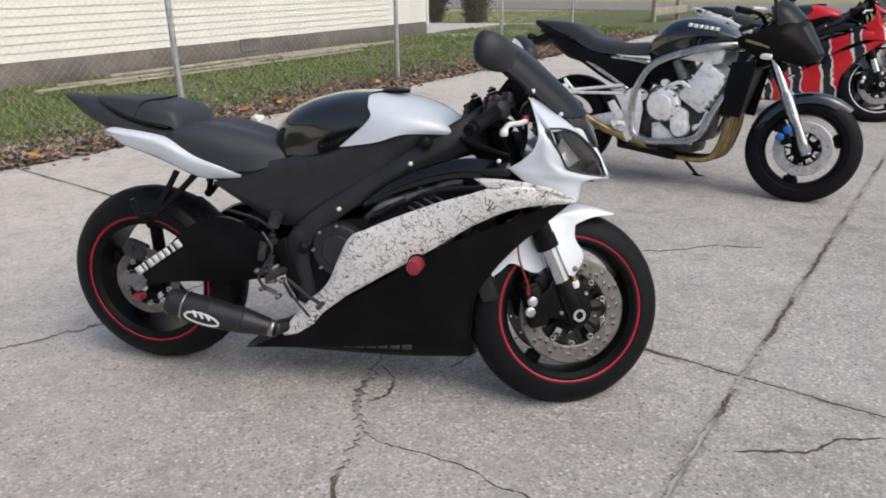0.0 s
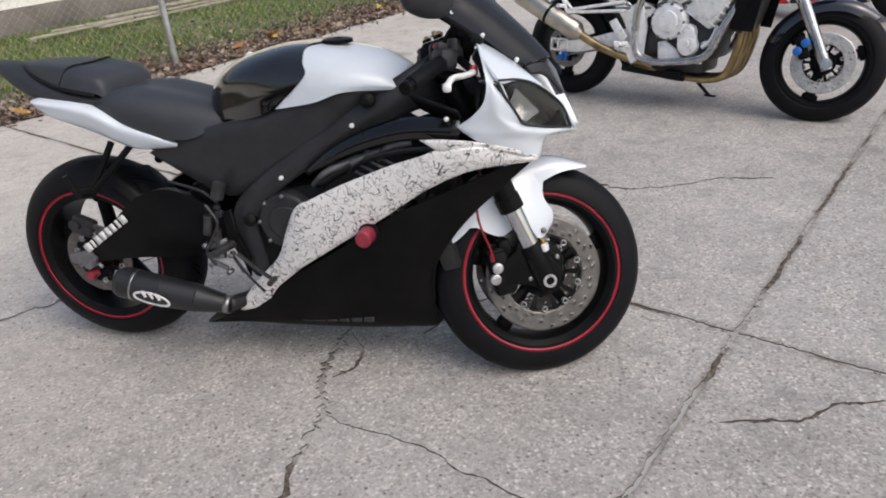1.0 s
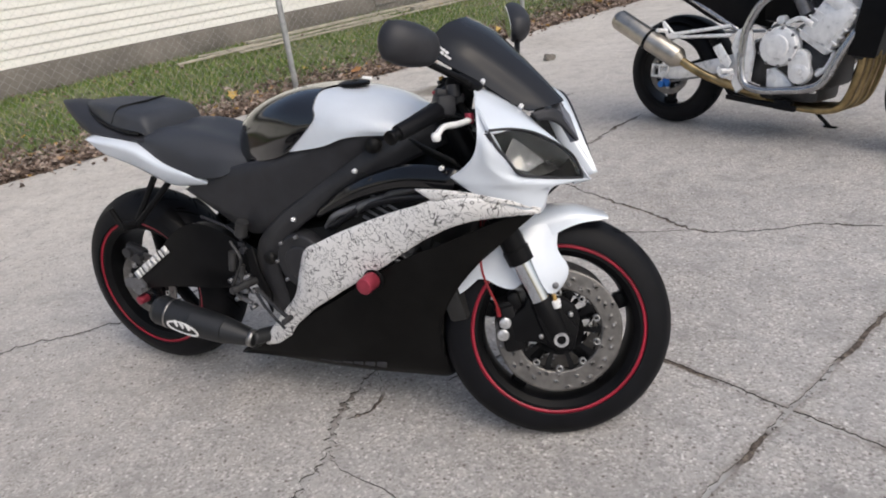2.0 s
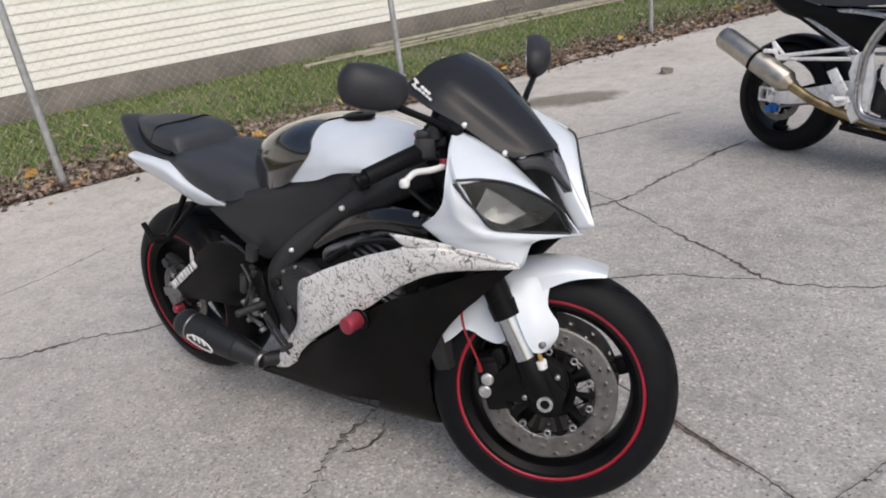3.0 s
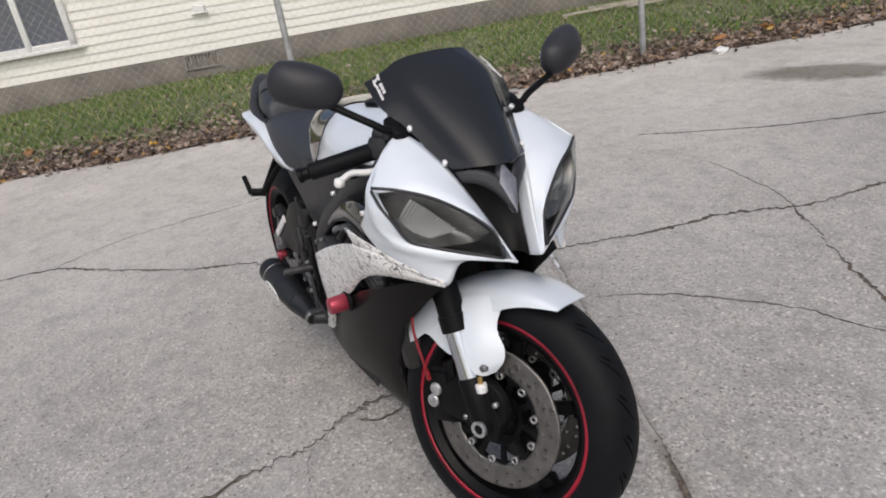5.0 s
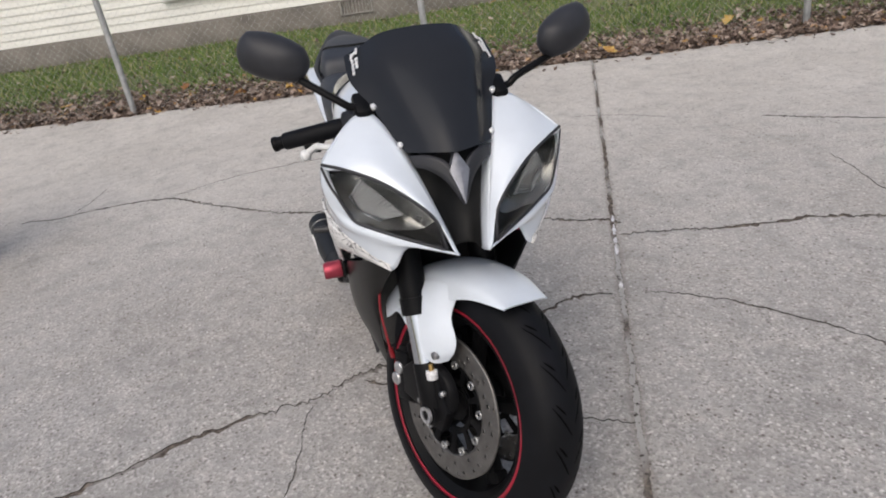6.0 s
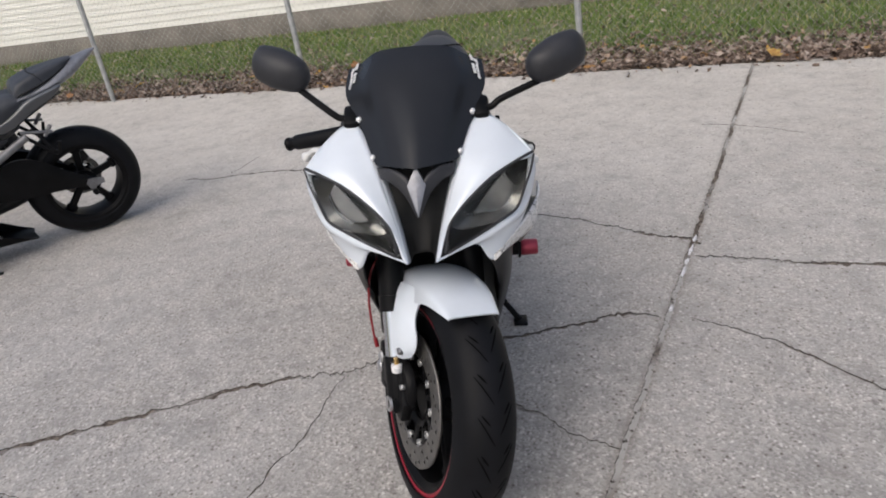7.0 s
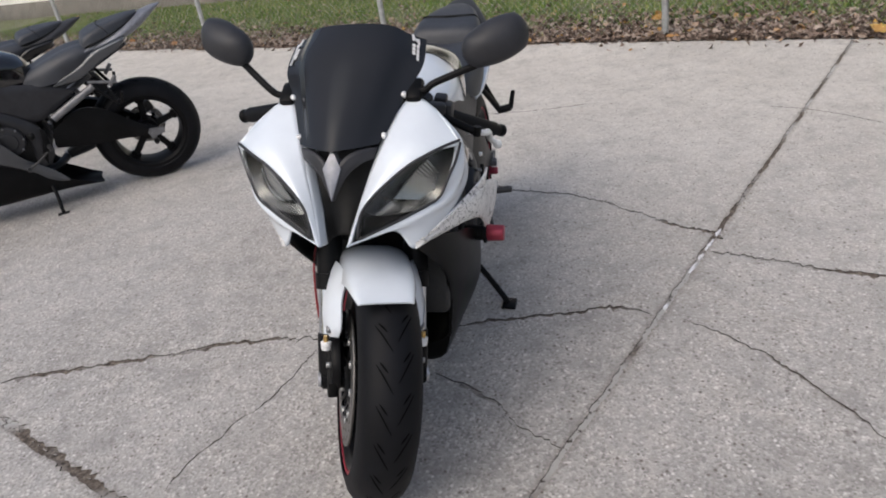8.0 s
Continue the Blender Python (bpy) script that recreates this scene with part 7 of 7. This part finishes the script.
    sheet(bm, [[(0.44, 0, 0.79), (0.49, 0, 0.85), (0.571, 0, 0.922), (0.70, 0, 0.945), (0.82, 0, 0.925), (0.91, 0, 0.885), (0.95, 0, 0.85)],
               [(0.445, -0.06, 0.785), (0.495, -0.08, 0.84), (0.575, -0.10, 0.905), (0.70, -0.115, 0.926), (0.82, -0.11, 0.905), (0.91, -0.09, 0.87), (0.955, -0.06, 0.845)],
               [(0.455, -0.09, 0.75), (0.51, -0.12, 0.79), (0.585, -0.15, 0.845), (0.70, -0.168, 0.862), (0.82, -0.162, 0.855), (0.92, -0.135, 0.845), (0.97, -0.10, 0.835)],
               [(0.48, -0.09, 0.695), (0.53, -0.12, 0.72), (0.60, -0.145, 0.745), (0.70, -0.16, 0.775), (0.82, -0.155, 0.80), (0.92, -0.13, 0.82), (0.97, -0.10, 0.825)]], 28, 14, 0.006, ref_z=0.75)
    tank = add("fuel_tank", bm, BLUE_BLACK, "midnight blue fuel tank")
    bm = shape()
    for k in range(6):
        box(bm, (0.022, 0.003, 0.026), at(0.70 + k * 0.029, -0.157 + k * 0.001, 0.894 - k * 0.0035, -46, 6))
    split_parts("tank_lettering", bm, DECAL_WHITE, tank, "white letter-sized bar", by_side=False)
    bm = shape()
    sheet(bm, [[(-0.30, 0, 0.908), (-0.15, 0, 0.903), (-0.02, 0, 0.888), (0.06, 0, 0.85), (0.15, 0, 0.81), (0.30, 0, 0.79), (0.46, 0, 0.80)],
               [(-0.29, -0.05, 0.902), (-0.15, -0.085, 0.898), (-0.02, -0.105, 0.88), (0.06, -0.12, 0.842), (0.15, -0.13, 0.802), (0.30, -0.12, 0.783), (0.46, -0.08, 0.79)],
               [(-0.28, -0.06, 0.88), (-0.15, -0.105, 0.85), (-0.02, -0.13, 0.80), (0.06, -0.14, 0.76), (0.15, -0.145, 0.73), (0.30, -0.13, 0.72), (0.47, -0.09, 0.73)]], 28, 12, 0.03, ref_z=0.6)
    add("seat", bm, VINYL, "black stepped dual seat")
    bm = shape()
    sheet(bm, [[(-0.34, -0.02, 0.91), (-0.22, -0.09, 0.875), (-0.05, -0.125, 0.80), (0.10, -0.14, 0.74), (0.30, -0.135, 0.70), (0.47, -0.12, 0.70)],
               [(-0.33, -0.03, 0.88), (-0.2, -0.10, 0.82), (-0.05, -0.135, 0.73), (0.10, -0.15, 0.69), (0.30, -0.145, 0.66), (0.47, -0.13, 0.64)],
               [(-0.30, -0.02, 0.86), (-0.19, -0.08, 0.775), (-0.05, -0.11, 0.69), (0.06, -0.13, 0.66), (0.25, -0.13, 0.56), (0.42, -0.13, 0.52)]], 22, 8, 0.006, ref_z=0.75)
    add("tail_panel", bm, SATIN_BLACK)
    bm = shape()
    tube(bm, [(-0.24, -0.12, 0.84), (-0.12, -0.155, 0.83), (0.0, -0.15, 0.79)], 0.011, 8)
    tube(bm, [(-0.24, 0.12, 0.84), (-0.12, 0.155, 0.83), (0.0, 0.15, 0.79)], 0.011, 8)
    split_parts("grab_rail", bm, SATIN_BLACK, bike)
    bm = shape()
    box(bm, (0.12, 0.16, 0.05), at(-0.27, 0, 0.79, 0, -20), 0.01)
    rod(bm, (-0.30, -0.12, 0.80), (-0.30, 0.12, 0.80), 0.010, segs=8)
    for side in (1, -1):
        blob(bm, (0.022, 0.03, 0.02), at(-0.30, 0.14 * side, 0.80), 12)
    add("tail_light", bm, DEEP)
    arc = [radians(a) for a in (5, 25, 50, 75, 100, 130)]
    bm = shape()
    sheet(bm, [[(r * math.cos(a), w, RZ + r * math.sin(a)) for a in arc] for r, w in ((0.27, 0.09), (0.298, 0.06), (0.305, 0), (0.298, -0.06), (0.27, -0.09))], 16, 12, 0.004, both=False, ref_z=RZ)
    add("rear_hugger", bm, SATIN_BLACK)
    bm = shape()
    sheet(bm, [[(1.18, 0, 0.975), (1.27, 0, 0.95), (1.36, 0, 0.86), (1.43, 0, 0.775), (1.42, 0, 0.735)],
               [(1.14, -0.10, 0.945), (1.25, -0.09, 0.925), (1.35, -0.075, 0.84), (1.415, -0.06, 0.77), (1.41, -0.06, 0.73)],
               [(1.06, -0.19, 0.865), (1.17, -0.19, 0.865), (1.28, -0.15, 0.82), (1.38, -0.10, 0.765), (1.385, -0.1, 0.725)],
               [(0.97, -0.20, 0.835), (1.08, -0.205, 0.80), (1.2, -0.17, 0.765), (1.31, -0.12, 0.74), (1.35, -0.1, 0.715)],
               [(0.985, -0.18, 0.785), (1.08, -0.185, 0.745), (1.18, -0.16, 0.73), (1.28, -0.11, 0.715), (1.33, -0.08, 0.70)]], 26, 14, 0.006, ref_z=0.75)
    for v in bm.verts:
        v.co.x = min(v.co.x, 1.18) + max(0.0, v.co.x - 1.18) * 0.72
    add("half_fairing", bm, BELLY_BLACK, "black half fairing round the headlight")
    bm = shape()
    sheet(bm, [[(1.30, -0.01, 0.935), (1.37, -0.01, 0.855), (1.43, -0.01, 0.78)], [(1.29, -0.06, 0.92), (1.365, -0.055, 0.84), (1.42, -0.045, 0.775)], [(1.27, -0.10, 0.885), (1.345, -0.085, 0.815), (1.405, -0.06, 0.765)]], 12, 6, 0.004, ref_z=0.75)
    for v in bm.verts:
        v.co.x = 1.18 + (v.co.x - 1.18) * 0.72 + 0.008
    lens = add("headlight", bm, SCREEN, "dark glossy headlight")
    bm = shape()
    sheet(bm, [[(1.26, 0, 0.95), (1.19, 0, 1.015), (1.13, 0, 1.05)], [(1.235, -0.09, 0.925), (1.17, -0.11, 0.985), (1.12, -0.09, 1.03)], [(1.165, -0.15, 0.885), (1.12, -0.15, 0.94), (1.095, -0.13, 0.995)]], 14, 8, 0.004, ref_z=0.85)
    add("windscreen", bm, SCREEN, "smoked touring windscreen")
    for side in (1, -1):
        fx = lambda z: 1.338 - (z - 0.311) * 0.51
        y = -0.11 * side
        bm = shape()
        rod(bm, (fx(0.56), y, 0.56), (fx(0.25), y, 0.25), 0.029, 0.026, 20)
        rod(bm, (AX, y * 0.6, AZ), (AX, y * 1.3, AZ), 0.026, segs=20)
        leg = add("fork_leg", bm, FRAME_SILVER, "grey fork slider", turned=True)
        bm = shape()
        rod(bm, (fx(0.86), y, 0.86), (fx(0.55), y, 0.55), 0.021, segs=20)
        add("fork_tube", bm, CHROME, parent=leg, turned=True)
        bm = shape()
        box(bm, (0.05, 0.05, 0.11), at(1.245, y, 0.345, 0, -20), 0.012)
        cal = add("front_caliper", bm, SATIN_BLACK, turned=True)
        bm = shape()
        for dx, dz in ((0.01, 0.024), (-0.02, -0.016)):
            rod(bm, (1.245 + dx, y * 1.2, 0.345 + dz), (1.245 + dx, y * 1.42, 0.345 + dz), 0.021, segs=20, bevel=0.003)
        split_parts("caliper_cap", bm, BLUE_ANODISED, cal, "blue anodised caliper cap", by_side=False, turn=S)
        bm = shape()
        tube(bm, [(1.06, y * 0.6, 0.90), (1.03, y * 1.6, 0.935), (0.97, y * 2.4, 0.94), (0.93, y * 3.0, 0.935)], 0.011, 10)
        bar = add("handlebar", bm, SATIN_BLACK, turned=True)
        bm = shape()
        rod(bm, (0.975, y * 2.3, 0.94), (0.92, y * 3.2, 0.933), 0.017, segs=16)
        add("grip", bm, RUBBER, parent=bar, turned=True)
        bm = shape()
        tube(bm, [(1.05, y * 1.9, 0.95), (1.04, y * 2.3, 0.955), (0.99, y * 3.0, 0.945)], 0.008, 8)
        add("lever", bm, ALLOY, parent=bar, turned=True)
        bm = shape()
        blob(bm, (0.025, 0.07, 0.045), at(1.10, y * 2.7, 1.09, 0, 0, -20 * side), 20)
        tube(bm, [(1.14, y * 1.4, 0.93), (1.13, y * 2.0, 1.02), (1.11, y * 2.5, 1.075)], 0.010, 8)
        add("mirror", bm, PLASTIC)
        bm = shape()
        blob(bm, (0.03, 0.02, 0.016), at(1.13, y * 1.95, 0.745), 14)
        add("indicator", bm, WHITE_PLASTIC, "pale clear indicator")
    bm = shape()
    arc = [radians(a) for a in (50, 68, 85, 105, 125, 145, 162)]
    sheet(bm, [[(AX + (0.303 + dr) * math.cos(a), -w * k, AZ + (0.303 + dr) * math.sin(a)) for a, k in zip(arc, (0.5, 0.9, 1, 1, 1, 0.95, 0.8))] for w, dr in ((0, 0), (0.04, -0.004), (0.07, -0.025), (0.078, -0.06))], 22, 9, 0.004, ref_z=AZ)
    add("front_fender", bm, BLUE_BLACK, "midnight blue front mudguard", turned=True)
    bm = shape()
    box(bm, (0.08, 0.26, 0.035), at(1.07, 0, 0.87, 0, 26), 0.01)
    box(bm, (0.10, 0.10, 0.18), at(1.07, 0, 0.78, 0, -26), 0.02)
    box(bm, (0.09, 0.24, 0.04), at(1.16, 0, 0.70, 0, 26), 0.01)
    add("triple_clamp", bm, SATIN_BLACK, turned=True)
    bm = shape()
    for y in (-0.07, 0.0, 0.07):
        tube(bm, [(1.03, y * 2.2, 0.93), (1.09, y * 1.4, 0.96), (1.15, y, 0.86), (1.14, y * 0.8, 0.74)], 0.005, 6)
    split_parts("control_cable", bm, PLASTIC, bike, by_side=False)
    bm = shape()
    box(bm, (0.20, 0.22, 0.20), at(0.58, 0, 0.66), 0.03)
    add("inner_box", bm, SATIN_BLACK)
    bm = shape()
    for side in (1, -1):
        plate(bm, [(0.66, 0.712), (0.76, 0.748), (0.87, 0.775), (0.905, 0.765), (0.895, 0.70), (0.84, 0.69), (0.75, 0.703)], -0.138 * side, -0.150 * side, 0.005)
    split_parts("intake_cover", bm, ALLOY, bike, "silver cover under the tank")
    bm = shape()
    for side in (1, -1):
        box(bm, (0.085, 0.003, 0.014), at(1.055, -0.207 * side, 0.812, 0, 14), 0.001)
        box(bm, (0.040, 0.003, 0.010), at(1.115, -0.2045 * side, 0.796, 0, 20), 0.001)
    split_parts("fairing_decal", bm, OLIVE_DECAL, bike, "olive gold strokes on the fairing")
    bm = shape()
    tube(bm, [(0.62, 0.12, 0.20), (0.70, 0.17, 0.10), (0.755, 0.215, 0.03)], 0.010, 8)
    box(bm, (0.06, 0.05, 0.010), at(0.76, 0.22, 0.029, -7), 0.003)
    tube(bm, [(0.30, 0.0, 0.19), (0.50, 0.05, 0.175), (0.72, 0.05, 0.17)], 0.016, 8)
    add("side_stand", bm, SATIN_BLACK)
    return bike


naked_bike(bike_frame(0.885, 4.665, -35.0, 7) @ Matrix.Scale(1.025, 4), "black and silver roadster motorcycle with a bare engine on its stand")
sport_bike(bike_frame(2.499, 6.936, -33.7, 7) @ Matrix.Scale(1.05, 4), "red, white and black sport motorcycle parked in the row",
           dict(cowl=SLASH, panel=SLASH, belly=SLASH, tank=RED_PAINT, tail=SPOTTED, tail_top=SPOTTED, side_cover=SATIN_BLACK, fender=GLOSS_BLACK, screen=SCREEN, slider=SATIN_BLACK, slider_label="black crash slider", hose=PLASTIC), stripe=WHITE_PLAIN, decals=False)
sport_bike(bike_frame(-2.181, 0.372, -62.6, 6) @ Matrix.Scale(0.992, 4), "graphite grey and black sport motorcycle on its side stand",
           dict(cowl=GREY_BLUE, panel=GREY_BLUE, belly=SATIN_BLACK, tank=GREY_BLUE, tail=GREY_BLUE, tail_top=SILVER_TRIM, side_cover=PLASTIC, fender=GREY_BLUE, screen=SCREEN, slider=SATIN_BLACK, slider_label="black crash slider", hose=PLASTIC), rise=0.077, decals=False, stand=-0.054, brace=True)
sport_bike(bike_frame(-3.242, -0.640, -56, 7) @ Matrix.Scale(0.97, 4), "black sport motorcycle parked at the end of the row",
           dict(cowl=GLOSS_BLACK, panel=GLOSS_BLACK, belly=SATIN_BLACK, tank=GREY_BLUE, tail=GLOSS_BLACK, tail_top=PLASTIC, side_cover=PLASTIC, fender=GLOSS_BLACK, screen=SCREEN, slider=SATIN_BLACK, slider_label="black crash slider", hose=PLASTIC), decals=False)


# ---- beyond the house: walk, shrub, timber rail, street ----
bm = shape()
ring = [bm.verts.new(p) for p in ((-0.99, 15.9, -0.01), (1.49, 15.34, -0.01), (2.26, 19.65, -0.01), (-0.87, 20.3, -0.01))]
bm.faces.new(ring)
r = bmesh.ops.extrude_face_region(bm, geom=list(bm.faces))
for v in r["geom"]:
    if isinstance(v, bmesh.types.BMVert):
        v.co.z += 0.04
bmesh.ops.recalc_face_normals(bm, faces=bm.faces)
tagged(part("front_walk", bm, PALE_WALK), "pale concrete walk past the house corner", "walk", kind="structure")
bm = shape()
box(bm, (120, 8, 0.03), YARD @ at(18 + 12, 0, -0.03) @ at(0, 0, 0, 0, 0, 90))
tagged(part("street", bm, STREET), "grey asphalt street beyond the lawn", "street", kind="structure")


def far_grass(count, seed):
    rng = np.random.default_rng(seed)
    verts, faces = [], []
    while count:
        x, y = rng.uniform(-1, 16), rng.uniform(10.5, 28)
        q = YARD.inverted() @ Vector((x, y, 0))
        if q.y < -0.1 and q.x < 11.8 or q.x > 25.5:
            continue
        if 15.3 < y < 20.3 and -1.0 < x < 2.3:
            continue
        count -= 1
        h, w, a, b = rng.uniform(0.03, 0.08), rng.uniform(0.008, 0.016), rng.uniform(0, 6.283), rng.uniform(0, 6.283)
        i = len(verts)
        dx, dy = math.cos(a) * w, math.sin(a) * w
        verts += [(x - dx, y - dy, -0.045), (x + dx, y + dy, -0.045), (x + math.cos(b) * h, y + math.sin(b) * h, h - 0.045)]
        faces.append((i, i + 1, i + 2))
    return verts, faces


v, f = far_grass(22000, 7)
tagged(raw("far_grass", v, f, GRASS), "mown lawn beyond the fence towards the street", "grass", kind="stuff")


def shrub(x, y, height, spread, seed, label):
    rng = np.random.default_rng(seed)
    ob = thing("shrub", Matrix.Translation((x, y, -0.04)), label, "shrub", "shrubs at the house corner")
    bm = shape()
    tips = []
    for k in range(16):
        a, r = rng.uniform(0, 6.283), rng.uniform(0.2, 1.0) * spread
        top = (math.cos(a) * r, math.sin(a) * r, height * rng.uniform(0.6, 1.0))
        base = (math.cos(a) * 0.08, math.sin(a) * 0.08, 0)
        mid_ = (top[0] * 0.35, top[1] * 0.35, top[2] * 0.5)
        tube(bm, [base, mid_, top], 0.022, 6, 8, taper=0.006)
        tips.append((mid_, top))
    part("branches", bm, BARK, ob)
    verts, faces = [], []
    for k in range(16000):
        a_, b_ = tips[rng.integers(len(tips))]
        t = rng.uniform(-0.8, 1.05)
        p = np.array(a_) + (np.array(b_) - np.array(a_)) * t + rng.normal(0, spread * 0.16, 3)
        if p[2] < 0.04:
            continue
        L = rng.uniform(0.02, 0.05)
        e = Euler(rng.uniform(0, 6.283, 3)).to_matrix()
        i = len(verts)
        for c in ((-L, 0, 0), (0, -L * 0.45, 0.004), (L, 0, 0), (0, L * 0.45, 0.004)):
            verts.append(tuple(Vector(p) + e @ Vector(c)))
        faces.append((i, i + 1, i + 2, i + 3))
    tagged(raw("leaves", verts, faces, SHRUB_LEAF, ob), kind="stuff")


shrub(0.69, 20.8, 1.95, 0.87, 11, "dense clipped shrub with dull autumn leaves")
shrub(-0.45, 21.4, 1.85, 0.65, 12, "bare brown twiggy shrub against the house corner")

rail = thing("timber_rail", Matrix.Translation((5.79, 20.08, -0.04)) @ Matrix.Rotation(radians(52), 4, "Z"), "low weathered timber rail fence on the lawn", "rail fence")
for s in (-0.8, 0.8):
    bm = shape()
    box(bm, (0.11, 0.11, 1.1), at(s, 0, 0.55), 0.01)
    part("post", bm, WEATHERED_WOOD, rail)
for z in (0.34, 0.80):
    bm = shape()
    box(bm, (2.2, 0.045, 0.20), at(0.1, -0.08, z), 0.008)
    part("plank", bm, WEATHERED_WOOD, rail)

# rubbish and stones at the pavement's edge
def crumpled(name, x, y, size, mat, label, category, seed):
    rng = random.Random(seed)
    bm = shape()
    bmesh.ops.create_icosphere(bm, subdivisions=2, radius=size)
    for v in bm.verts:
        v.co *= 1 + rng.uniform(-0.35, 0.3)
        v.co.z = max(v.co.z * 0.6, -size * 0.35)
    ob = part(name, bm, mat, None, label, 0.2)
    ob.location = (x, y, size * 0.35)
    return tagged(ob, category=category)


crumpled("litter_paper", -1.69, 6.42, 0.055, WHITE_PLASTIC, "crumpled white paper at the leaf drift", "litter", 3)
crumpled("stone", -0.08, 6.81, 0.055, FOUNDATION, "small brown stone lying on the concrete", "stone", 5)
